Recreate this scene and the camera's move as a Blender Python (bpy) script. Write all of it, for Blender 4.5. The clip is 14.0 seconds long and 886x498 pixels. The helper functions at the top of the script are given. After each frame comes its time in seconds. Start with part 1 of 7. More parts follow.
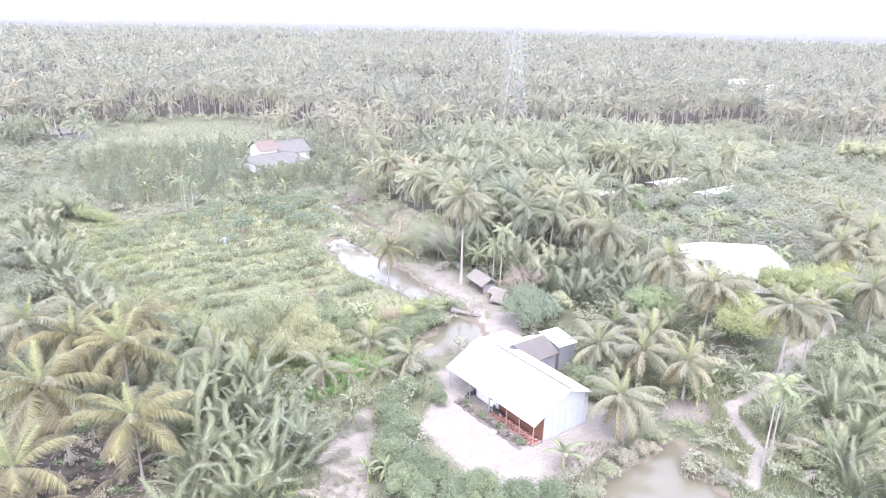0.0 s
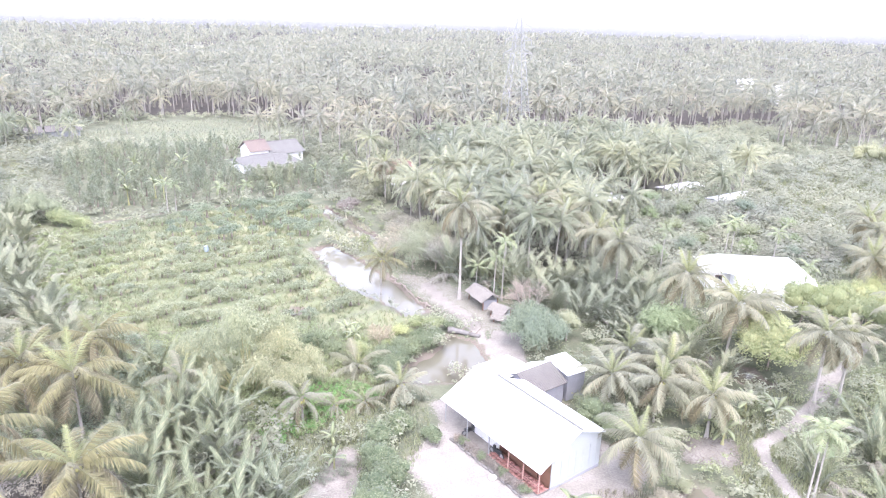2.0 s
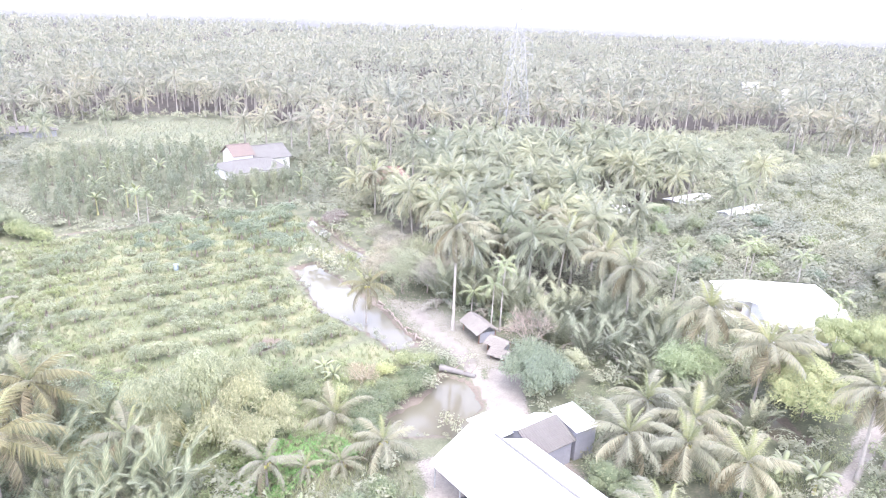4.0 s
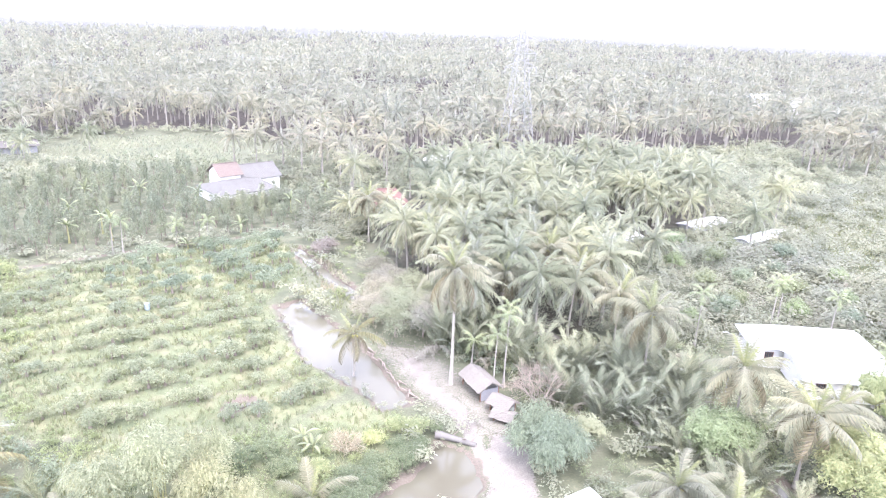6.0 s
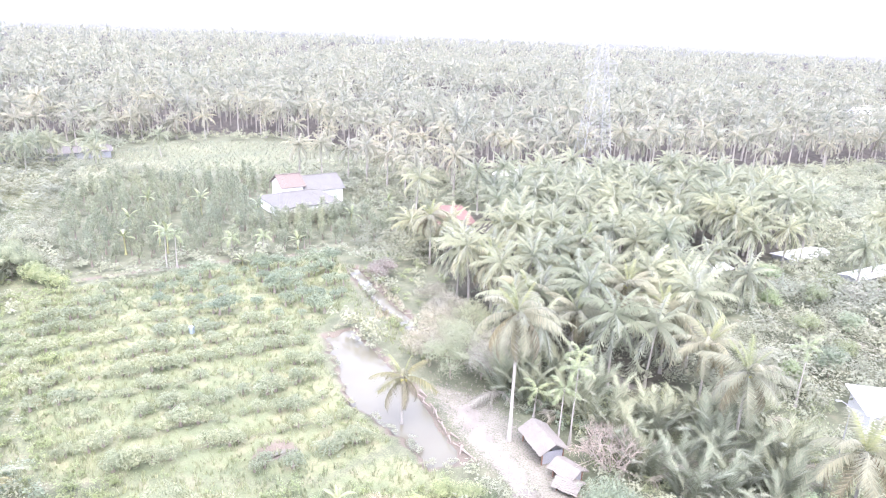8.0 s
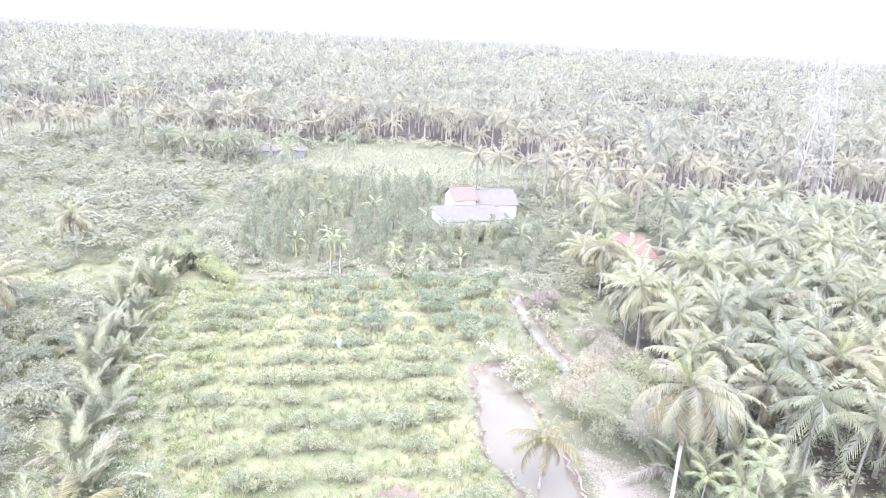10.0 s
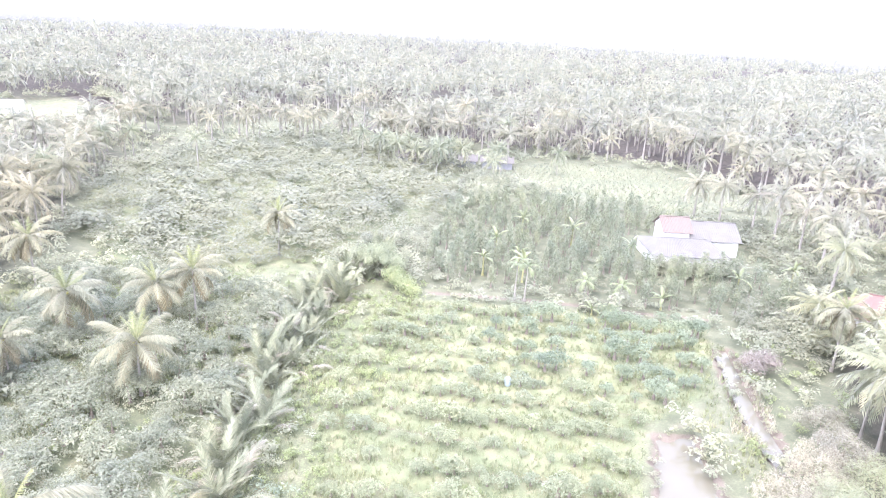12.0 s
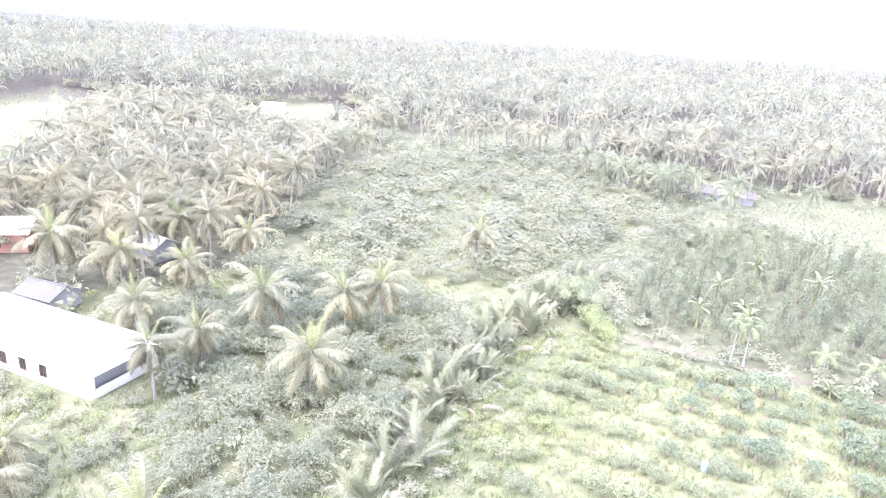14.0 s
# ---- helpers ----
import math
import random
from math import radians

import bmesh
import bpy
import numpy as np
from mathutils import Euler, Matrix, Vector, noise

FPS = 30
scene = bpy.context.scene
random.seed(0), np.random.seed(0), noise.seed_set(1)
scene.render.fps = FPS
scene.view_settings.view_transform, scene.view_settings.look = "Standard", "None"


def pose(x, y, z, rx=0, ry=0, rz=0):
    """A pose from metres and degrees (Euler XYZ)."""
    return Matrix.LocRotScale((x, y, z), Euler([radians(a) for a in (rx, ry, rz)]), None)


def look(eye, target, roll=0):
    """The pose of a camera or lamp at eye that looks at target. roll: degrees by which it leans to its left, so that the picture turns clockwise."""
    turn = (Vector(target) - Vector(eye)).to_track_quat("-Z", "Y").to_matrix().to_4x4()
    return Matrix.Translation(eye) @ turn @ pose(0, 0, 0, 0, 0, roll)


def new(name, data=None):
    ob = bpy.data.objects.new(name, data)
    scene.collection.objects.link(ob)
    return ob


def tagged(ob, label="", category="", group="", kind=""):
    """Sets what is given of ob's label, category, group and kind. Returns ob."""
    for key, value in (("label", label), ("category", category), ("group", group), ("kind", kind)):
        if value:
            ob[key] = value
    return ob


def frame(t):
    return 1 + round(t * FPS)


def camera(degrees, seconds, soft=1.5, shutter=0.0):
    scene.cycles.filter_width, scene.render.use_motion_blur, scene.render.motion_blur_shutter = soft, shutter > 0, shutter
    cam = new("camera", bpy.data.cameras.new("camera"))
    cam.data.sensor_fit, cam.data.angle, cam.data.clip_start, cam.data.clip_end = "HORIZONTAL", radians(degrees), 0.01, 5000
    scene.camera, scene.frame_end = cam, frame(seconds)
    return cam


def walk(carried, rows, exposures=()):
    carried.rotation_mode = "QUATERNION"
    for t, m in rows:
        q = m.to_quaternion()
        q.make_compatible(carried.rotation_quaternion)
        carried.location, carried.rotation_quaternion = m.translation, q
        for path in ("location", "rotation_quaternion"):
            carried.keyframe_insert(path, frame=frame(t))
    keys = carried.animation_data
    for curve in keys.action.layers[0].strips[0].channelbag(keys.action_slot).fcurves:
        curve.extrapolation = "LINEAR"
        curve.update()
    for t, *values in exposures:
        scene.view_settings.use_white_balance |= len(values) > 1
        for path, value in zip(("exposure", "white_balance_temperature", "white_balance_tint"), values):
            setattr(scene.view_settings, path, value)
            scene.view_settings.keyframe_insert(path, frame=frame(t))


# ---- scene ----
import itertools

cam = camera(65.6, 14.0, soft=1.1)
PATH = [
    (0, (0.118, -2.93, 36.769), (0.084, -1.04, 36.116), 1.3),
    (0.5, (0.279, -1.31, 36.552), (0.242, 0.58, 35.9), 1.4),
    (1, (0.336, 0.538, 36.332), (0.297, 2.428, 35.678), 1.6),
    (1.5, (0.401, 2.626, 36.103), (0.362, 4.516, 35.448), 1.6),
    (2, (0.47, 4.891, 35.877), (0.433, 6.78, 35.221), 1.6),
    (2.5, (0.513, 7.259, 35.707), (0.478, 9.148, 35.05), 1.6),
    (3, (0.54, 9.697, 35.605), (0.508, 11.586, 34.947), 1.7),
    (3.2, (0.589, 10.668, 35.613), (0.553, 12.555, 34.952), 2.0),
    (5.5, (0.667, 21.585, 36.669), (0.65, 23.476, 36.02), 2.2),
    (6, (0.711, 23.972, 36.836), (0.683, 25.866, 36.193), 2.3),
    (6.5, (0.787, 26.293, 37.009), (0.735, 28.187, 36.37), 2.3),
    (7, (0.842, 28.423, 37.078), (0.76, 30.318, 36.444), 2.5),
    (7.2, (0.876, 29.238, 37.093), (0.776, 31.133, 36.461), 2.5),
    (9.3, (1.424, 37.542, 37.152), (0.862, 39.353, 36.516), 2.7),
    (9.5, (1.427, 38.356, 37.134), (0.813, 40.151, 36.501), 2.9),
    (10, (1.325, 40.527, 37.113), (0.587, 42.275, 36.48), 3.0),
    (10.5, (1.107, 42.621, 37.08), (0.248, 44.312, 36.447), 3.1),
    (11, (0.717, 44.695, 37.043), (-0.279, 46.309, 36.409), 3.2),
    (11.5, (0.283, 46.78, 36.994), (-0.857, 48.296, 36.358), 3.2),
    (12, (-0.266, 48.79, 36.957), (-1.518, 50.215, 36.321), 3.3),
    (12.5, (-0.996, 50.585, 36.915), (-2.351, 51.912, 36.282), 3.6),
    (13, (-2.001, 52.368, 36.906), (-3.466, 53.572, 36.27), 3.7),
    (13.5, (-2.884, 54.12, 36.903), (-4.449, 55.19, 36.267), 3.8),
    (14, (-3.676, 55.927, 36.894), (-5.333, 56.851, 36.26), 3.8),
]

EXPOSURES = [(0.0, 2.86, 6150, 22), (3.0, 2.96, 6150, 22), (6.5, 3.1, 6150, 22), (9.5, 3.16, 6150, 22), (11.0, 3.19, 6150, 22), (12.5, 3.27, 6150, 22), (14.0, 3.33, 6150, 22)]
walk(cam, [(t, look(eye, target, roll)) for t, eye, target, roll in PATH], EXPOSURES)

# ---- sky and sun ----
SUN_ELEV, SUN_AZ = radians(64), radians(168)   # azimuth clockwise from +y
world = bpy.data.worlds.new("sky")
scene.world = world
world.use_nodes = True
wn = world.node_tree.nodes
sky = wn.new("ShaderNodeTexSky")
sky.sky_type, sky.sun_disc = "NISHITA", False
sky.sun_elevation, sky.sun_rotation = SUN_ELEV, SUN_AZ
sky.air_density, sky.dust_density, sky.ozone_density = 1.0, 1.2, 1.0
wn["Background"].inputs["Strength"].default_value = 0.15
pale_sky = wn.new("ShaderNodeHueSaturation")   # thin high cloud takes the blue out
pale_sky.inputs["Saturation"].default_value = 0.4
world.node_tree.links.new(sky.outputs["Color"], pale_sky.inputs["Color"])
world.node_tree.links.new(pale_sky.outputs["Color"], wn["Background"].inputs["Color"])
sun = new("sun", bpy.data.lights.new("sun", "SUN"))
sun.data.energy, sun.data.angle, sun.data.color = 0.55, radians(50), (1.0, 0.97, 0.93)
sun.matrix_world = look((math.sin(SUN_AZ) * 60, math.cos(SUN_AZ) * 60, 60 * math.tan(SUN_ELEV)), (0, 0, 0))


# ---- materials ----
def nodes_of(name):
    m = bpy.data.materials.new(name)
    m.use_nodes = True
    return m, m.node_tree.nodes, m.node_tree.links, m.node_tree.nodes["Principled BSDF"]


def ramp_of(n, stops):
    r = n.new("ShaderNodeValToRGB")
    while len(r.color_ramp.elements) < len(stops):
        r.color_ramp.elements.new(0.5)
    for e, (p, c) in zip(r.color_ramp.elements, stops):
        e.position, e.color = p, (*c, 1)
    return r


def noise_of(n, l, scale, detail=4, world_space=True):
    t = n.new("ShaderNodeTexNoise")
    t.inputs["Scale"].default_value, t.inputs["Detail"].default_value = scale, detail
    if world_space:
        g = n.new("ShaderNodeNewGeometry")
        l.new(g.outputs["Position"], t.inputs["Vector"])
    else:
        g = n.new("ShaderNodeTexCoord")
        l.new(g.outputs["Object"], t.inputs["Vector"])
    return t


def mix_of(n, l, fac, a, b, mode="MIX"):
    m = n.new("ShaderNodeMix")
    m.data_type, m.blend_type = "RGBA", mode
    for key, v in ((0, fac), (6, a), (7, b)):
        if isinstance(v, (int, float)):
            m.inputs[key].default_value = v
        elif isinstance(v, tuple):
            m.inputs[key].default_value = (*v, 1)
        else:
            l.new(v, m.inputs[key])
    return m.outputs[2]


def leaf_material(name, young, old, dry, per_object=True, trans=0.38, rough=0.68, dry_from=0.93):
    """Foliage: colour varies from leaf to leaf and from plant to plant, lets light through."""
    m, n, l, p = nodes_of(name)
    g = n.new("ShaderNodeNewGeometry")
    leaf = ramp_of(n, [(0.0, old), (0.45, tuple((a + b) / 2 for a, b in zip(young, old))), (dry_from - 0.04, young), (min(1.0, dry_from + 0.06), dry)])
    l.new(g.outputs["Random Per Island"], leaf.inputs["Fac"])
    patch = noise_of(n, l, 0.09, 3)
    tone = ramp_of(n, [(0.3, (0.80, 0.84, 0.86)), (0.7, (1.14, 1.12, 1.02))])
    l.new(patch.outputs["Fac"], tone.inputs["Fac"])
    c = mix_of(n, l, 1.0, leaf.outputs["Color"], tone.outputs["Color"], "MULTIPLY")
    if per_object:
        o = n.new("ShaderNodeObjectInfo")
        r = ramp_of(n, [(0.0, (0.86, 0.88, 0.84)), (0.5, (1.0, 1.0, 1.0)), (1.0, (1.12, 1.09, 1.02))])
        l.new(o.outputs["Random"], r.inputs["Fac"])
        c = mix_of(n, l, 1.0, c, r.outputs["Color"], "MULTIPLY")
    l.new(c, p.inputs["Base Color"])
    p.inputs["Roughness"].default_value = rough
    p.inputs["Specular IOR Level"].default_value = 0.25
    p.inputs["Sheen Weight"].default_value = 0.2
    p.inputs["Sheen Roughness"].default_value = 0.5
    t = n.new("ShaderNodeBsdfTranslucent")
    l.new(c, t.inputs["Color"])
    mx = n.new("ShaderNodeMixShader")
    mx.inputs["Fac"].default_value = trans
    l.new(p.outputs["BSDF"], mx.inputs[1])
    l.new(t.outputs["BSDF"], mx.inputs[2])
    l.new(mx.outputs["Shader"], n["Material Output"].inputs["Surface"])
    return m


def rough_material(name, a, b, scale=3.0, rough=0.85, bump=0.2, metal=0.0, fine=25.0, world_space=False):
    """Plain surface with two scales of mottling and a fine relief."""
    m, n, l, p = nodes_of(name)
    big, small = noise_of(n, l, scale, 5, world_space), noise_of(n, l, fine, 4, world_space)
    c = mix_of(n, l, big.outputs["Fac"], a, b)
    r = ramp_of(n, [(0.3, (0.82, 0.82, 0.82)), (0.7, (1.1, 1.1, 1.1))])
    l.new(small.outputs["Fac"], r.inputs["Fac"])
    l.new(mix_of(n, l, 1.0, c, r.outputs["Color"], "MULTIPLY"), p.inputs["Base Color"])
    bp = n.new("ShaderNodeBump")
    bp.inputs["Strength"].default_value, bp.inputs["Distance"].default_value = bump, 0.05
    l.new(small.outputs["Fac"], bp.inputs["Height"])
    l.new(bp.outputs["Normal"], p.inputs["Normal"])
    p.inputs["Roughness"].default_value, p.inputs["Metallic"].default_value = rough, metal
    return m


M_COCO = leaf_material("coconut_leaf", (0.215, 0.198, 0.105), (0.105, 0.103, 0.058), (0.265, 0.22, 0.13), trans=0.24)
# next two: paler, greyer copies of the palm leaf, distance haze in their colour
M_COCO_FAR_HAZE = leaf_material("coconut_leaf_far_haze", (0.36, 0.355, 0.285), (0.26, 0.265, 0.215), (0.39, 0.37, 0.31), per_object=False, trans=0.35)
M_COCO_GROVE_HAZE = leaf_material("coconut_leaf_grove_haze", (0.375, 0.385, 0.285), (0.27, 0.285, 0.215), (0.41, 0.385, 0.3))
M_FIELD = leaf_material("young_fruit_leaf", (0.305, 0.325, 0.222), (0.205, 0.23, 0.155), (0.365, 0.365, 0.265))
M_TWIG = leaf_material("bare_twig", (0.26, 0.222, 0.195), (0.145, 0.122, 0.108), (0.32, 0.28, 0.25), trans=0.1)
M_GARDEN = leaf_material("garden_leaf", (0.23, 0.26, 0.165), (0.13, 0.165, 0.1), (0.29, 0.31, 0.2))
M_COCO_GREY = leaf_material("coconut_leaf_grey", (0.30, 0.29, 0.212), (0.21, 0.21, 0.155), (0.35, 0.315, 0.24))
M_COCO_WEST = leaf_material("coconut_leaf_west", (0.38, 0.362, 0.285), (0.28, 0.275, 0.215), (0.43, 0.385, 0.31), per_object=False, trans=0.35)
M_MEADOW = leaf_material("meadow_grass_blade", (0.275, 0.28, 0.22), (0.24, 0.245, 0.19), (0.335, 0.315, 0.255), per_object=False, trans=0.4)
M_NIPA = leaf_material("nipa_leaf", (0.225, 0.24, 0.152), (0.085, 0.108, 0.066), (0.30, 0.268, 0.182), rough=0.45, trans=0.16)
M_BANANA = leaf_material("banana_leaf", (0.325, 0.352, 0.215), (0.25, 0.285, 0.168), (0.41, 0.385, 0.26), trans=0.4)
M_SHRUB = leaf_material("shrub_leaf", (0.335, 0.345, 0.24), (0.29, 0.305, 0.21), (0.37, 0.365, 0.27))
M_SHRUB_FAR = leaf_material("shrub_leaf_joined", (0.35, 0.355, 0.265), (0.312, 0.322, 0.242), (0.375, 0.36, 0.285), per_object=False, trans=0.5)
M_TREE = leaf_material("orchard_leaf", (0.27, 0.292, 0.208), (0.14, 0.162, 0.115), (0.34, 0.315, 0.235))
M_CITRUS = leaf_material("citrus_leaf", (0.27, 0.285, 0.222), (0.165, 0.185, 0.142), (0.345, 0.33, 0.265))
M_GREEN_TREE = leaf_material("green_tree_leaf", (0.30, 0.345, 0.205), (0.185, 0.235, 0.13), (0.34, 0.375, 0.225), per_object=False)
M_NIPA_GREY = leaf_material("nipa_leaf_grey", (0.26, 0.27, 0.185), (0.155, 0.172, 0.118), (0.32, 0.298, 0.23), rough=0.5, trans=0.3)
M_SCRUB = leaf_material("scrub_leaf", (0.238, 0.243, 0.178), (0.198, 0.205, 0.15), (0.275, 0.264, 0.202), per_object=False, trans=0.35)
M_ROUND = leaf_material("round_tree_leaf", (0.265, 0.305, 0.222), (0.165, 0.2, 0.148), (0.31, 0.335, 0.24), per_object=False)
M_WEED = leaf_material("green_weed_leaf", (0.285, 0.32, 0.17), (0.195, 0.23, 0.115), (0.33, 0.335, 0.2), per_object=False, trans=0.4)
M_BAMBOO_GREEN = leaf_material("bamboo_leaf_green", (0.33, 0.35, 0.235), (0.205, 0.225, 0.15), (0.385, 0.395, 0.27), per_object=False)
M_BAMBOO = leaf_material("bamboo_leaf", (0.385, 0.382, 0.245), (0.24, 0.25, 0.155), (0.43, 0.41, 0.275), per_object=False)
M_YELLOW = leaf_material("yellow_green_leaf", (0.38, 0.395, 0.225), (0.26, 0.3, 0.165), (0.43, 0.42, 0.25))
M_DRY = leaf_material("dry_twig", (0.375, 0.34, 0.275), (0.27, 0.24, 0.19), (0.43, 0.395, 0.33), trans=0.1)
M_TWIG_PALE = leaf_material("pale_bare_twig", (0.40, 0.335, 0.305), (0.27, 0.222, 0.2), (0.46, 0.40, 0.365), trans=0.1)
M_FIELD_BLUE = leaf_material("older_fruit_leaf", (0.25, 0.288, 0.212), (0.165, 0.2, 0.145), (0.31, 0.34, 0.255))
M_UNDER = leaf_material("shade_growth_leaf", (0.262, 0.285, 0.172), (0.165, 0.188, 0.108), (0.33, 0.315, 0.2), per_object=False, trans=0.3)
M_COCO_WARM = leaf_material("coconut_leaf_warm", (0.365, 0.342, 0.262), (0.262, 0.248, 0.188), (0.415, 0.365, 0.285))
M_DRY_GREY = leaf_material("dry_bush_leaf", (0.30, 0.285, 0.232), (0.185, 0.172, 0.14), (0.375, 0.345, 0.29), trans=0.2)
M_THICKET = leaf_material("thicket_leaf", (0.282, 0.288, 0.218), (0.222, 0.23, 0.173), (0.34, 0.322, 0.256), per_object=False, trans=0.4)
M_ARECA = leaf_material("areca_leaf", (0.29, 0.32, 0.195), (0.2, 0.235, 0.135), (0.36, 0.34, 0.225), trans=0.35)
M_COCO_YOUNG = leaf_material("coconut_leaf_young", (0.30, 0.31, 0.165), (0.21, 0.23, 0.125), (0.33, 0.325, 0.185))
M_COCO_OLD = leaf_material("coconut_leaf_old", (0.22, 0.195, 0.128), (0.13, 0.118, 0.08), (0.275, 0.23, 0.158), dry_from=0.8, trans=0.24)
M_NIPA_DRY = leaf_material("nipa_leaf_dry", (0.31, 0.285, 0.24), (0.215, 0.195, 0.165), (0.41, 0.38, 0.33), trans=0.2)
M_CREEPER = leaf_material("creeper_leaf", (0.23, 0.38, 0.145), (0.145, 0.28, 0.095), (0.3, 0.42, 0.17), per_object=False)
M_GRASS = leaf_material("grass_blade", (0.285, 0.295, 0.178), (0.238, 0.256, 0.152), (0.335, 0.32, 0.215), per_object=False, trans=0.35)
M_TRUNK = rough_material("palm_trunk", (0.37, 0.345, 0.31), (0.23, 0.205, 0.185), 2.0, 0.9, 0.4)
M_BARK = rough_material("tree_bark", (0.30, 0.25, 0.21), (0.17, 0.14, 0.12), 3.0, 0.9, 0.4)
M_STALK = rough_material("banana_stalk", (0.34, 0.36, 0.16), (0.30, 0.25, 0.14), 2.0, 0.6, 0.1)
M_NUT = rough_material("coconut_husk", (0.36, 0.36, 0.10), (0.26, 0.22, 0.08), 4.0, 0.5, 0.1)
M_ROOF = rough_material("zinc_roof_sheet", (0.80, 0.81, 0.83), (0.70, 0.71, 0.73), 0.8, 0.38, 0.05, 0.15)
M_ROOF_GREY = rough_material("aged_fibre_cement", (0.15, 0.145, 0.135), (0.105, 0.10, 0.092), 0.7, 0.8, 0.2)
M_ROOF_OLD = rough_material("weathered_roof_sheet", (0.135, 0.122, 0.11), (0.095, 0.087, 0.08), 0.7, 0.7, 0.2)
M_ROOF_RED = rough_material("clay_tile_red", (0.165, 0.125, 0.107), (0.125, 0.10, 0.088), 1.0, 0.75, 0.3)
M_ROOF_SALMON = rough_material("salmon_roof_tile", (0.195, 0.112, 0.097), (0.16, 0.092, 0.08), 1.0, 0.75, 0.2)
M_THATCH = rough_material("palm_thatch", (0.238, 0.217, 0.19), (0.162, 0.146, 0.128), 2.0, 0.95, 0.6)
M_WALL = rough_material("pale_blue_metal_wall", (0.40, 0.42, 0.42), (0.32, 0.335, 0.335), 0.9, 0.5, 0.05, 0.1)
M_WHITE = rough_material("white_limewash", (0.78, 0.77, 0.76), (0.68, 0.67, 0.66), 0.8, 0.8, 0.08)
M_GREYWALL = rough_material("grey_plank_wall", (0.34, 0.34, 0.36), (0.24, 0.24, 0.26), 1.5, 0.8, 0.2)
M_BRICKWALL = rough_material("orange_plaster", (0.40, 0.225, 0.175), (0.33, 0.185, 0.145), 1.0, 0.85, 0.1)
M_TILE = rough_material("red_floor_tile", (0.33, 0.16, 0.135), (0.27, 0.125, 0.105), 2.0, 0.35, 0.05)
M_WOOD = rough_material("brown_wood", (0.26, 0.14, 0.09), (0.16, 0.08, 0.055), 3.0, 0.6, 0.15)
M_POST = rough_material("painted_post", (0.42, 0.26, 0.22), (0.34, 0.20, 0.17), 3.0, 0.6, 0.1)
M_DARK = rough_material("dark_rubber", (0.05, 0.05, 0.05), (0.03, 0.03, 0.03), 5.0, 0.6, 0.1)
M_STONE = rough_material("grey_stone", (0.20, 0.187, 0.172), (0.13, 0.12, 0.11), 2.0, 0.9, 0.3)
M_STEEL = rough_material("galvanised_steel", (0.30, 0.30, 0.30), (0.26, 0.26, 0.26), 1.0, 0.5, 0.03, 0.0)
M_DRUM = rough_material("pale_blue_plastic", (0.30, 0.35, 0.38), (0.25, 0.30, 0.33), 2.0, 0.4, 0.02)
M_WIRE = rough_material("aluminium_cable", (0.32, 0.32, 0.33), (0.26, 0.26, 0.27), 4.0, 0.5, 0.02, 0.4)


def glass_material():
    m, n, l, p = nodes_of("window_glass")
    p.inputs["Base Color"].default_value = (0.05, 0.06, 0.07, 1)
    p.inputs["Roughness"].default_value = 0.08
    return m


def water_material():
    m, n, l, p = nodes_of("muddy_water")
    t = noise_of(n, l, 0.25, 3)
    l.new(mix_of(n, l, t.outputs["Fac"], (0.142, 0.137, 0.1), (0.112, 0.099, 0.075)), p.inputs["Base Color"])
    p.inputs["Roughness"].default_value = 0.06
    p.inputs["Specular IOR Level"].default_value = 0.6
    w = noise_of(n, l, 2.5, 3)
    b = n.new("ShaderNodeBump")
    b.inputs["Strength"].default_value, b.inputs["Distance"].default_value = 0.06, 0.05
    l.new(w.outputs["Fac"], b.inputs["Height"])
    l.new(b.outputs["Normal"], p.inputs["Normal"])
    return m


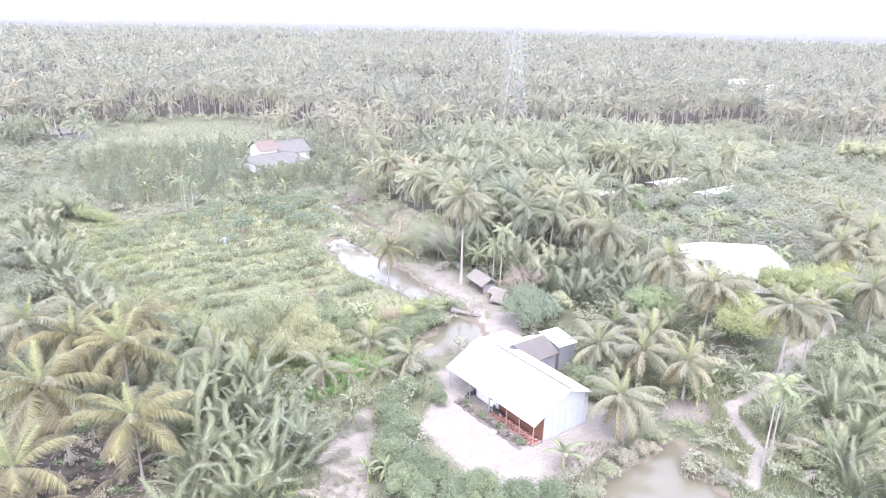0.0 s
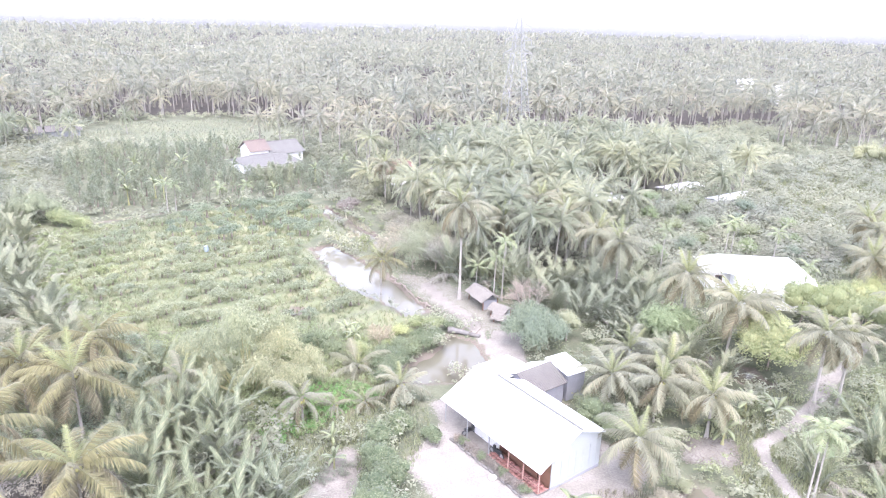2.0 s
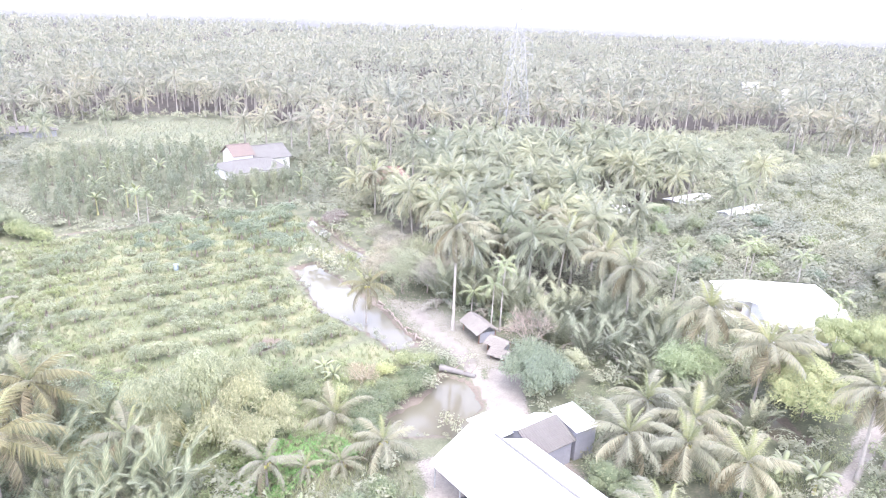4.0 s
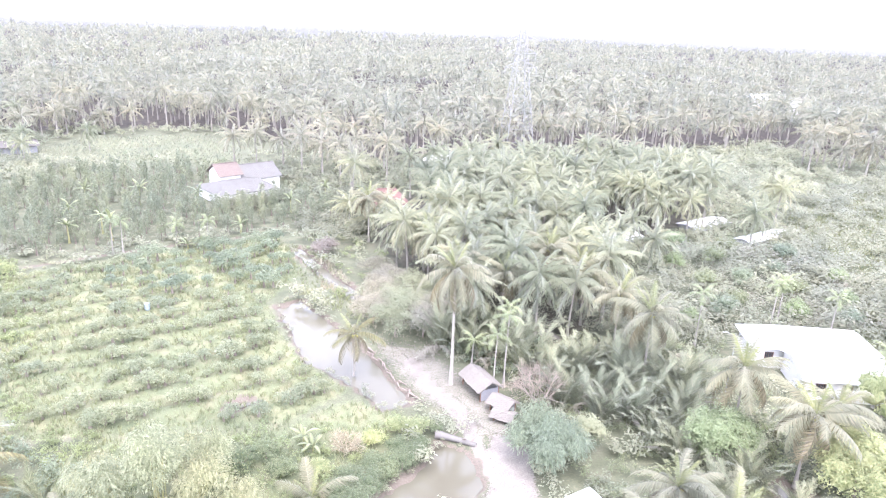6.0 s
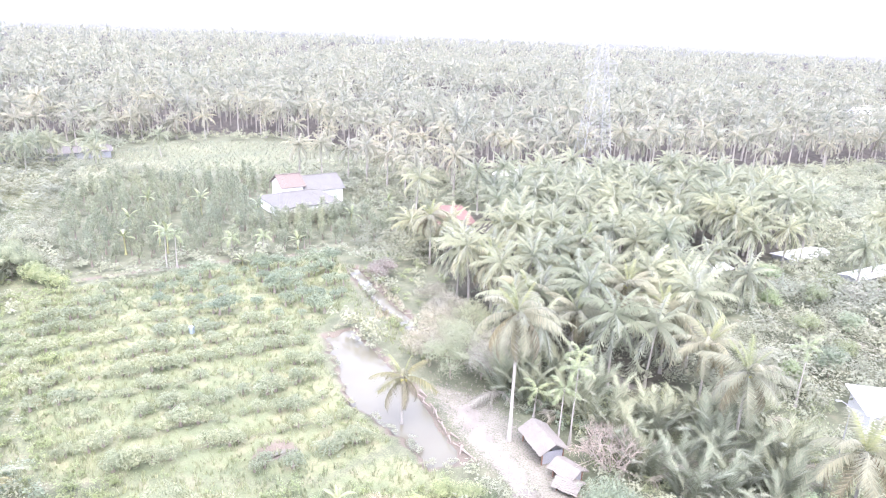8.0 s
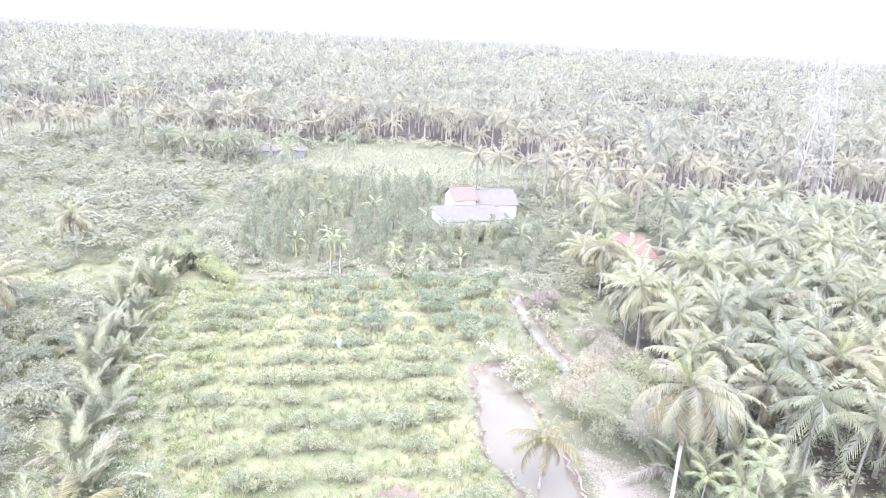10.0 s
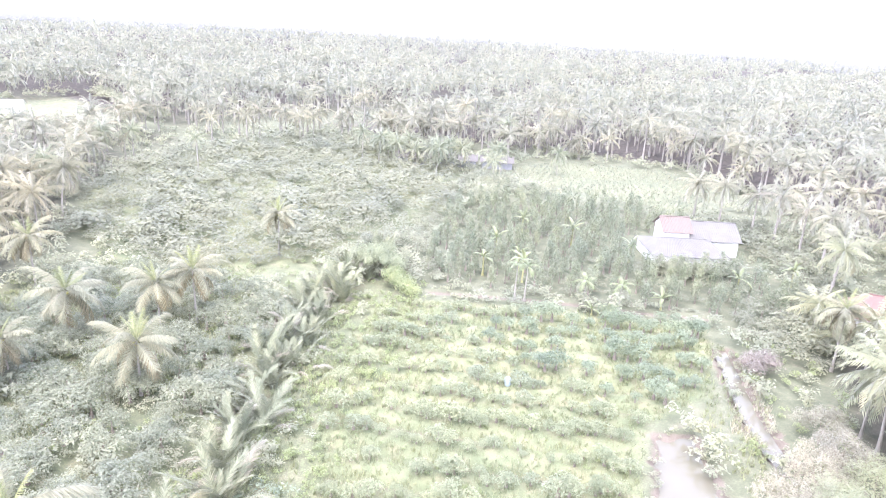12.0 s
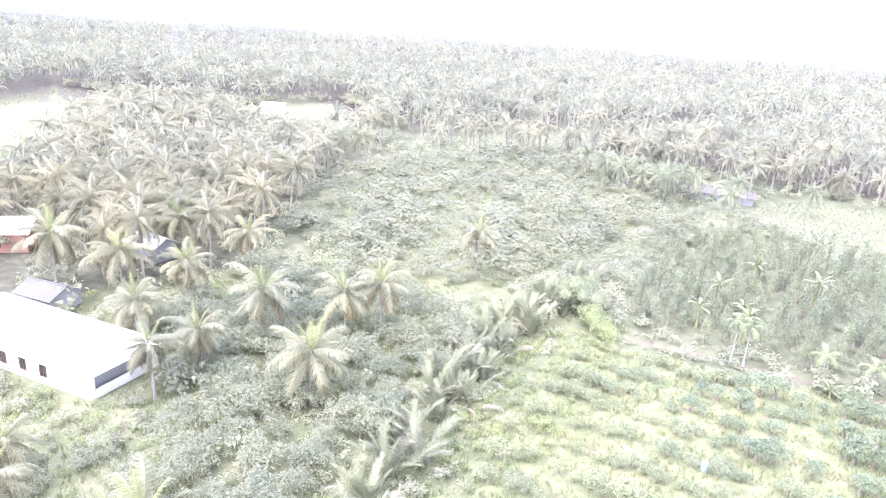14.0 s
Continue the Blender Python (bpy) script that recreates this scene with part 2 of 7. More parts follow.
def ground_material():
    """Grass, pale sandy soil and dark wet mud, laid out by the ground's own zones."""
    m, n, l, p = nodes_of("delta_ground")
    zone = n.new("ShaderNodeAttribute")
    zone.attribute_name = "zone"
    part_of = n.new("ShaderNodeSeparateColor")
    l.new(zone.outputs["Color"], part_of.inputs["Color"])
    big, mid, small = noise_of(n, l, 0.06, 4), noise_of(n, l, 0.6, 5), noise_of(n, l, 6.0, 5)
    g1 = ramp_of(n, [(0.3, (0.135, 0.155, 0.09)), (0.52, (0.178, 0.188, 0.112)), (0.72, (0.228, 0.21, 0.138))])
    l.new(mid.outputs["Fac"], g1.inputs["Fac"])
    g2 = ramp_of(n, [(0.35, (0.75, 0.8, 0.75)), (0.65, (1.08, 1.06, 0.98))])
    l.new(big.outputs["Fac"], g2.inputs["Fac"])
    grass = mix_of(n, l, 1.0, g1.outputs["Color"], g2.outputs["Color"], "MULTIPLY")
    s1 = ramp_of(n, [(0.3, (0.2, 0.18, 0.155)), (0.5, (0.235, 0.213, 0.186)), (0.75, (0.285, 0.263, 0.234))])
    l.new(mid.outputs["Fac"], s1.inputs["Fac"])
    f1 = ramp_of(n, [(0.35, (0.095, 0.105, 0.065)), (0.6, (0.135, 0.14, 0.09)), (0.75, (0.18, 0.165, 0.12))])
    l.new(mid.outputs["Fac"], f1.inputs["Fac"])

    def edge(channel):
        a = n.new("ShaderNodeMath")
        a.operation = "MULTIPLY_ADD"
        a.inputs[1].default_value, a.inputs[2].default_value = 0.9, -0.45
        l.new(small.outputs["Fac"], a.inputs[0])
        b = n.new("ShaderNodeMath")
        l.new(part_of.outputs[channel], b.inputs[0])
        l.new(a.outputs[0], b.inputs[1])
        c = n.new("ShaderNodeMapRange")
        c.interpolation_type = "SMOOTHSTEP"
        c.inputs["From Min"].default_value, c.inputs["From Max"].default_value = 0.3, 0.7
        l.new(b.outputs[0], c.inputs["Value"])
        return c.outputs["Result"]

    c = mix_of(n, l, edge("Green"), f1.outputs["Color"], grass)
    # near-black palm floor: leaf litter with the trees' shade put into its colour
    floor_shade = n.new("ShaderNodeAttribute")
    floor_shade.attribute_name = "litter_shade"
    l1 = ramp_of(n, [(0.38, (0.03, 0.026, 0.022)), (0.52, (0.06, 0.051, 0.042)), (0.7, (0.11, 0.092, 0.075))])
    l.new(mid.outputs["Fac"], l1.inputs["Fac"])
    c = mix_of(n, l, floor_shade.outputs["Fac"], c, l1.outputs["Color"])
    c = mix_of(n, l, edge("Red"), c, s1.outputs["Color"])
    c = mix_of(n, l, edge("Blue"), c, (0.15, 0.125, 0.10))
    fine = ramp_of(n, [(0.3, (0.8, 0.8, 0.8)), (0.7, (1.12, 1.12, 1.12))])
    l.new(small.outputs["Fac"], fine.inputs["Fac"])
    l.new(mix_of(n, l, 1.0, c, fine.outputs["Color"], "MULTIPLY"), p.inputs["Base Color"])
    p.inputs["Roughness"].default_value = 0.95
    b = n.new("ShaderNodeBump")
    b.inputs["Strength"].default_value, b.inputs["Distance"].default_value = 0.5, 0.12
    l.new(small.outputs["Fac"], b.inputs["Height"])
    l.new(b.outputs["Normal"], p.inputs["Normal"])
    return m


def painted_haze_material(name, colour, glow):
    """Far tree line, with the haze put into its base colour and emission."""
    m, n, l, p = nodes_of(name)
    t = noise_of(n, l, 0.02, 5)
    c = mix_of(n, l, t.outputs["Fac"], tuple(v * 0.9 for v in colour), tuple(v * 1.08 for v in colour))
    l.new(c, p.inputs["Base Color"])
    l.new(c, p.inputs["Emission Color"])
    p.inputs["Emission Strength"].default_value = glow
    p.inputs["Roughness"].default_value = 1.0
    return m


M_GLASS, M_WATER, M_GROUND = glass_material(), water_material(), ground_material()


# ---- mesh helpers ----
def mesh_np(name, v, f, mat):
    f = np.asarray(f, np.int32)
    me = bpy.data.meshes.new(name)
    me.vertices.add(len(v))
    me.vertices.foreach_set("co", np.asarray(v, np.float32).ravel())
    me.loops.add(f.size)
    me.loops.foreach_set("vertex_index", f.ravel())
    me.polygons.add(len(f))
    me.polygons.foreach_set("loop_start", np.arange(0, f.size, f.shape[1], dtype=np.int32))
    me.update(calc_edges=True)
    me.materials.append(mat)
    return me


def part(name, bm, mat, parent, label=""):
    me = bpy.data.meshes.new(name)
    bm.to_mesh(me)
    bm.free()
    me.materials.append(mat)
    ob = new(name, me)
    ob.parent = parent
    return tagged(ob, label)


def part_mesh(name, me, parent, m=None, label=""):
    ob = new(name, me)
    ob.parent = parent
    if m is not None:
        ob.matrix_basis = m
    return tagged(ob, label)


def box(bm, x0, x1, y0, y1, z0, z1, bevel=0.0):
    b = bmesh.new()
    bmesh.ops.create_cube(b, size=1, matrix=Matrix.Translation(((x0 + x1) / 2, (y0 + y1) / 2, (z0 + z1) / 2)) @ Matrix.Diagonal((x1 - x0, y1 - y0, z1 - z0, 1)))
    if bevel:
        bmesh.ops.bevel(b, geom=b.edges[:], offset=bevel, segments=1, affect="EDGES")
    me = bpy.data.meshes.new("tmp")
    b.to_mesh(me)
    b.free()
    bm.from_mesh(me)
    bpy.data.meshes.remove(me)
    return bm


def beam(bm, a, b, w):
    """A square bar from a to b."""
    a, b = Vector(a), Vector(b)
    q = (b - a).to_track_quat("Z", "Y").to_matrix().to_4x4()
    bmesh.ops.create_cube(bm, size=1, matrix=Matrix.Translation((a + b) / 2) @ q @ Matrix.Diagonal((w, w, (b - a).length, 1)))
    return bm


def tube(bm, a, b, r0, r1, sides=8):
    a, b = Vector(a), Vector(b)
    q = (b - a).to_track_quat("Z", "Y").to_matrix().to_4x4()
    bmesh.ops.create_cone(bm, cap_ends=True, segments=sides, radius1=r0, radius2=r1, depth=(b - a).length, matrix=Matrix.Translation((a + b) / 2) @ q)
    return bm


def wall_bm(length, height, thick, holes=()):
    """A wall along x with openings (x0, x1, z0, z1) through it."""
    xs = sorted({0, length, *[h[0] for h in holes], *[h[1] for h in holes]})
    zs = sorted({0, height, *[h[2] for h in holes], *[h[3] for h in holes]})
    bm = bmesh.new()
    for xa, xb in zip(xs, xs[1:]):
        for za, zb in zip(zs, zs[1:]):
            if not any(h[0] <= xa and xb <= h[1] and h[2] <= za and zb <= h[3] for h in holes):
                box(bm, xa, xb, 0, thick, za, zb)
    bmesh.ops.remove_doubles(bm, verts=bm.verts[:], dist=0.0005)
    return bm


def ribbed_sheet(a, b, c, d, pitch=0.3, depth=0.035, thick=0.02):
    """A ribbed metal slope: a-b along the eave, d-c along the ridge. Returns a bmesh."""
    a, b, c, d = (Vector(v) for v in (a, b, c, d))
    up = (b - a).cross(d - a).normalized()
    if up.z < 0:
        up = -up
    n = max(2, int((b - a).length / pitch))
    bm = bmesh.new()
    rows = []
    for i in range(n):
        for f, h in ((0.0, 0), (0.62, 0), (0.72, 1), (0.9, 1)):
            s = (i + f) / n
            rows.append((a.lerp(b, s) + up * depth * h, d.lerp(c, s) + up * depth * h))
    rows.append((b, c))
    top = [[bm.verts.new(p) for p in r] for r in rows]
    low = [[bm.verts.new(p - up * (thick + depth)) for p in (a.lerp(b, s), d.lerp(c, s))] for s in (0, 1)]
    for r, s in zip(top, top[1:]):
        bm.faces.new((r[0], s[0], s[1], r[1]))
    bm.faces.new((low[0][0], low[0][1], low[1][1], low[1][0]))
    bm.faces.new([r[0] for r in top][::-1] + [low[0][0], low[1][0]])
    bm.faces.new([r[1] for r in top] + [low[1][1], low[0][1]])
    bm.faces.new((top[0][0], top[0][1], low[0][1], low[0][0]))
    bm.faces.new((top[-1][1], top[-1][0], low[1][0], low[1][1]))
    bmesh.ops.recalc_face_normals(bm, faces=bm.faces[:])
    return bm


def smooth(x, a, b):
    t = np.clip((x - a) / (b - a), 0, 1)
    return t * t * (3 - 2 * t)


def inside_by(px, py, poly):
    """Distance to a polygon's edge: above 0 inside, below 0 outside."""
    d = np.full(px.shape, 1e9)
    odd = np.zeros(px.shape, bool)
    for (xa, ya), (xb, yb) in zip(poly, poly[1:] + poly[:1]):
        ex, ey = xb - xa, yb - ya
        t = np.clip(((px - xa) * ex + (py - ya) * ey) / (ex * ex + ey * ey), 0, 1)
        d = np.minimum(d, np.hypot(px - xa - t * ex, py - ya - t * ey))
        cross = ((ya > py) != (yb > py)) & (px < ex * (py - ya) / (ey if ey else 1e-9) + xa)
        odd ^= cross
    return np.where(odd, d, -d)


def off_line(px, py, line):
    d = np.full(px.shape, 1e9)
    for (xa, ya), (xb, yb) in zip(line, line[1:]):
        ex, ey = xb - xa, yb - ya
        t = np.clip(((px - xa) * ex + (py - ya) * ey) / (ex * ex + ey * ey), 0, 1)
        d = np.minimum(d, np.hypot(px - xa - t * ex, py - ya - t * ey))
    return d


# ---- the plan ----
PONDS = [
    [(-21.4, 105.8), (-19.6, 108.4), (-16.4, 104.6), (-13.2, 100.4), (-8.8, 94.4), (-6.2, 89.9), (-4.1, 86.5), (-2.9, 84.2), (-5.6, 83.4), (-10.0, 88.4), (-14.6, 92.0), (-18.4, 99.4)],
    [(-0.3, 76.3), (0.4, 77.3), (2.5, 76.6), (3.7, 72.1), (2.3, 67.6), (0.0, 67.2), (-4.2, 67.0), (-4.6, 69.2), (-2.1, 72.2), (-0.7, 74.2)],
    [(13.0, 44.6), (16.2, 47.4), (18.1, 48.7), (20.5, 51.4), (22.3, 50.0), (20.6, 47.4), (22.9, 43.5), (22.0, 37.0), (12.0, 37.0)],
    [(-24.3, 130.0), (-20.2, 124.0), (-16.5, 118.0), (-12.6, 113.2), (-10.4, 110.8), (-11.4, 109.8), (-14.2, 112.4), (-17.8, 117.0), (-21.5, 123.0), (-25.2, 128.8)],
    [(29.6, 74.2), (32.0, 72.6), (33.8, 69.0), (32.6, 67.6), (30.8, 69.8), (28.8, 73.0)],
    [(-20.4, 81.9), (-20.0, 82.7), (-18.8, 83.4), (-18.2, 83.4), (-19.2, 82.4)],
]
PENS = [[(24.5, 135.5), (33.8, 142.0), (31.6, 145.6), (22.3, 139.1)], [(44.1, 147.8), (53.0, 153.6), (50.6, 157.4), (41.8, 151.6)], [(51.8, 140.6), (62.6, 147.6), (61.0, 150.4), (50.2, 143.4)]]
YARD = [(-3.4, 53.0), (-0.3, 59.2), (-1.6, 63.0), (2.6, 64.8), (4.8, 72.0), (5.0, 79.5), (8.4, 79.0), (8.6, 70.0), (14.5, 57.0), (18.5, 55.0), (15.5, 50.5), (8.5, 44.0), (3.0, 44.0)]
BARE = [
    [(-10.6, 49.0), (-10.4, 44.5), (-10.0, 41.0), (-6.4, 41.0), (-6.6, 46.0), (-6.6, 50.0), (-7.6, 55.0), (-8.8, 54.6)],
    [(20.5, 55.0), (22.0, 58.6), (26.0, 58.4), (25.0, 54.6)],
    [(36.8, 67.3), (37.4, 68.4), (40.4, 71.6), (41.0, 70.8)],
    [(-7.6, 97.2), (-3.6, 96.4), (-0.4, 94.4), (1.4, 91.6), (3.6, 89.4), (7.2, 84.2), (7.4, 79.5), (3.6, 78.8), (2.4, 80.5), (-1.6, 84.6), (-3.6, 87.6), (-5.6, 91.4), (-7.4, 94.6)],
    [(-190.0, 34.0), (-262.0, 50.0), (-300.0, 70.0), (-320.0, 55.0), (-260.0, 32.0)],
    [(9.8, 105.6), (11.4, 105.6), (14.5, 100.6), (12.8, 99.8)],
]
SHADED_LITTER = [(-40.0, 46.0), (-29.0, 52.5), (-22.0, 46.0), (-26.0, 34.0), (-38.0, 34.0)]
PATHS = [
    ([(25.4, 45.4), (28.1, 50.2), (27.8, 55.7), (28.2, 57.9), (32.9, 61.3), (41.4, 70.8), (50.0, 80.0)], 0.5),
    ([(-3.4, 93.0), (-1.4, 88.0), (1.6, 83.6), (3.2, 79.0), (5.2, 73.0)], 0.6),
    ([(-26.0, 130.5), (-22.6, 122.5), (-18.6, 114.6), (-16.4, 110.5)], 0.2),
]
DITCH = [(-30.0, 137.8), (-44.0, 128.8), (-52.0, 123.6), (-61.0, 116.0)]
GREEN_BANK = [(-38.0, 60.0), (-9.0, 60.0), (-4.5, 66.0), (-3.5, 82.0), (-9.0, 84.0), (-14.0, 79.0), (-30.0, 76.0)]
EARTH = [(-31.0, 139.8), (-45.0, 131.0), (-53.0, 125.6), (-63.0, 118.0)]
FIELD = [(-62.5, 106.0), (-58.5, 114.0), (-42.4, 126.6), (-29.6, 135.5), (-25.5, 128.5), (-21.5, 117.5), (-23.5, 107.2), (-19.6, 98.0), (-14.2, 90.5), (-9.6, 85.6), (-14.0, 79.5), (-30.0, 76.0), (-36.4, 75.0), (-43.5, 81.8), (-53.3, 90.9)]
ORCHARD = [(-65.5, 119.0), (-45.0, 130.4), (-27.0, 141.0), (-21.0, 149.0), (-32.0, 161.5), (-45.6, 149.4), (-55.5, 158.5), (-52.0, 183.0), (-82.0, 184.0), (-90.0, 152.0)]
MEADOW = [(-112.0, 185.0), (-80.0, 186.0), (-52.0, 190.0), (-58.0, 208.0), (-76.0, 232.0), (-104.0, 218.0)]
SCRUB = [(-80.0, 112.0), (-88.0, 150.0), (-112.0, 182.0), (-142.0, 205.0), (-176.0, 172.0), (-166.0, 122.0), (-142.0, 100.0), (-118.0, 90.0), (-100.0, 88.0), (-88.0, 96.0)]
CLEARING = [(-210.0, 106.0), (-275.0, 104.0), (-292.0, 160.0), (-219.0, 148.0)]
RIGHT_FIELD = [(47.0, 103.0), (58.0, 140.0), (74.0, 170.0), (104.0, 200.0), (150.0, 205.0), (150.0, 150.0), (96.0, 120.0), (76.0, 100.0)]
GROVE = [(-15.0, 139.0), (-9.0, 124.0), (-3.0, 106.0), (7.0, 97.0), (19.0, 101.0), (27.0, 124.0), (30.0, 137.0), (44.0, 150.0), (56.0, 166.0), (60.0, 186.0), (30.0, 192.0), (4.0, 180.0), (-12.0, 165.0)]
WEST_ROAD = [(-165.0, 22.0), (-165.0, 42.0), (-215.0, 54.0), (-262.0, 66.0), (-300.0, 80.0), (-330.0, 52.0), (-260.0, 22.0)]
LEFT_GROVE = [(-95.0, 44.0), (-101.0, 72.0), (-118.0, 88.0), (-142.0, 98.0), (-166.0, 120.0), (-206.0, 148.0), (-206.0, 106.0), (-262.0, 100.0), (-262.0, 66.0), (-190.0, 48.0), (-150.0, 20.0), (-110.0, 20.0)]
LEFT_GREEN = [(-100.0, 50.0), (-60.0, 42.0), (-40.0, 60.0), (-34.0, 76.0), (-62.0, 116.0), (-80.0, 126.0), (-90.0, 98.0), (-104.0, 88.0), (-100.0, 72.0)]
ROW_DIR = np.array((math.cos(radians(33)), math.sin(radians(33))))
ROW_PERP = np.array((-ROW_DIR[1], ROW_DIR[0]))
ROW_STEP = 4.3


def forest_edge(x):
    return np.interp(x, (-178, -140, -100, -78, -33, -8, 12, 62, 104, 112, 170, 420), (192, 214, 233, 239, 211, 197, 208, 231, 256, 236, 226, 220))


def in_any(px, py, polys, grow=0.0):
    hit = np.zeros(px.shape, bool)
    for poly in polys:
        hit |= inside_by(px, py, poly) > -grow
    return hit


def on_path(px, py, grow=0.3):
    hit = np.zeros(px.shape, bool)
    for line, w in PATHS:
        hit |= off_line(px, py, line) < w + grow
    return hit


# ---- ground ----
def build_ground():
    out = np.array([0, 30, 80, 160, 300, 600, 1200, 2400, 4200], float)
    xs = np.concatenate([-170 - out[::-1], np.arange(-167, -70, 2.5), np.arange(-70, -5, 0.5), np.arange(-5, 50, 0.8), np.arange(50, 140, 2.5), 140 + out])
    ys = np.concatenate([25 - out[::-1], np.arange(25.8, 74, 0.8), np.arange(74, 137, 0.5), np.arange(137, 140, 0.8), np.arange(140, 265, 2.5), 265 + out])
    gx, gy = np.meshgrid(xs, ys)
    px, py = gx.ravel(), gy.ravel()
    z = 0.10 * np.sin(px * 0.31 + 1.3 * np.sin(py * 0.17)) * np.cos(py * 0.27) + np.random.uniform(-0.05, 0.05, px.shape)
    z *= smooth(-np.hypot(px, py - 100), -260, -180)
    field = inside_by(px, py, FIELD)
    across = (px * ROW_PERP[0] + py * ROW_PERP[1]) / ROW_STEP
    along = px * ROW_DIR[0] + py * ROW_DIR[1]
    gap = np.abs(across - 0.42 + 0.05 * np.sin(along * 0.35) - np.round(across - 0.42 + 0.05 * np.sin(along * 0.35))) * ROW_STEP
    broken = smooth(np.sin(along * 0.21 + 2.3 * np.sin(across * 2.7)) + 0.5 * np.sin(along * 0.53 + across), -0.6, 0.5)
    furrow = (1 - smooth(gap, 0.15, 0.75)) * smooth(field, 0.5, 2.0) * (0.35 + 0.65 * broken)
    z += 0.12 * np.cos(2 * np.pi * (across + 0.08)) * smooth(field, 0.5, 2.0) - 0.5 * furrow
    bare = smooth(inside_by(px, py, YARD), -0.9, 0.9)
    for poly in BARE:
        bare = np.maximum(bare, (0.52 if poly is BARE[3] else 0.3 if poly is BARE[4] else 1.0) * smooth(inside_by(px, py, poly), -0.8, 0.8))
    for line, w in PATHS:
        bare = np.maximum(bare, (0.5 if w < 0.4 else 1.0) * (1 - smooth(off_line(px, py, line), w - 0.4, w + 0.6)))
    bare = np.maximum(bare, 0.34 * (1 - smooth(off_line(px, py, EARTH), 0.7, 1.9)))
    z *= 1 - 0.85 * bare
    grass = np.maximum.reduce([smooth(inside_by(px, py, p), -3, 3) for p in (FIELD, CLEARING, WEST_ROAD, GREEN_BANK)] + [0.45 * smooth(inside_by(px, py, p), -3, 3) for p in (MEADOW, RIGHT_FIELD)] + [k * smooth(inside_by(px, py, p), -3, 3) for p, k in ((LEFT_GREEN, 0.5), (SCRUB, 0.75))])
    turf = grass
    grass = np.maximum(grass, 0.3 * smooth(-np.hypot(px + 20, py - 75), -75, -45))
    mud = np.zeros(px.shape)
    for poly in PONDS:
        d = inside_by(px, py, poly) + 0.45 * np.sin(px * 1.7 + 2 * np.sin(py * 0.9)) * np.cos(py * 1.3)
        z = np.where(d > -1.6, np.minimum(z, 0.22 - 1.5 * smooth(d, -1.3, 1.3)), z)
        mud = np.maximum(mud, smooth(d, -1.5, -0.1))
    mud = np.maximum(mud, 0.5 * furrow)
    mud = np.maximum(mud, 0.38 * smooth(inside_by(px, py, BARE[3]), -0.8, 1.2))
    ditch = off_line(px, py, DITCH)
    mud = np.maximum(mud, 0.75 * (1 - smooth(ditch, 0.2, 1.2)))
    z -= 0.35 * (1 - smooth(ditch, 0.2, 1.2))
    # where the floor is darkened: painted shade plus fallen leaves below the palms
    litter_shade = np.maximum.reduce([k * smooth(inside_by(px, py, p), -2, 3) for p, k in ((SHADED_LITTER, 1.0), (GROVE, 0.8), (LEFT_GROVE, 0.6))])
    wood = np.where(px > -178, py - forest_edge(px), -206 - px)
    litter_shade = np.maximum(litter_shade, smooth(wood, 0, 6)) * (1 - np.maximum(turf, bare))
    n, k = len(ys), len(xs)
    i = np.arange((n - 1) * (k - 1))
    a = (i // (k - 1)) * k + i % (k - 1)
    me = mesh_np("ground", np.c_[px, py, z], np.c_[a, a + 1, a + k + 1, a + k], M_GROUND)
    me.polygons.foreach_set("use_smooth", np.ones(len(a), bool))
    zone = me.attributes.new("zone", "FLOAT_COLOR", "POINT")
    zone.data.foreach_set("color", np.c_[bare, grass, mud, np.ones(len(px))].astype(np.float32).ravel())
    soil_shade = me.attributes.new("litter_shade", "FLOAT", "POINT")
    soil_shade.data.foreach_set("value", litter_shade.astype(np.float32))
    tagged(new("ground", me), "flat delta land of grass, pale soil and mud", "ground", kind="structure")


build_ground()


def build_water(poly, label):
    c = Vector((sum(p[0] for p in poly) / len(poly), sum(p[1] for p in poly) / len(poly)))
    bm = bmesh.new()
    bm.faces.new([bm.verts.new((*(c + (Vector(p) - c) * 1.12), -0.32)) for p in poly])
    bmesh.ops.triangulate(bm, faces=bm.faces[:])
    me = bpy.data.meshes.new("water")
    bm.to_mesh(me)
    bm.free()
    me.materials.append(M_WATER)
    tagged(new("water", me), label, "water", kind="structure")


for poly, label in zip(PONDS, ("long muddy pond beside the planted field", "small brown pond behind the farmhouse", "muddy canal in front of the farmhouse", "narrow creek along the field bank", "dark ditch under the palms", "shallow puddle in the planted field")):
    build_water(poly, label)


# ---- far tree lines ----
def build_far_line(radius, height, colour, glow, seed):
    rng = np.random.default_rng(seed)
    n = 2000
    a = np.linspace(0, 2 * np.pi, n, endpoint=False)
    r = radius + 12 * np.sin(7 * a + seed) + 8 * np.sin(19 * a)
    wave = sum(np.sin(k * a + rng.uniform(0, 6)) / k ** 0.6 for k in (5, 9, 14, 23, 41))
    h = height + 0.9 * wave + rng.uniform(-1.8, 1.6, n) + 1.2 * (rng.uniform(size=n) < 0.15)
    low = np.c_[r * np.sin(a), 60 + r * np.cos(a), np.full(n, -1.0)]
    top = low.copy()
    top[:, 2] = h
    back = low.copy()
    back[:, :2] = (back[:, :2] - (0, 60)) * (1 + 14 / radius) + (0, 60)
    i = np.arange(n)
    j = (i + 1) % n
    f = np.r_[np.c_[i, j, j + n, i + n], np.c_[i + n, j + n, j + 2 * n, i + 2 * n]]
    ob = new("backdrop", mesh_np("backdrop", np.r_[low, top, back], f, painted_haze_material("far_trees_haze", colour, glow)))
    tagged(ob, "hazy line of palm woods in the distance", "backdrop", kind="structure")


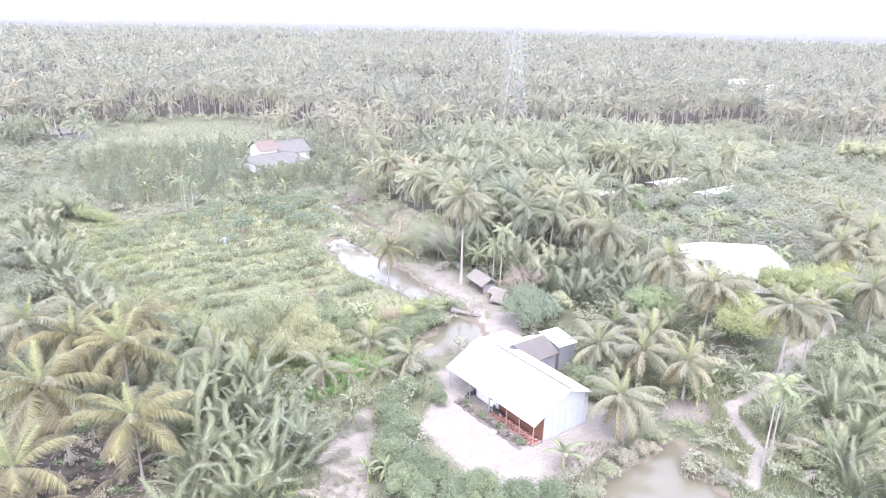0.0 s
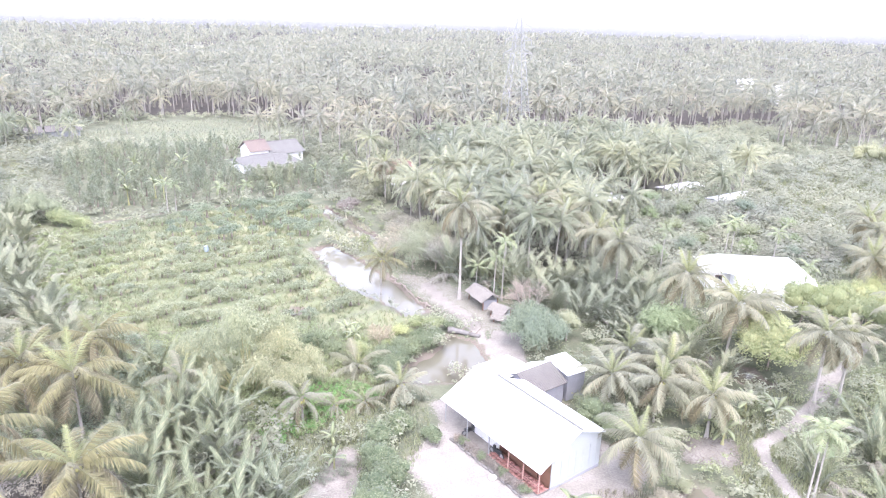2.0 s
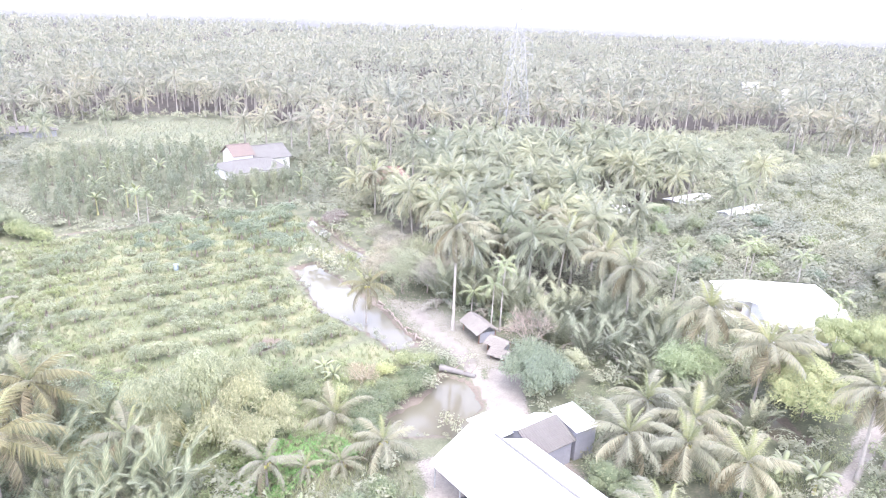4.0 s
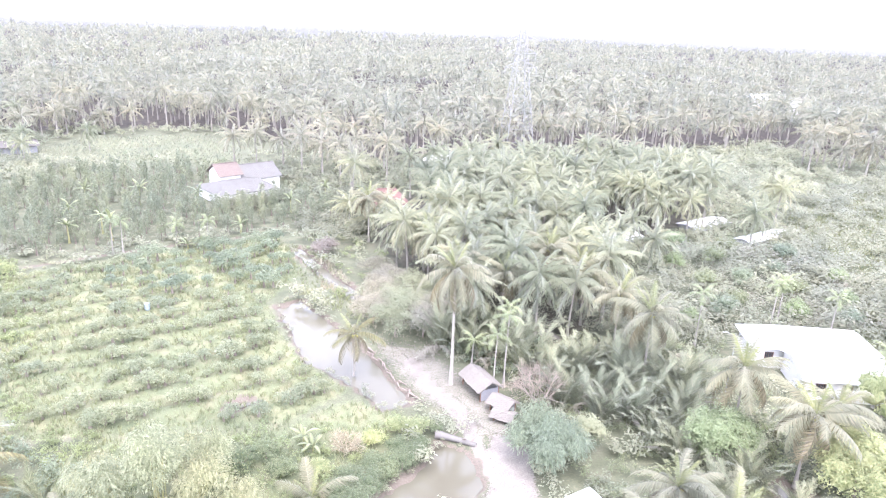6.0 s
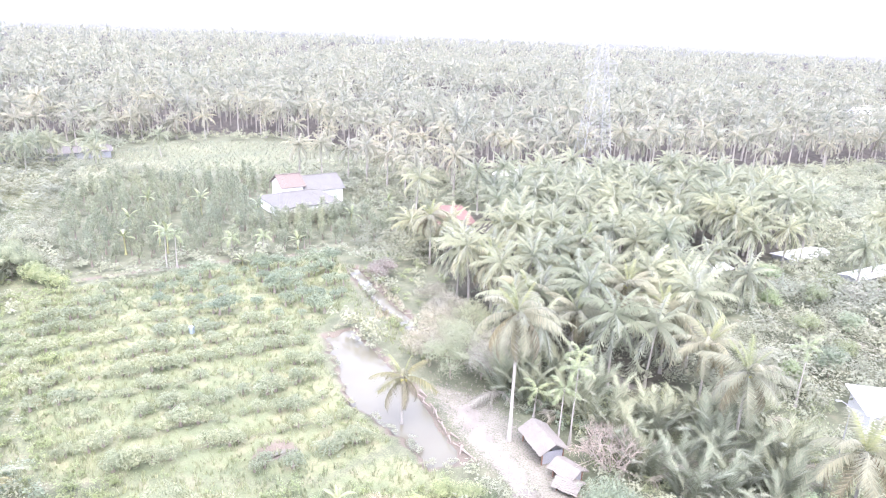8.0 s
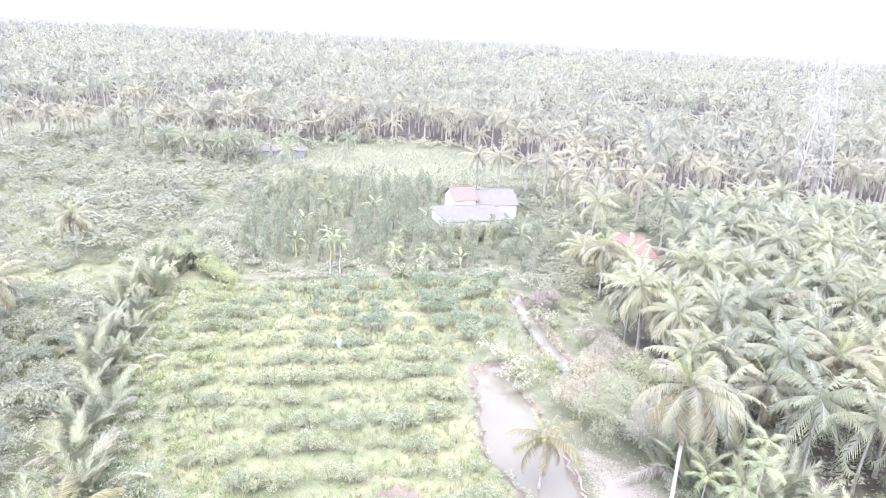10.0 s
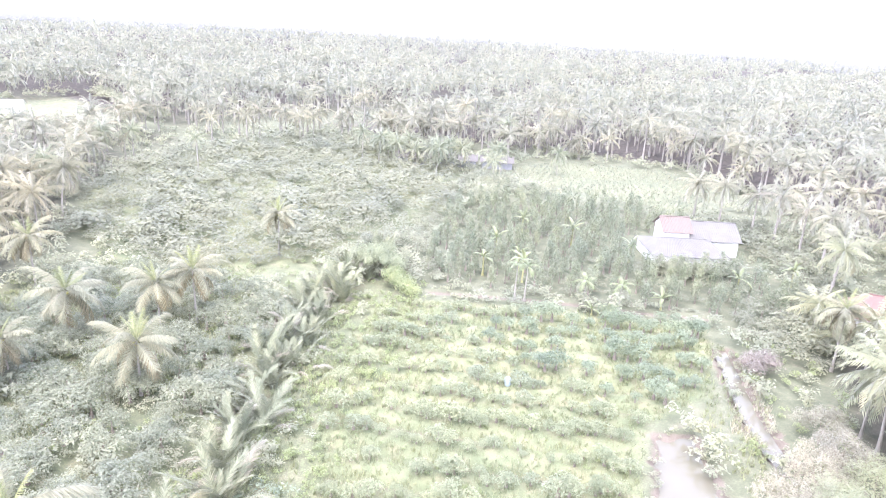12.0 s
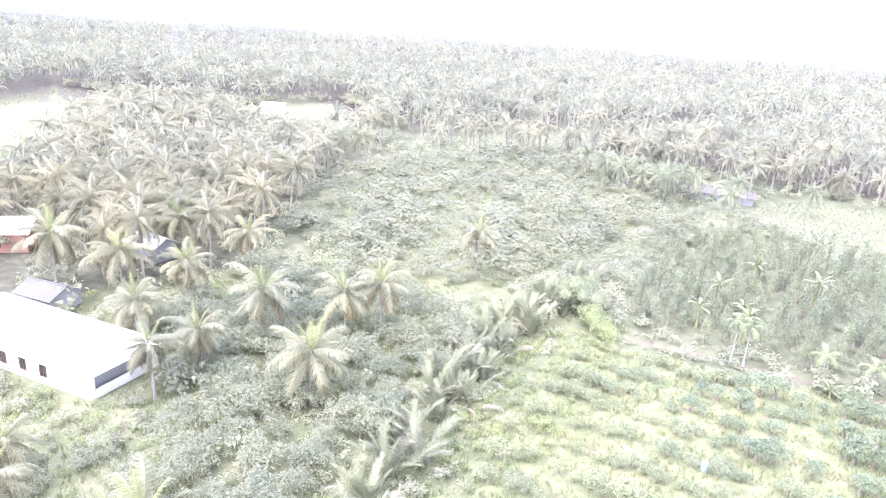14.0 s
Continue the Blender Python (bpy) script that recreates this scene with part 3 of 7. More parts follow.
# haze painted by distance: farther rings get paler colour and stronger emission
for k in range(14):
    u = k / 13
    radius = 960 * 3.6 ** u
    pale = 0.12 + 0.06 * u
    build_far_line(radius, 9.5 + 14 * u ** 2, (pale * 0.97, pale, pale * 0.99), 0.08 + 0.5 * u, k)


# ---- plants: geometry ----
def turn(rz=0.0, ry=0.0, rx=0.0):
    return np.array(Euler((rx, ry, rz)).to_matrix())


def frond(length, bend, count, leaflet, width, seed, segs=7, stem=0.05, bare=0.14, sag=0.5, spread=0.85):
    """One feather leaf along +x that bends down by `bend` degrees towards its tip."""
    rng = np.random.default_rng(seed)
    s = np.linspace(0, 1, 41)
    ang = -radians(bend) * s ** 1.5
    step = length / 40
    pos = np.c_[np.r_[0, np.cumsum(np.cos(ang[:-1]) * step)], np.zeros(41), np.r_[0, np.cumsum(np.sin(ang[:-1]) * step)]]
    v, f = [], []
    k = np.linspace(0, 40, segs + 1).astype(int)
    w = stem * (1 - 0.85 * s[k])
    for sx, sy, sz in ((0, -1, 0), (0, 1, 0), (0, 0, 1)):
        v.append(pos[k] + np.c_[0 * w, w * sy, w * sz])
    n = segs + 1
    for a, b in ((0, 2), (2, 1), (1, 0)):
        i = np.arange(segs)
        f += [np.c_[a * n + i, a * n + i + 1, b * n + i + 1], np.c_[a * n + i, b * n + i + 1, b * n + i]]
    base = 3 * n
    t = np.linspace(bare, 0.985, count)
    for side in (-1, 1):
        tt = np.clip(t + rng.uniform(-0.4, 0.4, count) / count, bare, 0.99)
        p = np.stack([np.interp(tt, s, pos[:, c]) for c in range(3)], 1)
        a = np.interp(tt, s, ang)
        tan = np.c_[np.cos(a), 0 * a, np.sin(a)]
        nor = np.c_[-np.sin(a), 0 * a, np.cos(a)]
        prof = (np.sin(np.pi * (0.2 + 0.7 * (tt - bare) / (1 - bare))) ** 0.7) * rng.uniform(0.78, 1.08, count)
        ln = (leaflet * prof)[:, None]
        fw = (1 - spread + 0.75 * tt ** 2 + rng.uniform(-0.12, 0.12, count))[:, None]
        d = spread * np.array((0, side, 0)) + fw * tan + (0.22 - rng.uniform(0, 0.3, count))[:, None] * nor
        d /= np.linalg.norm(d, axis=1)[:, None]
        tip = p + d * ln * 0.95 - np.array((0, 0, 1)) * ln * sag * rng.uniform(0.6, 1.3, (count, 1))
        wv = tan * width
        v += [p - wv, p + wv, tip]
        i = base + np.arange(count)
        f.append(np.c_[i, i + count, i + 2 * count])
        base += 3 * count
    return np.concatenate(v), np.concatenate(f)


def merged(pieces):
    vs, fs, k = [], [], 0
    for v, f in pieces:
        vs.append(v)
        fs.append(f + k)
        k += len(v)
    return np.concatenate(vs), np.concatenate(fs)


def moved(vf, rot, shift=(0, 0, 0), scale=1.0):
    return vf[0] * scale @ np.asarray(rot).T + np.asarray(shift), vf[1]


def crown_angles(n, rng, low=-42.0, high=82.0):
    """Turn and lift of each frond: young ones upright, old ones hanging."""
    for i in range(n):
        u = (i + 0.5) / n
        yield radians(137.5 * i + rng.uniform(-18, 18)), radians(high - (high - low) * u ** 0.85 + rng.uniform(-9, 9)), u


def trunk_np(height=10.0, r0=0.2, r1=0.12, lean=0.8, sides=8, segs=7, seed=0):
    """A palm stem: swollen foot, slight curve, ring scars; its top is at (lean, 0, height)."""
    rng = np.random.default_rng(seed)
    t = np.linspace(0, 1, segs + 1)
    r = r1 + (r0 - r1) * (1 - t) ** 1.3 + 0.12 * np.exp(-t * 14) + rng.uniform(-0.008, 0.008, segs + 1)
    cx = lean * t ** 1.6
    a = np.linspace(0, 2 * np.pi, sides, endpoint=False)
    v = np.stack([cx[:, None] + r[:, None] * np.cos(a), r[:, None] * np.sin(a), np.repeat((height * t)[:, None], sides, 1)], 2).reshape(-1, 3)
    v[:sides, 2] -= 0.25
    i = np.arange(segs * sides)
    row, col = i // sides, i % sides
    p, q = row * sides + col, row * sides + (col + 1) % sides
    f = np.r_[np.c_[p, q, q + sides], np.c_[p, q + sides, p + sides]]
    return v, f


def leaf_cloud(n, lobes, size, seed, core=0.72, lift=0.7, slim=0.5, weep=False):
    """Many small leaves spread through ellipsoid lobes (cx, cy, cz, rx, ry, rz), with uneven clumps and gaps."""
    rng = np.random.default_rng(seed)
    n, size = 2 * n, 0.74 * size
    lobes = np.array(lobes, float)
    weight = (lobes[:, 3] * lobes[:, 4] * lobes[:, 5]) ** 0.67
    k = rng.choice(len(lobes), n, p=weight / weight.sum())
    d = rng.normal(size=(n, 3))
    d /= np.linalg.norm(d, axis=1)[:, None]
    d[:, 2] = np.where(d[:, 2] < -0.35, -d[:, 2], d[:, 2])
    rough = 1 + 0.16 * np.sin(5 * d[:, 0] + 3 * k) * np.cos(4 * d[:, 1] + k) + 0.12 * np.sin(9 * d[:, 2] + 7 * d[:, 0])
    p = lobes[k, :3] + lobes[k, 3:] * d * (rng.uniform(0.62, 1.06, n) * rough)[:, None]
    nor = d + rng.normal(0, 0.55, (n, 3)) + (0, 0, lift)
    nor /= np.linalg.norm(nor, axis=1)[:, None]
    a = np.cross(nor, rng.normal(size=(n, 3)))
    a /= np.linalg.norm(a, axis=1)[:, None] + 1e-9
    if weep:
        a = d * (1, 1, 0.3) + rng.normal(0, 0.4, (n, 3)) - (0, 0, 0.75)
        a /= np.linalg.norm(a, axis=1)[:, None]
        nor = np.cross(a, np.cross(nor, a))
        nor /= np.linalg.norm(nor, axis=1)[:, None] + 1e-9
    b = np.cross(nor, a)
    ln = (size * rng.uniform(0.6, 1.3, n))[:, None]
    v = np.concatenate([p - a * ln * 0.8 - b * ln * slim, p - a * ln * 0.8 + b * ln * slim, p + a * ln * 1.2 - nor * ln * 0.3])
    i = np.arange(n)
    out = [(v, np.c_[i, i + n, i + 2 * n])]
    if core:
        for lb in lobes if len(lobes) != 3 else lobes[:1]:
            bm = bmesh.new()
            bmesh.ops.create_icosphere(bm, subdivisions=1, radius=1)
            cv = np.array([u.co[:] for u in bm.verts])
            cf = np.array([[u.index for u in q.verts] for q in bm.faces])
            bm.free()
            cv *= 1 + rng.uniform(-0.18, 0.18, (len(cv), 1))
            out.append((lb[:3] + cv * lb[3:] * core, cf))
    return merged(out)


def lobes_of(seed, n, spread, height, size, squash=0.85):
    rng = np.random.default_rng(seed)
    rows = [(0, 0, height, size, size, size * squash)]
    for i in range(n - 1):
        a, r = 2 * np.pi * i / max(1, n - 1) + rng.uniform(-0.4, 0.4), spread * rng.uniform(0.6, 1.1)
        k = size * rng.uniform(0.5, 0.85)
        rows.append((r * np.cos(a), r * np.sin(a), height * rng.uniform(0.65, 1.12), k, k, k * squash))
    return rows


def joined(name, variants, spots, mat, label, category, parent=None):
    """One mesh of many plants: spots are (x, y, z, scale, turn, variant, stretch)."""
    pieces = []
    spots = np.asarray(spots, float)
    k = 0
    for n, (v, f) in enumerate(variants):
        s = spots[spots[:, 5].astype(int) == n]
        if not len(s):
            continue
        c, q = np.cos(s[:, 4])[:, None], np.sin(s[:, 4])[:, None]
        x, y, z = v[:, 0][None], v[:, 1][None], v[:, 2][None]
        sc = s[:, 3][:, None]
        allv = np.stack([s[:, 0][:, None] + sc * (x * c - y * q), s[:, 1][:, None] + sc * (x * q + y * c), s[:, 2][:, None] + sc * z * s[:, 6][:, None]], 2).reshape(-1, 3)
        allf = (f[None] + (np.arange(len(s)) * len(v))[:, None, None]).reshape(-1, 3)
        pieces.append((allv, allf))
    ob = new(name, mesh_np(name, *merged(pieces), mat))
    if parent is not None:
        ob.parent = parent
        return tagged(ob, label, kind="stuff")
    return tagged(ob, label, category, kind="stuff")


def thing(name, x, y, z, label, category, group="", rz=0.0, scale=1.0):
    ob = new(name)
    ob.empty_display_size = 0.3
    ob.matrix_basis = Matrix.LocRotScale((x, y, z), Euler((0, 0, rz)), (scale,) * 3)
    return tagged(ob, label, category, group)


# ---- coconut palms ----
RNG = np.random.default_rng(11)
TRUNKS = [mesh_np("trunk", *trunk_np(lean=ln, seed=k), M_TRUNK) for k, ln in enumerate((0.15, 0.7, 1.6))]
LEANS = (0.15, 0.7, 1.6)
FROND_UP = [mesh_np("frond", *frond(3.1, 22 + 8 * k, 44, 0.6, 0.032, 500 + k, 6), M_COCO_YOUNG) for k in range(2)]
FROND_MID = [mesh_np("frond", *frond(4.5 + 0.2 * k, 56 + 12 * k, 66, 1.0, 0.052, 510 + k, 6, sag=0.75), M_COCO) for k in range(3)]
FROND_GREY = [mesh_np("frond", *frond(4.4 + 0.2 * k, 56 + 14 * k, 60, 1.0, 0.052, 550 + k, 6, sag=0.8), M_COCO_GREY) for k in range(3)]
FROND_OLD = [mesh_np("frond", *frond(4.4 + 0.2 * k, 74 + 14 * k, 60, 0.95, 0.052, 520 + k, 6, sag=1.0), M_COCO_OLD) for k in range(3)]


def nut_np():
    bm = bmesh.new()
    bmesh.ops.create_icosphere(bm, subdivisions=1, radius=0.15)
    v = np.array([u.co[:] for u in bm.verts]) * (1, 1, 1.25)
    f = np.array([[u.index for u in q.verts] for q in bm.faces])
    bm.free()
    return v, f


NUT = mesh_np("coconut", *nut_np(), M_NUT)


def coconut_palm(x, y, h, label, group="coconut palms", size=1.0, trunk=0, rz=None, fronds=25, grey=False):
    """A coconut palm whose crown sits at (x, y, h): every frond is a leaf of its own."""
    rng = np.random.default_rng(int(abs(x * 37 + y * 11 + h) * 10))
    rz = rng.uniform(0, 6.28) if rz is None else rz
    lean = LEANS[trunk] * min(1.0, h / 10)
    palm = thing("coconut_palm", x - lean * math.cos(rz), y - lean * math.sin(rz), 0, label, "palm tree", group, rz)
    part_mesh("trunk", TRUNKS[trunk], palm, Matrix.Diagonal((min(1.0, h / 10), min(1.0, max(0.75, h / 10)), h / 10, 1)))
    for i, (a, up, u) in enumerate(crown_angles(fronds, rng)):
        me = FROND_UP[i % 2] if u < 0.15 else (FROND_GREY if grey else FROND_MID)[i % 3] if u < (0.75 if grey else 0.62) else FROND_OLD[i % 3]
        s = 1.04 * size * rng.uniform(0.85, 1.1)
        m = Matrix.Translation((lean, 0, h - 0.08)) @ Euler((rng.uniform(-0.45, 0.45), -up, a)).to_matrix().to_4x4() @ Matrix.Diagonal((s, s, s, 1))
        part_mesh("frond", me, palm, m)
    if rng.uniform() < 0.8:
        for i in range(5):
            a = 1.257 * i + rng.uniform(-0.4, 0.4)
            part_mesh("coconut", NUT, palm, Matrix.Translation((lean + 0.3 * math.cos(a), 0.3 * math.sin(a), h - 0.3 - rng.uniform(0, 0.25))))
    return palm


HERO_LEFT = [(-30.7, 54.1, 7, 1.12, 1), (-32.7, 44.5, 8, 1.12, 2), (-25.0, 43.6, 6, 0.98, 0), (-41.9, 57.6, 7, 1.05, 1), (-30.3, 36.6, 6, 1.05, 0), (-37.2, 57.5, 6, 1.05, 1), (-34.5, 64.5, 5, 1.0, 0)]
for x, y, h, s, tr in HERO_LEFT:
    coconut_palm(x, y, h, "coconut palm with yellowing arching fronds over bare ground", "palms by the clearing", s, tr, fronds=24, grey=x < -40)
HERO_RIGHT = [(34.9, 63.0, 9, 0.8, 0), (38.3, 64.8, 8, 0.72, 0), (31.2, 74.0, 7, 1.0, 1), (27.4, 79.9, 8, 0.95, 1), (15.5, 51.7, 4.5, 0.85, 0), (22.1, 91.2, 8, 1.0, 1), (23.7, 58.8, 4.5, 0.81, 0), (15.4, 61.9, 4.5, 0.81, 0), (19.8, 60.9, 4.5, 0.81, 1), (18.2, 67.0, 4.5, 0.85, 0), (21.5, 64.5, 4.5, 0.81, 1)]
for x, y, h, s, tr in HERO_RIGHT:
    coconut_palm(x, y, h, "coconut palm with grey-green fronds among low undergrowth", "palms round the farmhouse", s, tr, grey=True)
for x, y, h, s, tr in ((58.2, 90.3, 9, 1.0, 1), (53.2, 87.9, 8, 0.95, 1), (62.6, 106.1, 8, 0.95, 0), (60.6, 100.2, 8, 0.95, 2), (35.0, 77.4, 6, 0.9, 0), (56.0, 80.0, 8, 1.0, 0), (50.0, 74.0, 7, 0.95, 1)):
    coconut_palm(x, y, h, "coconut palm with grey-green fronds near the white hall", "palms near the white hall", s, tr, grey=True)
coconut_palm(1.1, 88.3, 13.0, "tall straight coconut palm on the bare pond bank", "palms by the pond", 0.95, 0, rz=2.0, grey=True)
coconut_palm(-9.2, 89.3, 5.0, "short coconut palm standing at the pond's edge", "palms by the pond", 0.75, 0, fronds=14)
coconut_palm(-13.6, 134.5, 8.0, "slender coconut palm beside the creek", "palms by the creek", 0.85, 0, grey=True)
for x, y, h, s, tr in ((16.9, 104.7, 8, 1.0, 1), (13.7, 111.4, 8, 0.95, 1), (-2.9, 117.8, 7, 0.9, 1), (9.6, 126.0, 8, 0.95, 0), (20.5, 98.8, 7, 0.95, 0), (2.0, 108.5, 7.5, 0.9, 0), (7.5, 104.0, 7, 0.9, 1)):
    coconut_palm(x, y, h, "coconut palm with drooping fronds at the grove's edge", "palms at the grove's edge", s, tr, grey=True)
HERO_WEST = [(-75.7, 73.3, 7, 1.0, 0), (-73.1, 82.1, 6.5, 0.85, 0), (-73.0, 86.6, 7, 0.95, 0), (-71.0, 65.5, 5.5, 0.8, 1), (-61.2, 74.3, 6, 0.95, 0), (-87.4, 108.8, 7, 0.8, 0), (-100.5, 52.5, 8, 1.1, 0), (-94.3, 59.9, 7, 1.0, 0), (-82.0, 60.6, 5, 0.9, 1), (-104.2, 68.7, 8, 1.0, 1), (-97.6, 76.8, 7, 0.85, 0), (-90.4, 67.3, 6, 0.85, 1), (-68.2, 60.5, 6, 0.7, 1)]
for x, y, h, s, tr in HERO_WEST:
    coconut_palm(x, y, h, "coconut palm with pale hanging fronds among scrub", "palms among the scrub", s, tr, grey=True)
for x, y, h, s, tr in ((-53.6, 48.4, 4.5, 0.72, 0), (-47.4, 56.0, 3.6, 0.66, 0), (-59.0, 49.0, 4, 0.7, 1), (-50.0, 42.0, 5, 0.8, 1)):
    coconut_palm(x, y, h, "low coconut palm with bright fronds beside the path", "palms among the scrub", s, tr, grey=True)
LONE_PALMS = []
for x, y, h, s, tr in ((-165.0, 114.4, 8, 0.95, 0), (-164.3, 121.0, 8, 0.9, 1), (-140.9, 93.3, 8, 0.95, 0), (-147.9, 128.6, 8, 0.7, 2), (-94.7, 199.0, 6, 0.85, 0), (-97.9, 176.6, 6, 0.85, 0), (-112.8, 172.7, 7, 0.9, 0), (-139.5, 172.0, 7, 0.9, 1), (-133.0, 175.5, 6, 0.9, 0), (-126.5, 178.5, 6.5, 0.95, 1), (-120.5, 181.5, 6, 0.9, 0), (-136.5, 177.5, 5, 0.8, 0), (-122.2, 214.1, 9, 0.9, 0), (-103.0, 186.0, 7, 0.85, 1)):
    LONE_PALMS.append((x, y, h, s))

for k in range(30):
    p = Vector((RNG.uniform(-38, -23), RNG.uniform(35, 50), 0.3))
    ob = new("fallen_frond", FROND_OLD[k % 3])
    ob.matrix_basis = Matrix.Translation(p) @ Euler((RNG.uniform(-0.3, 0.3), -0.55, RNG.uniform(0, 6.28))).to_matrix().to_4x4() @ Matrix.Scale(0.7, 4)
    tagged(ob, "dry fallen palm frond on the bare ground", "frond", "fallen palm fronds")

def strip_crown(seed, n, segs, length, width, trunk_h=0.0):
    """A crown of arching fronds, each a midrib with two hanging rows of pointed leaflets."""
    rng = np.random.default_rng(seed)
    out = []
    for k, (rz, up, u) in enumerate(crown_angles(n, rng, -44, 80)):
        L = length * rng.uniform(0.85, 1.08) * (0.7 + 0.3 * min(1, u * 2.2))
        bend = radians(44 + 50 * u + rng.uniform(-12, 12))
        s = np.linspace(0, 1, segs + 1)
        ang = -bend * s ** 1.4
        x = np.r_[0, np.cumsum(np.cos(ang[:-1]))] * L / segs
        z = np.r_[0, np.cumsum(np.sin(ang[:-1]))] * L / segs
        rib = np.c_[x, 0 * x, z]
        rot = turn(rz, -up, rng.uniform(-0.3, 0.3))
        down = np.array((0, 0, -1.0)) @ rot
        v, f, base = [rib], [], segs + 1
        i = np.arange(segs)
        for side in (-1, 1):
            w = width * np.sin(np.pi * (0.14 + 0.74 * (s[:-1] + s[1:]) / 2)) * rng.uniform(0.8, 1.12, segs)
            d = np.c_[0.5 + 0 * w, side * 0.75 + 0 * w, 0 * w] + down * rng.uniform(0.5, 1.3, (segs, 1))
            tip = d * w[:, None]
            a, b = rib[:-1], rib[1:]
            v.append(a + (b - a) * 0.9 + tip)
            f.append(np.c_[i, i + 1, base + i])
            base += segs
        out.append(moved((np.concatenate(v), np.concatenate(f)), rot, (0, 0, trunk_h)))
    return merged(out)


# groves: every palm a thing with one crown
CROWNS = [mesh_np("crown", *strip_crown(40 + k, 24, 20, 4.8, 0.85), M_COCO_GROVE_HAZE) for k in range(6)]


CROWNS_WARM = [mesh_np("crown", *strip_crown(46 + k, 24, 20, 4.8, 0.85), M_COCO_WARM) for k in range(4)]


def grove_palm(x, y, h, k, label, group, size, crowns=CROWNS):
    rng = np.random.default_rng(int(abs(x * 91 + y * 17) * 10))
    tr = int(rng.integers(0, 3))
    lean = LEANS[tr] * h / 10
    palm = thing("coconut_palm", x, y, 0, label, "palm tree", group, rng.uniform(0, 6.28))
    part_mesh("trunk", TRUNKS[tr], palm, Matrix.Diagonal((min(1.0, h / 10), min(1.0, max(0.75, h / 10)), h / 10, 1)))
    part_mesh("crown", crowns[k % len(crowns)], palm, Matrix.Translation((lean, 0, h)) @ Euler((rng.uniform(-0.1, 0.1), rng.uniform(-0.1, 0.1), rng.uniform(0, 6.28))).to_matrix().to_4x4() @ Matrix.Diagonal((size, size, size, 1)))


def spread(poly, step, seed, jitter=0.42):
    """Places on a jittered grid inside a polygon."""
    rng = np.random.default_rng(seed)
    p = np.array(poly)
    gx, gy = np.meshgrid(np.arange(p[:, 0].min(), p[:, 0].max(), step), np.arange(p[:, 1].min(), p[:, 1].max(), step))
    x = gx.ravel() + rng.uniform(-jitter, jitter, gx.size) * step
    y = gy.ravel() + rng.uniform(-jitter, jitter, gx.size) * step
    keep = inside_by(x, y, poly) > 0
    return x[keep], y[keep]


gx, gy = spread(GROVE, 5.2, 5)
keep = ~((gx < -2) & (gy > 136) & (gy < 160)) & ~((gx < -4.5) & (gy > 130) & (gy < 137)) & ~in_any(gx, gy, PONDS, 3.5) & ~in_any(gx, gy, PENS + [[(21.0, 124.0), (35.0, 124.0), (38.0, 141.0), (24.0, 135.0)]], 1.0) & ~((np.hypot(gx + 11, gy - 153) < 9) | (np.hypot(gx - 17.7, gy - 205) < 7))
for k, (x, y) in enumerate(zip(gx[keep], gy[keep])):
    grove_palm(x, y, RNG.uniform(6.5, 9.5), k, "coconut palm with dense drooping grey-green crown", "coconut grove", RNG.uniform(0.98, 1.18))
for k, (x, y) in enumerate(((30.5, 135.0), (37.5, 145.0), (43.5, 146.0), (47.5, 149.5), (53.0, 140.5), (57.0, 145.0))):
    grove_palm(x, y, 6.0 + 0.4 * (k % 4), k, "coconut palm standing in front of an animal shed", "coconut grove", 0.95)
for k, (x, y, h) in enumerate(((-10.6, 136.6, 6.6), (-14.5, 141.0, 2.6), (-4.0, 147.0, 8.0), (-18.5, 145.0, 4.0), (-2.5, 153.0, 9.0), (-20.0, 158.0, 8.5), (27.0, 130.0, 6.0), (31.5, 126.0, 5.5), (36.5, 147.0, 8.5), (33.0, 150.0, 9.0), (39.5, 157.0, 9.0), (50.5, 157.0, 8.5), (61.0, 154.0, 8.5), (36.0, 158.0, 9.0), (62.0, 152.0, 8.5))):
    grove_palm(x, y, h, k, "coconut palm with dense drooping grey-green crown", "coconut grove", 1.05)
gx, gy = spread(LEFT_GROVE, 6.4, 6)
keep = ~in_any(gx, gy, [BARE[4], CLEARING, WEST_ROAD], 2) & (np.hypot(gx + 106, gy - 47) > 9)
order = np.argsort(np.hypot(gx + 4, gy - 56))
order = order[keep[order]]
WEST_REST = np.c_[gx[order[60:]], gy[order[60:]]]
order = order[:60]
for k, i in enumerate(order):
    grove_palm(gx[i], gy[i], RNG.uniform(6, 9), k, "coconut palm with pale windblown crown in dense grove", "western coconut grove", RNG.uniform(1.0, 1.25), CROWNS_WARM)
EDGE = []
for x in np.arange(-176, 120, 6.0):
    x += RNG.uniform(-2, 2)
    EDGE.append((x, float(forest_edge(x)) + RNG.uniform(-1, 4), RNG.uniform(7.5, 12.5), RNG.uniform(0.9, 1.08)))


for k, (x, y, h, s) in enumerate(LONE_PALMS):
    grove_palm(x, y, h, k, "coconut palm standing alone beside the open meadow", "palms by the meadow", s)
for k, (x, y, h) in enumerate(((-124.5, 171.5, 6.5), (-118.5, 176.5, 5.5), (-112.5, 181.5, 6.0), (-132.0, 171.0, 7.0), (-106.0, 187.0, 6.0), (-121.5, 174.5, 5.0), (-115.0, 179.8, 7.0))):
    grove_palm(x, y, h, k, "coconut palm with hanging fronds before the long sheds", "palms by the meadow", 0.95)
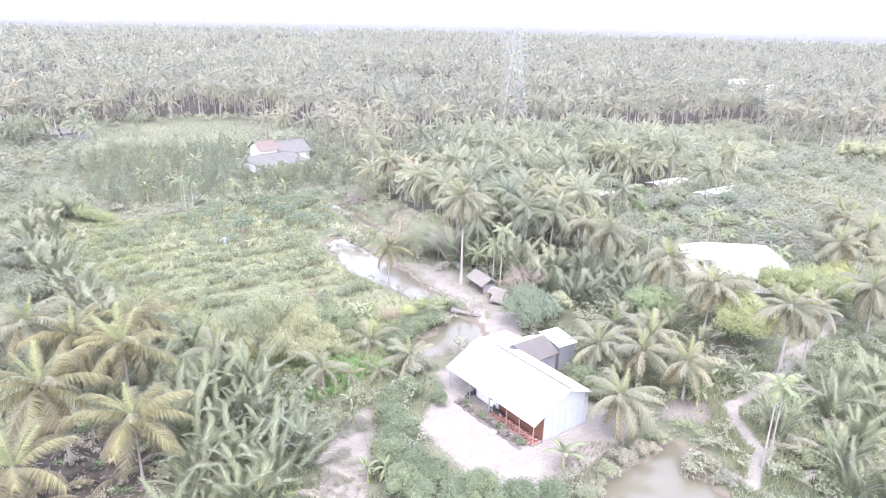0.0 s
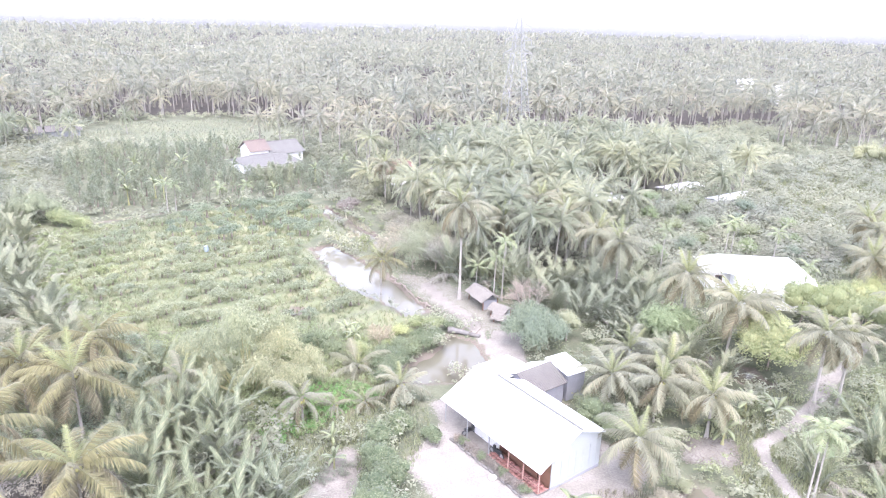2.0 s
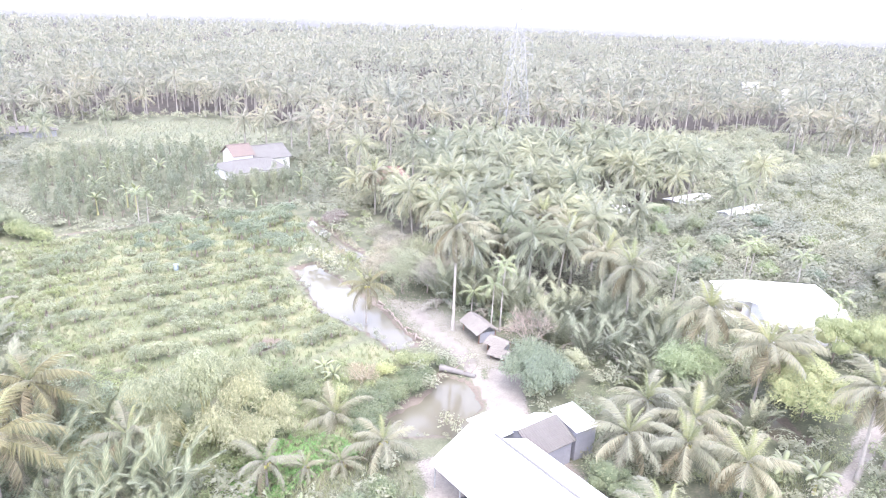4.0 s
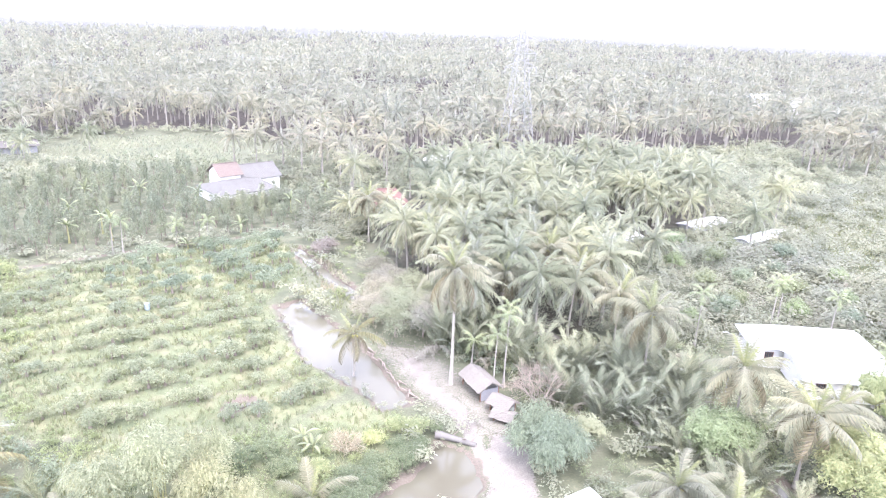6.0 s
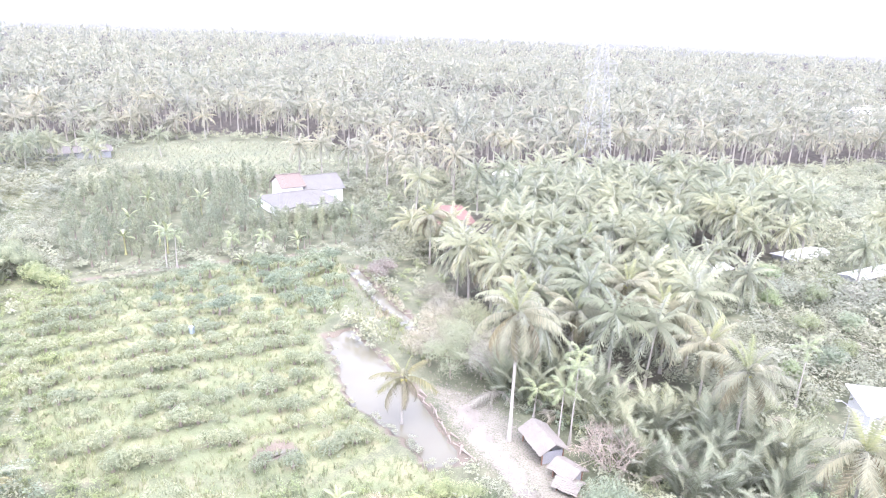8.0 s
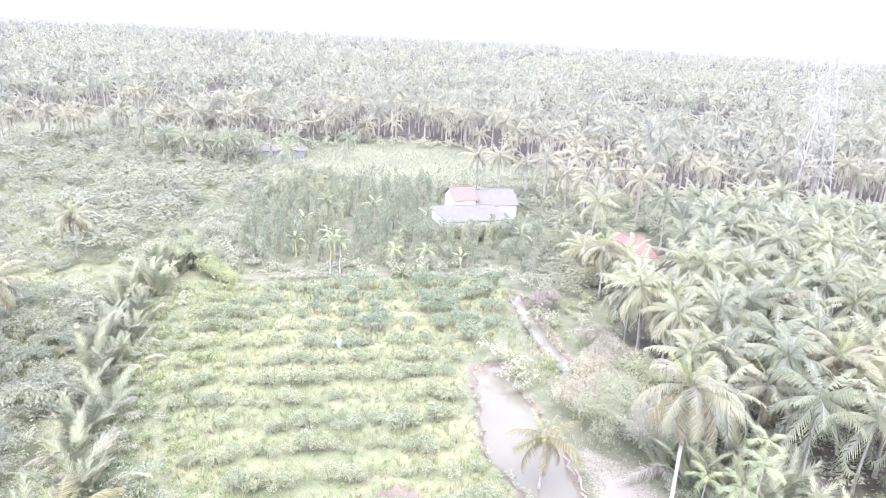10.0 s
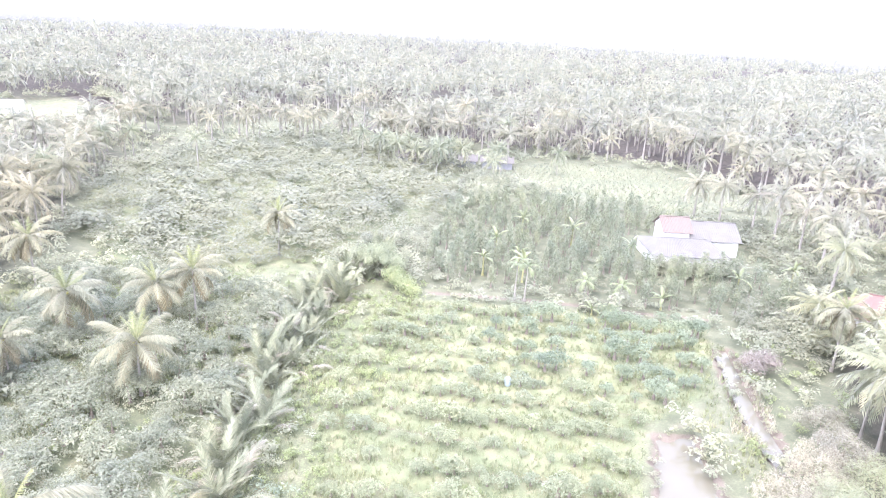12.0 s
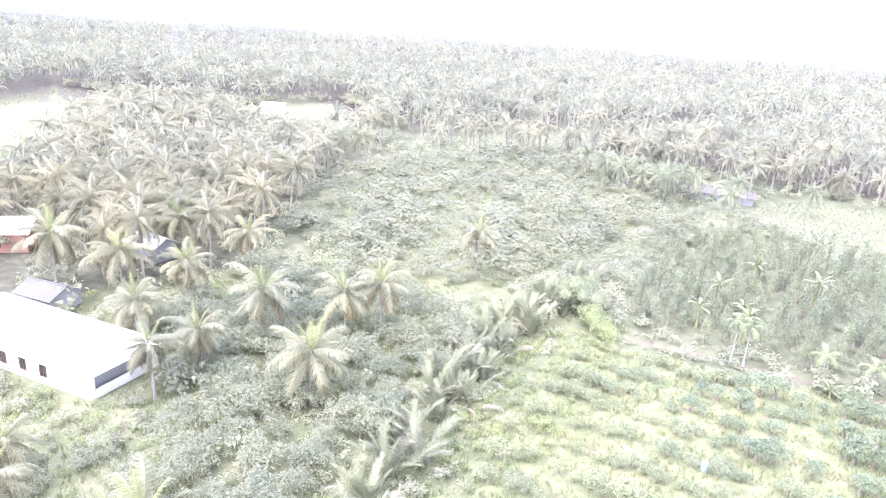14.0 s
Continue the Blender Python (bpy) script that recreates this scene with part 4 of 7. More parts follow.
for k, (x, y, h) in enumerate(((-53.0, 187.0, 8.0), (-47.0, 185.0, 9.0), (-41.0, 186.5, 8.0), (-35.5, 182.0, 9.5), (-30.0, 178.5, 8.5), (-25.0, 173.5, 9.5), (-21.5, 167.0, 8.5), (-31.0, 190.0, 10.0), (-23.0, 184.0, 9.0), (-15.0, 177.0, 9.5), (-38.0, 193.0, 9.0), (-17.0, 190.0, 10.0))):
    EDGE.append((x, y, h, 1.05))
for k, (x, y) in enumerate(((97, 212), (101, 216), (104, 210), (108, 215), (111, 209), (114, 214), (117, 208), (121, 213), (125, 209), (129, 214), (133, 210), (99, 220), (106, 222), (113, 221), (120, 220), (127, 221))):
    EDGE.append((x, y, 9.0 + 2.2 * math.sin(k * 2.3), 1.12))
for k in range(34):
    x = RNG.uniform(-170, 118)
    y = float(forest_edge(x)) - RNG.uniform(2, 11)
    if not in_any(np.array([x]), np.array([y]), [MEADOW], 1.0)[0] or k % 5 == 0:
        EDGE.append((x, y, RNG.uniform(4.0, 8.5), RNG.uniform(0.8, 1.05)))


# far palm forest: nobody could count it
def far_palm(seed, n, teeth, trunk_h):
    """A light palm crown: each frond a bent row of hanging leaflet teeth on both sides."""
    rng = np.random.default_rng(seed)
    out = []
    for k, (rz, up, u) in enumerate(crown_angles(n, rng, -30, 70)):
        L, bend = 4.7 * rng.uniform(0.85, 1.1), radians(60 + 55 * u)
        s = np.linspace(0, 1, teeth + 1)
        ang = -bend * s ** 1.2
        x = np.r_[0, np.cumsum(np.cos(ang[:-1]))] * L / teeth
        z = np.r_[0, np.cumsum(np.sin(ang[:-1]))] * L / teeth
        mid = np.c_[(x[:-1] + x[1:]) / 2, np.zeros(teeth), (z[:-1] + z[1:]) / 2]
        ln = 1.15 * np.sin(np.pi * (0.2 + 0.68 * (s[:-1] + s[1:]) / 2)) * rng.uniform(0.8, 1.15, teeth)
        v = [np.c_[x, 0 * x, z]]
        f = []
        i = np.arange(teeth)
        for q, side in enumerate((-1, 1)):
            v.append(mid + np.c_[0.45 * ln, side * 0.75 * ln, -0.65 * ln * rng.uniform(0.7, 1.3, teeth)])
            f.append(np.c_[i, i + 1, teeth + 1 + q * teeth + i])
        out.append(moved((np.concatenate(v), np.concatenate(f)), turn(rz, -up), (0, 0, trunk_h)))
    return merged(out)


def forest_spots():
    rng = np.random.default_rng(77)
    out = []
    for step, r0, r1 in ((6.9, 0, 380), (8.8, 380, 600), (12.0, 600, 980)):
        g = np.arange(-1000, 1000, step)
        gx, gy = np.meshgrid(g, g)
        x = gx.ravel() + rng.uniform(-0.45, 0.45, gx.size) * step
        y = gy.ravel() + 60 + rng.uniform(-0.45, 0.45, gx.size) * step
        r, az = np.hypot(x, y - 60), np.degrees(np.arctan2(-x, y - 40))
        keep = (r >= r0) & (r < r1) & (az > -40) & (az < 100)
        beyond = np.where(x > -178, y > forest_edge(x) + 5, x < -206)
        keep &= beyond & ~in_any(x, y, [CLEARING, MEADOW, BARE[4], SCRUB, LEFT_GROVE, WEST_ROAD], 2)
        keep &= np.sin(x * 0.021 + 1.1 * np.sin(y * 0.013)) * np.cos(y * 0.027 + x * 0.008) < 0.86
        out.append(np.c_[x[keep], y[keep]])
    p = np.concatenate(out)
    n = len(p)
    return np.c_[p, np.zeros(n), rng.uniform(0.85, 1.15, n), rng.uniform(0, 6.28, n), rng.integers(0, 5, n), np.clip(rng.normal(1.02, 0.19, n) + 0.12 * np.sin(p[:, 0] * 0.03) * np.sin(p[:, 1] * 0.024), 0.65, 1.4)]


FOREST = forest_spots()
loose_x = RNG.uniform(-204, -112, 64)
loose_y = np.where(loose_x > -176, forest_edge(loose_x), 190 + (loose_x + 176) * 1.6) - RNG.uniform(0, 1, 64) ** 1.5 * 34
loose = ~in_any(loose_x, loose_y, [MEADOW, [(-136, 168), (-100, 168), (-100, 200), (-136, 200)]], 1.0)
WEST_REST = np.r_[WEST_REST, np.c_[loose_x[loose], loose_y[loose]]]
m = len(WEST_REST)
WEST_SPOTS = np.c_[WEST_REST, np.zeros(m), RNG.uniform(0.85, 1.1, m), RNG.uniform(0, 6.28, m), RNG.integers(0, 5, m), RNG.uniform(0.8, 1.1, m)]
reach = np.hypot(FOREST[:, 0], FOREST[:, 1] - 60)
near, middle = reach < 290, reach < 600
wood = thing("palm_forest", 0, 240, 0, "endless coconut palm forest reaching to the horizon", "forest")
wood["kind"] = "stuff"
wood.matrix_basis = Matrix()
joined("crowns", [strip_crown(60 + k, 14, 8, 4.7, 0.95, 8.0) for k in range(5)], FOREST[near], M_COCO_FAR_HAZE, "grey-green drooping palm crowns", "", wood)
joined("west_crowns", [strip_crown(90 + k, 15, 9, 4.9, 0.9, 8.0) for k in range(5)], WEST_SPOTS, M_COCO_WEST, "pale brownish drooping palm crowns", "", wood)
joined("west_trunks", [trunk_np(8.0, 0.2, 0.13, 0.0, 4, 1)] * 5, WEST_SPOTS, M_TRUNK, "pale grey palm trunks", "", wood)
EDGE = np.array(EDGE)
m = len(EDGE)
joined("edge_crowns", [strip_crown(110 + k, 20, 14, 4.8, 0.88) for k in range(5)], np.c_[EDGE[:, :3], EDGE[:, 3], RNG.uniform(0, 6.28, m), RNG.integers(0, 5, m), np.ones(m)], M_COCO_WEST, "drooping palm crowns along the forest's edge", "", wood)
joined("edge_trunks", [trunk_np(8.0, 0.2, 0.13, 0.0, 6, 2)] * 5, np.c_[EDGE[:, :2], np.zeros(m), np.ones(m), RNG.uniform(0, 6.28, m), RNG.integers(0, 5, m), EDGE[:, 2] / 8], M_TRUNK, "bare pale grey palm trunks", "", wood)
joined("middle_crowns", [strip_crown(70 + k, 11, 3, 4.7, 1.1, 8.0) for k in range(5)], FOREST[middle & ~near], M_COCO_FAR_HAZE, "grey-green drooping palm crowns", "", wood)
joined("far_crowns", [far_palm(80 + k, 7, 2, 8.0) for k in range(5)], FOREST[~middle], M_COCO_FAR_HAZE, "grey-green drooping palm crowns", "", wood)
joined("trunks", [trunk_np(8.0, 0.2, 0.13, 0.0, 4, 1)] * 5, FOREST[near], M_TRUNK, "pale grey palm trunks", "", wood)


# ---- slim areca palms ----
ARECA_STEM = mesh_np("trunk", *trunk_np(10, 0.09, 0.06, 0.1, 7, 5, 4), M_TRUNK)
ARECA_FROND = [mesh_np("frond", *frond(1.9, 70 + 20 * k, 20, 0.6, 0.05, 530 + k, 4, 0.03), M_ARECA) for k in range(2)]


def areca_palm(x, y, h, rz=0.0):
    rng = np.random.default_rng(int(abs(x * 13 + y * 7) * 10))
    palm = thing("areca_palm", x, y, 0, "slim areca palm with small bright green crown", "palm tree", "areca palms", rz)
    part_mesh("trunk", ARECA_STEM, palm, Matrix.Diagonal((1, 1, h / 10, 1)))
    for i, (a, up, u) in enumerate(crown_angles(9, rng, -25, 75)):
        part_mesh("frond", ARECA_FROND[i % 2], palm, Matrix.Translation((0.1, 0, h - 0.05)) @ Euler((0, -up, a)).to_matrix().to_4x4())


for x, y, h in ((27.3, 48.0, 8.2), (28.1, 48.6, 7.6), (5.6, 87.8, 6.2), (6.7, 88.3, 8.2), (3.4, 92.6, 3.2), (41.1, 104, 7), (42.7, 105.8, 7), (45.0, 87.5, 6.5), (-51.9, 123.4, 5.4), (-50.6, 124.0, 5.2), (7.4, 95.0, 6.5), (30.5, 100, 7), (47.5, 102, 6.5), (-44.2, 129.2, 3.6), (-40.0, 131.6, 3.6)):
    areca_palm(x, y, h)


# ---- nipa palms ----
NIPA_FROND = [mesh_np("frond", *frond(5.4 + 0.4 * k, 26 + 14 * k, 60, 1.2, 0.074, 540 + k, 6, 0.06, 0.14, sag=0.14, spread=0.4), M_NIPA) for k in range(4)]
NIPA_FROND.append(mesh_np("frond", *frond(4.6, 80, 40, 1.0, 0.06, 546, 6, 0.06, 0.18, sag=0.5, spread=0.7), M_NIPA_DRY))


NIPA_GREY = [mesh_np("frond", *frond(5.2 + 0.4 * k, 24 + 14 * k, 54, 1.3, 0.065, 560 + k, 6, 0.06, 0.1, sag=0.08, spread=0.55), M_NIPA_GREY) for k in range(4)] + NIPA_FROND[4:]


def nipa_palm(x, y, label, group, size=1.0, fronds=18, arch=0.0, leaves=NIPA_FROND):
    rng = np.random.default_rng(int(abs(x * 29 + y * 5) * 10))
    palm = thing("nipa_palm", x, y, 0, label, "palm", group, rng.uniform(0, 6.28))
    for i in range(fronds):
        a, up = radians(137.5 * i) + rng.uniform(-0.3, 0.3), radians((rng.uniform(60, 88) if i % 5 != 4 else rng.uniform(25, 55)) - arch)
        s = size * rng.uniform(0.65, 1.1)
        m = Matrix.Translation((rng.uniform(-0.8, 0.8), rng.uniform(-0.8, 0.8), -0.15)) @ Euler((rng.uniform(-0.5, 0.5), -up, a)).to_matrix().to_4x4() @ Matrix.Diagonal((s, s, s, 1))
        part_mesh("frond", leaves[i % 5], palm, m)


NIPA_MID = [(19.4, 94.1), (12.4, 84.7), (16.1, 82.4), (21.9, 76.0), (24.1, 83.4), (18.5, 87.5), (14.5, 91.0), (9.0, 95.5), (20.2, 79.5), (26.0, 72.5), (22.5, 69.5), (28.5, 69.0), (6.0, 99.0), (25.5, 88.5), (-0.2, 97.2), (2.2, 95.8), (4.6, 94.8), (7.2, 93.6), (9.4, 91.6), (2.0, 99.6), (11.4, 88.6), (0.2, 101.8)]
for x, y in NIPA_MID:
    nipa_palm(x, y, "blue-green nipa palm clump beside the huts", "nipa palms by the huts", RNG.uniform(0.75, 1.05), leaves=NIPA_GREY)


def dry_spots(poly, step, seed):
    rng = np.random.default_rng(seed)
    p = np.array(poly)
    gx, gy = np.meshgrid(np.arange(p[:, 0].min(), p[:, 0].max(), step), np.arange(p[:, 1].min(), p[:, 1].max(), step))
    x, y = gx.ravel() + rng.uniform(-0.4, 0.4, gx.size) * step, gy.ravel() + rng.uniform(-0.4, 0.4, gx.size) * step
    keep = (inside_by(x, y, poly) > 0) & ~in_any(x, y, PONDS, 0.8)
    return list(zip(x[keep], y[keep]))


for x, y in dry_spots([(12.0, 82.0), (11.0, 92.0), (15.5, 98.0), (28.0, 98.0), (28.5, 84.0), (25.0, 72.0), (17.0, 80.0)], 3.7, 61):
    nipa_palm(x, y, "dense green nipa palm clump behind the farmhouse", "nipa palms by the huts", RNG.uniform(0.7, 1.0), 13, leaves=NIPA_GREY)
for x, y in dry_spots([(-27.0, 57.0), (-18.0, 55.0), (-11.5, 46.0), (-11.0, 37.0), (-22.0, 37.0), (-22.5, 46.0), (-27.0, 51.0)], 3.4, 62):
    nipa_palm(x, y, "dense grey-green nipa palm clump by the ditch", "nipa palms by the ditch", RNG.uniform(0.75, 1.0), 13)
for x, y in dry_spots([(-34.0, 52.0), (-25.0, 55.0), (-24.0, 62.0), (-29.0, 67.0), (-36.0, 68.0), (-42.0, 62.0)], 4.2, 64):
    nipa_palm(x, y, "dense grey-green nipa palm clump by the ditch", "nipa palms by the ditch", RNG.uniform(0.6, 0.9), 11)
NIPA_LEFT = [(-22.2, 53.8), (-18.9, 51.1), (-22.1, 47.3), (-17.6, 44.8), (-13.7, 42.5), (-16.0, 48.0), (-20.0, 42.0), (-25.0, 51.0), (-12.0, 46.0), (-15.5, 39.5), (-24.0, 57.5), (-19.5, 56.0)]
for x, y in NIPA_LEFT:
    nipa_palm(x, y, "blue-green nipa palm clump by the weedy ditch", "nipa palms by the ditch", RNG.uniform(0.85, 1.1))
for x, y in ((36.8, 55.4), (36.4, 50.7), (33.3, 47.2), (33.1, 43.6), (39.0, 59.0), (41.0, 54.0), (39.5, 47.5), (36.5, 44.0), (44.0, 60.0), (30.6, 52.5)):
    nipa_palm(x, y, "nipa palm clump with browning fronds beside the footpath", "nipa palms by the footpath", RNG.uniform(0.7, 1.0))
NIPA_HEDGE = [NIPA_GREY, NIPA_GREY[:3] + NIPA_FROND[4:] * 2]
k_hedge = 0
NIPA_LINE = [(-78.0, 122.0), (-72.2, 113.0), (-67.2, 103.0), (-59.8, 91.5), (-52.4, 82.5), (-46.4, 76.0), (-41.4, 70.5), (-38.4, 65.0)]
for (xa, ya), (xb, yb) in zip(NIPA_LINE, NIPA_LINE[1:]):
    n = int(math.hypot(xb - xa, yb - ya) / 1.7)
    for i in range(n):
        u = (i + RNG.uniform(0.1, 0.9)) / n
        k_hedge += 1
        nipa_palm(xa + (xb - xa) * u + RNG.uniform(-2.4, 1.6), ya + (yb - ya) * u + RNG.uniform(-2.0, 1.4), "grey-green nipa palm clump along the field's edge", "nipa hedge along the field", RNG.uniform(0.6, 1.05), 13, 4.0, NIPA_HEDGE[k_hedge % 2])


# ---- bananas ----
def banana_leaf(seed, L=2.0, w=0.3, bend=75):
    rng = np.random.default_rng(seed)
    s = np.linspace(0, 1, 8)
    ang = -radians(bend) * s ** 1.3
    x, z = np.r_[0, np.cumsum(np.cos(ang[:-1]))] * L / 7, np.r_[0, np.cumsum(np.sin(ang[:-1]))] * L / 7
    ww = w * np.sin(np.pi * (0.05 + 0.9 * s)) ** 0.6 * rng.uniform(0.8, 1.1, 8)
    ww[0] = 0.03
    v = np.concatenate([np.c_[x, 0 * x, z], np.c_[x, ww, z + 0.12 * ww], np.c_[x, -ww, z + 0.12 * ww], np.c_[x, 0 * x, z - 0.03]])
    i = np.arange(7)
    q = [np.c_[i, i + 1, 8 + i + 1], np.c_[i, 9 + i, 8 + i], np.c_[i, 17 + i, i + 1], np.c_[i, 16 + i, 17 + i], np.c_[24 + i, 9 + i, 25 + i], np.c_[24 + i, 8 + i, 9 + i], np.c_[24 + i, 25 + i, 17 + i], np.c_[24 + i, 17 + i, 16 + i]]
    return v, np.concatenate(q)


BANANA_LEAF = [mesh_np("leaf", *banana_leaf(k, 1.9 + 0.15 * k, 0.28, 45 + 22 * k), M_BANANA) for k in range(3)]
BANANA_STEM = mesh_np("stem", *trunk_np(2.0, 0.13, 0.08, 0.05, 7, 4, 9), M_STALK)


def banana_plant(x, y, h=2.0, size=1.0):
    rng = np.random.default_rng(int(abs(x * 19 + y * 3) * 10))
    b = thing("banana_plant", x, y, 0, "banana plant with broad light green leaves", "plant", "banana plants", rng.uniform(0, 6.28))
    part_mesh("stem", BANANA_STEM, b, Matrix.Diagonal((size, size, h / 2, 1)))
    for i, (a, up, u) in enumerate(crown_angles(8, rng, 5, 80)):
        s = size * rng.uniform(0.8, 1.15)
        part_mesh("leaf", BANANA_LEAF[i % 3], b, Matrix.Translation((0.05, 0, h - 0.05)) @ Euler((0, -up, a)).to_matrix().to_4x4() @ Matrix.Diagonal((s, s, s, 1)))


for x, y, h, s in ((-55.0, 129.5, 3.6, 1.1), (9.9, 46.9, 1.6, 1.0), (-5.0, 44.4, 1.3, 0.65), (-6.5, 44.2, 1.3, 0.6), (-8.9, 52.2, 1.1, 0.65), (-9.6, 55.0, 1.2, 0.6), (30.7, 61.2, 1.6, 1.0), (24.8, 57.8, 1.6, 0.9), (-60.8, 127.2, 3, 1.1), (-35.8, 135.9, 1.8, 1.0), (-41.5, 126.9, 0.9, 0.9), (-39.6, 128.0, 0.9, 0.9), (-58.0, 132.5, 3.2, 1.1), (-48.4, 150.4, 3, 1.1), (-30.5, 150, 2.8, 1.1), (-66.0, 137.0, 3, 1.1), (-26.0, 161, 2.8, 1.1), (28.6, 62.6, 1.6, 1.0), (-70.0, 150.0, 3.0, 1.1), (-60.0, 151.0, 3.2, 1.2), (-10.6, 74.4, 1.3, 0.75), (-11.6, 75.4, 1.5, 0.7)):
    banana_plant(x, y, h, s)


# ---- leafy trees and bushes ----
def leafy_tree(name, x, y, label, category, group, mat, lobes, n, leaf, seed, trunk_h=1.2, trunk_r=0.12, core=0.72, slim=0.5, weep=False):
    t = thing(name, x, y, 0, label, category, group)
    part_mesh("crown", mesh_np("crown", *leaf_cloud(n, lobes, leaf, seed, core, slim=slim, weep=weep), mat), t)
    bm = bmesh.new()
    tube(bm, (0, 0, -0.2), (0.05, 0, trunk_h), trunk_r, trunk_r * 0.7, 8)
    for lb in lobes[: 5]:
        tube(bm, (0.05, 0, trunk_h * 0.8), (lb[0] * 0.8, lb[1] * 0.8, lb[2]), trunk_r * 0.5, trunk_r * 0.2, 5)
    part("trunk", bm, M_BARK, t)
    return t


leafy_tree("shade_tree", 9.8, 75.2, "round dense blue-green shade tree by the yard", "tree", "", M_ROUND, lobes_of(3, 10, 2.3, 2.9, 2.6, 0.85), 7000, 0.19, 3, core=0.5, slim=0.3, weep=True)
leafy_tree("flowering_tree", 13.6, 77.2, "small grey-green tree with pale leaves by the shade tree", "tree", "", M_SHRUB, lobes_of(4, 6, 1.0, 2.9, 1.2), 1200, 0.15, 4)
BAM = [(0, 0, 6.4, 2.0, 1.9, 2.3), (-3.4, -1.0, 4.8, 2.0, 1.9, 2.0), (3.4, 0.8, 4.4, 2.0, 1.9, 1.9), (-1.6, 3.2, 5.0, 2.0, 1.8, 1.9), (1.9, -3.0, 3.4, 1.8, 1.6, 1.7), (4.8, -2.2, 2.4, 1.6, 1.5, 1.4), (-5.4, 1.8, 3.0, 1.7, 1.6, 1.6), (0.8, 5.6, 2.8, 1.8, 1.6, 1.6), (-2.6, -3.6, 2.6, 1.5, 1.4, 1.5), (2.6, 3.6, 4.6, 1.7, 1.6, 1.7), (5.8, 1.2, 2.6, 1.5, 1.4, 1.4)]
thicket = thing("bamboo_thicket", -19.6, 64.6, 0, "large pale yellow-green bamboo thicket with feathery clumps", "bamboo")
for k, (x, y, z, p, q, r) in enumerate(BAM):
    rng = np.random.default_rng(700 + k)
    tufts = [(x, y, z, p, q, r)] + [(x + p * rng.uniform(-0.9, 0.9), y + q * rng.uniform(-0.9, 0.9), z + r * rng.uniform(-0.7, 0.5), p * 0.55, q * 0.55, r * 0.55) for i in range(5)]
    part_mesh("clump", mesh_np("clump", *leaf_cloud(2600, tufts, 0.165, 700 + k, 0, slim=0.3, weep=True), M_BAMBOO_GREEN if z > 4.5 else M_BAMBOO), thicket)
    bm = bmesh.new()
    for i in range(4):
        tube(bm, (x * 0.3 + rng.uniform(-0.5, 0.5), y * 0.3 + rng.uniform(-0.5, 0.5), -0.2), (x + rng.uniform(-0.6, 0.6), y + rng.uniform(-0.6, 0.6), z), 0.06, 0.03, 5)
    part("culm", bm, M_STALK, thicket)
leafy_tree("broadleaf_tree", 34.6, 72.0, "dense yellow-green broadleaf tree above the ditch", "tree", "", M_YELLOW, lobes_of(6, 12, 3.3, 4.0, 2.8), 7500, 0.16, 6, core=0.5)
leafy_tree("broadleaf_tree", 24.9, 76.6, "bright green leafy tree among nipa palms", "tree", "", M_GREEN_TREE, lobes_of(7, 9, 2.3, 3.4, 2.4), 4600, 0.16, 7, core=0.5)
for k, (x, y) in enumerate(((47.0, 83.0), (43.6, 84.0), (51.5, 84.5), (49.0, 80.0), (108.0, 186.0), (112.0, 181.0))):
    leafy_tree("bamboo_thicket", x, y, "pale yellow-green feathery bamboo clump", "bamboo", "bamboo clumps", M_YELLOW if k < 4 else M_BAMBOO, lobes_of(20 + k, 8 if k < 4 else 11, 2.2 if k < 4 else 4.2, 4.4, 2.3 if k < 4 else 2.8), 2600, 0.22, 20 + k, 1.6, 0.1, 0.6, 0.2, True)
def bare_bush(x, y, height, label, seed, mat=M_TWIG_PALE):
    """A leafless bush: limbs that fork four times into fine twigs."""
    rng = np.random.default_rng(seed)
    b = thing("bare_bush", x, y, 0, label, "bush")
    rows = [[], [], [], []]

    def fork(p, d, length, level):
        q = p + d * length
        rows[level].append((p, q, 0.065 * 0.62 ** level))
        if level < 3:
            for i in range((5, 4, 4)[level]):
                e = d + rng.normal(0, 0.5 + 0.08 * level, 3) + (0, 0, 0.1)
                fork(p + d * length * rng.uniform(0.55, 1.0), e / np.linalg.norm(e), length * rng.uniform(0.6, 0.85), level + 1)

    for i in range(8):
        a = 0.785 * i + rng.uniform(-0.3, 0.3)
        d = np.array((0.75 * math.cos(a), 0.75 * math.sin(a), 1.0))
        fork(np.array((0.15 * math.cos(a), 0.15 * math.sin(a), -0.1)), d / np.linalg.norm(d), height * rng.uniform(0.32, 0.42), 0)
    for name, levels in (("stem", rows[:2]), ("crown", rows[2:])):
        v, f = [], []
        for p, q, r in itertools.chain(*levels):
            side = np.cross(q - p, (0.3, 0.2, 1.0))
            side /= np.linalg.norm(side) + 1e-9
            up = np.cross(side, (q - p) / np.linalg.norm(q - p))
            k = len(v)
            ring = (side, -0.5 * side + 0.87 * up, -0.5 * side - 0.87 * up)
            v += [p + r * c for c in ring] + [q + 0.6 * r * c for c in ring]
            f += [(k + m, k + (m + 1) % 3, k + 3 + (m + 1) % 3) for m in range(3)] + [(k + m, k + 3 + (m + 1) % 3, k + 3 + m) for m in range(3)]
        part_mesh(name, mesh_np(name, np.array(v), f, mat), b)


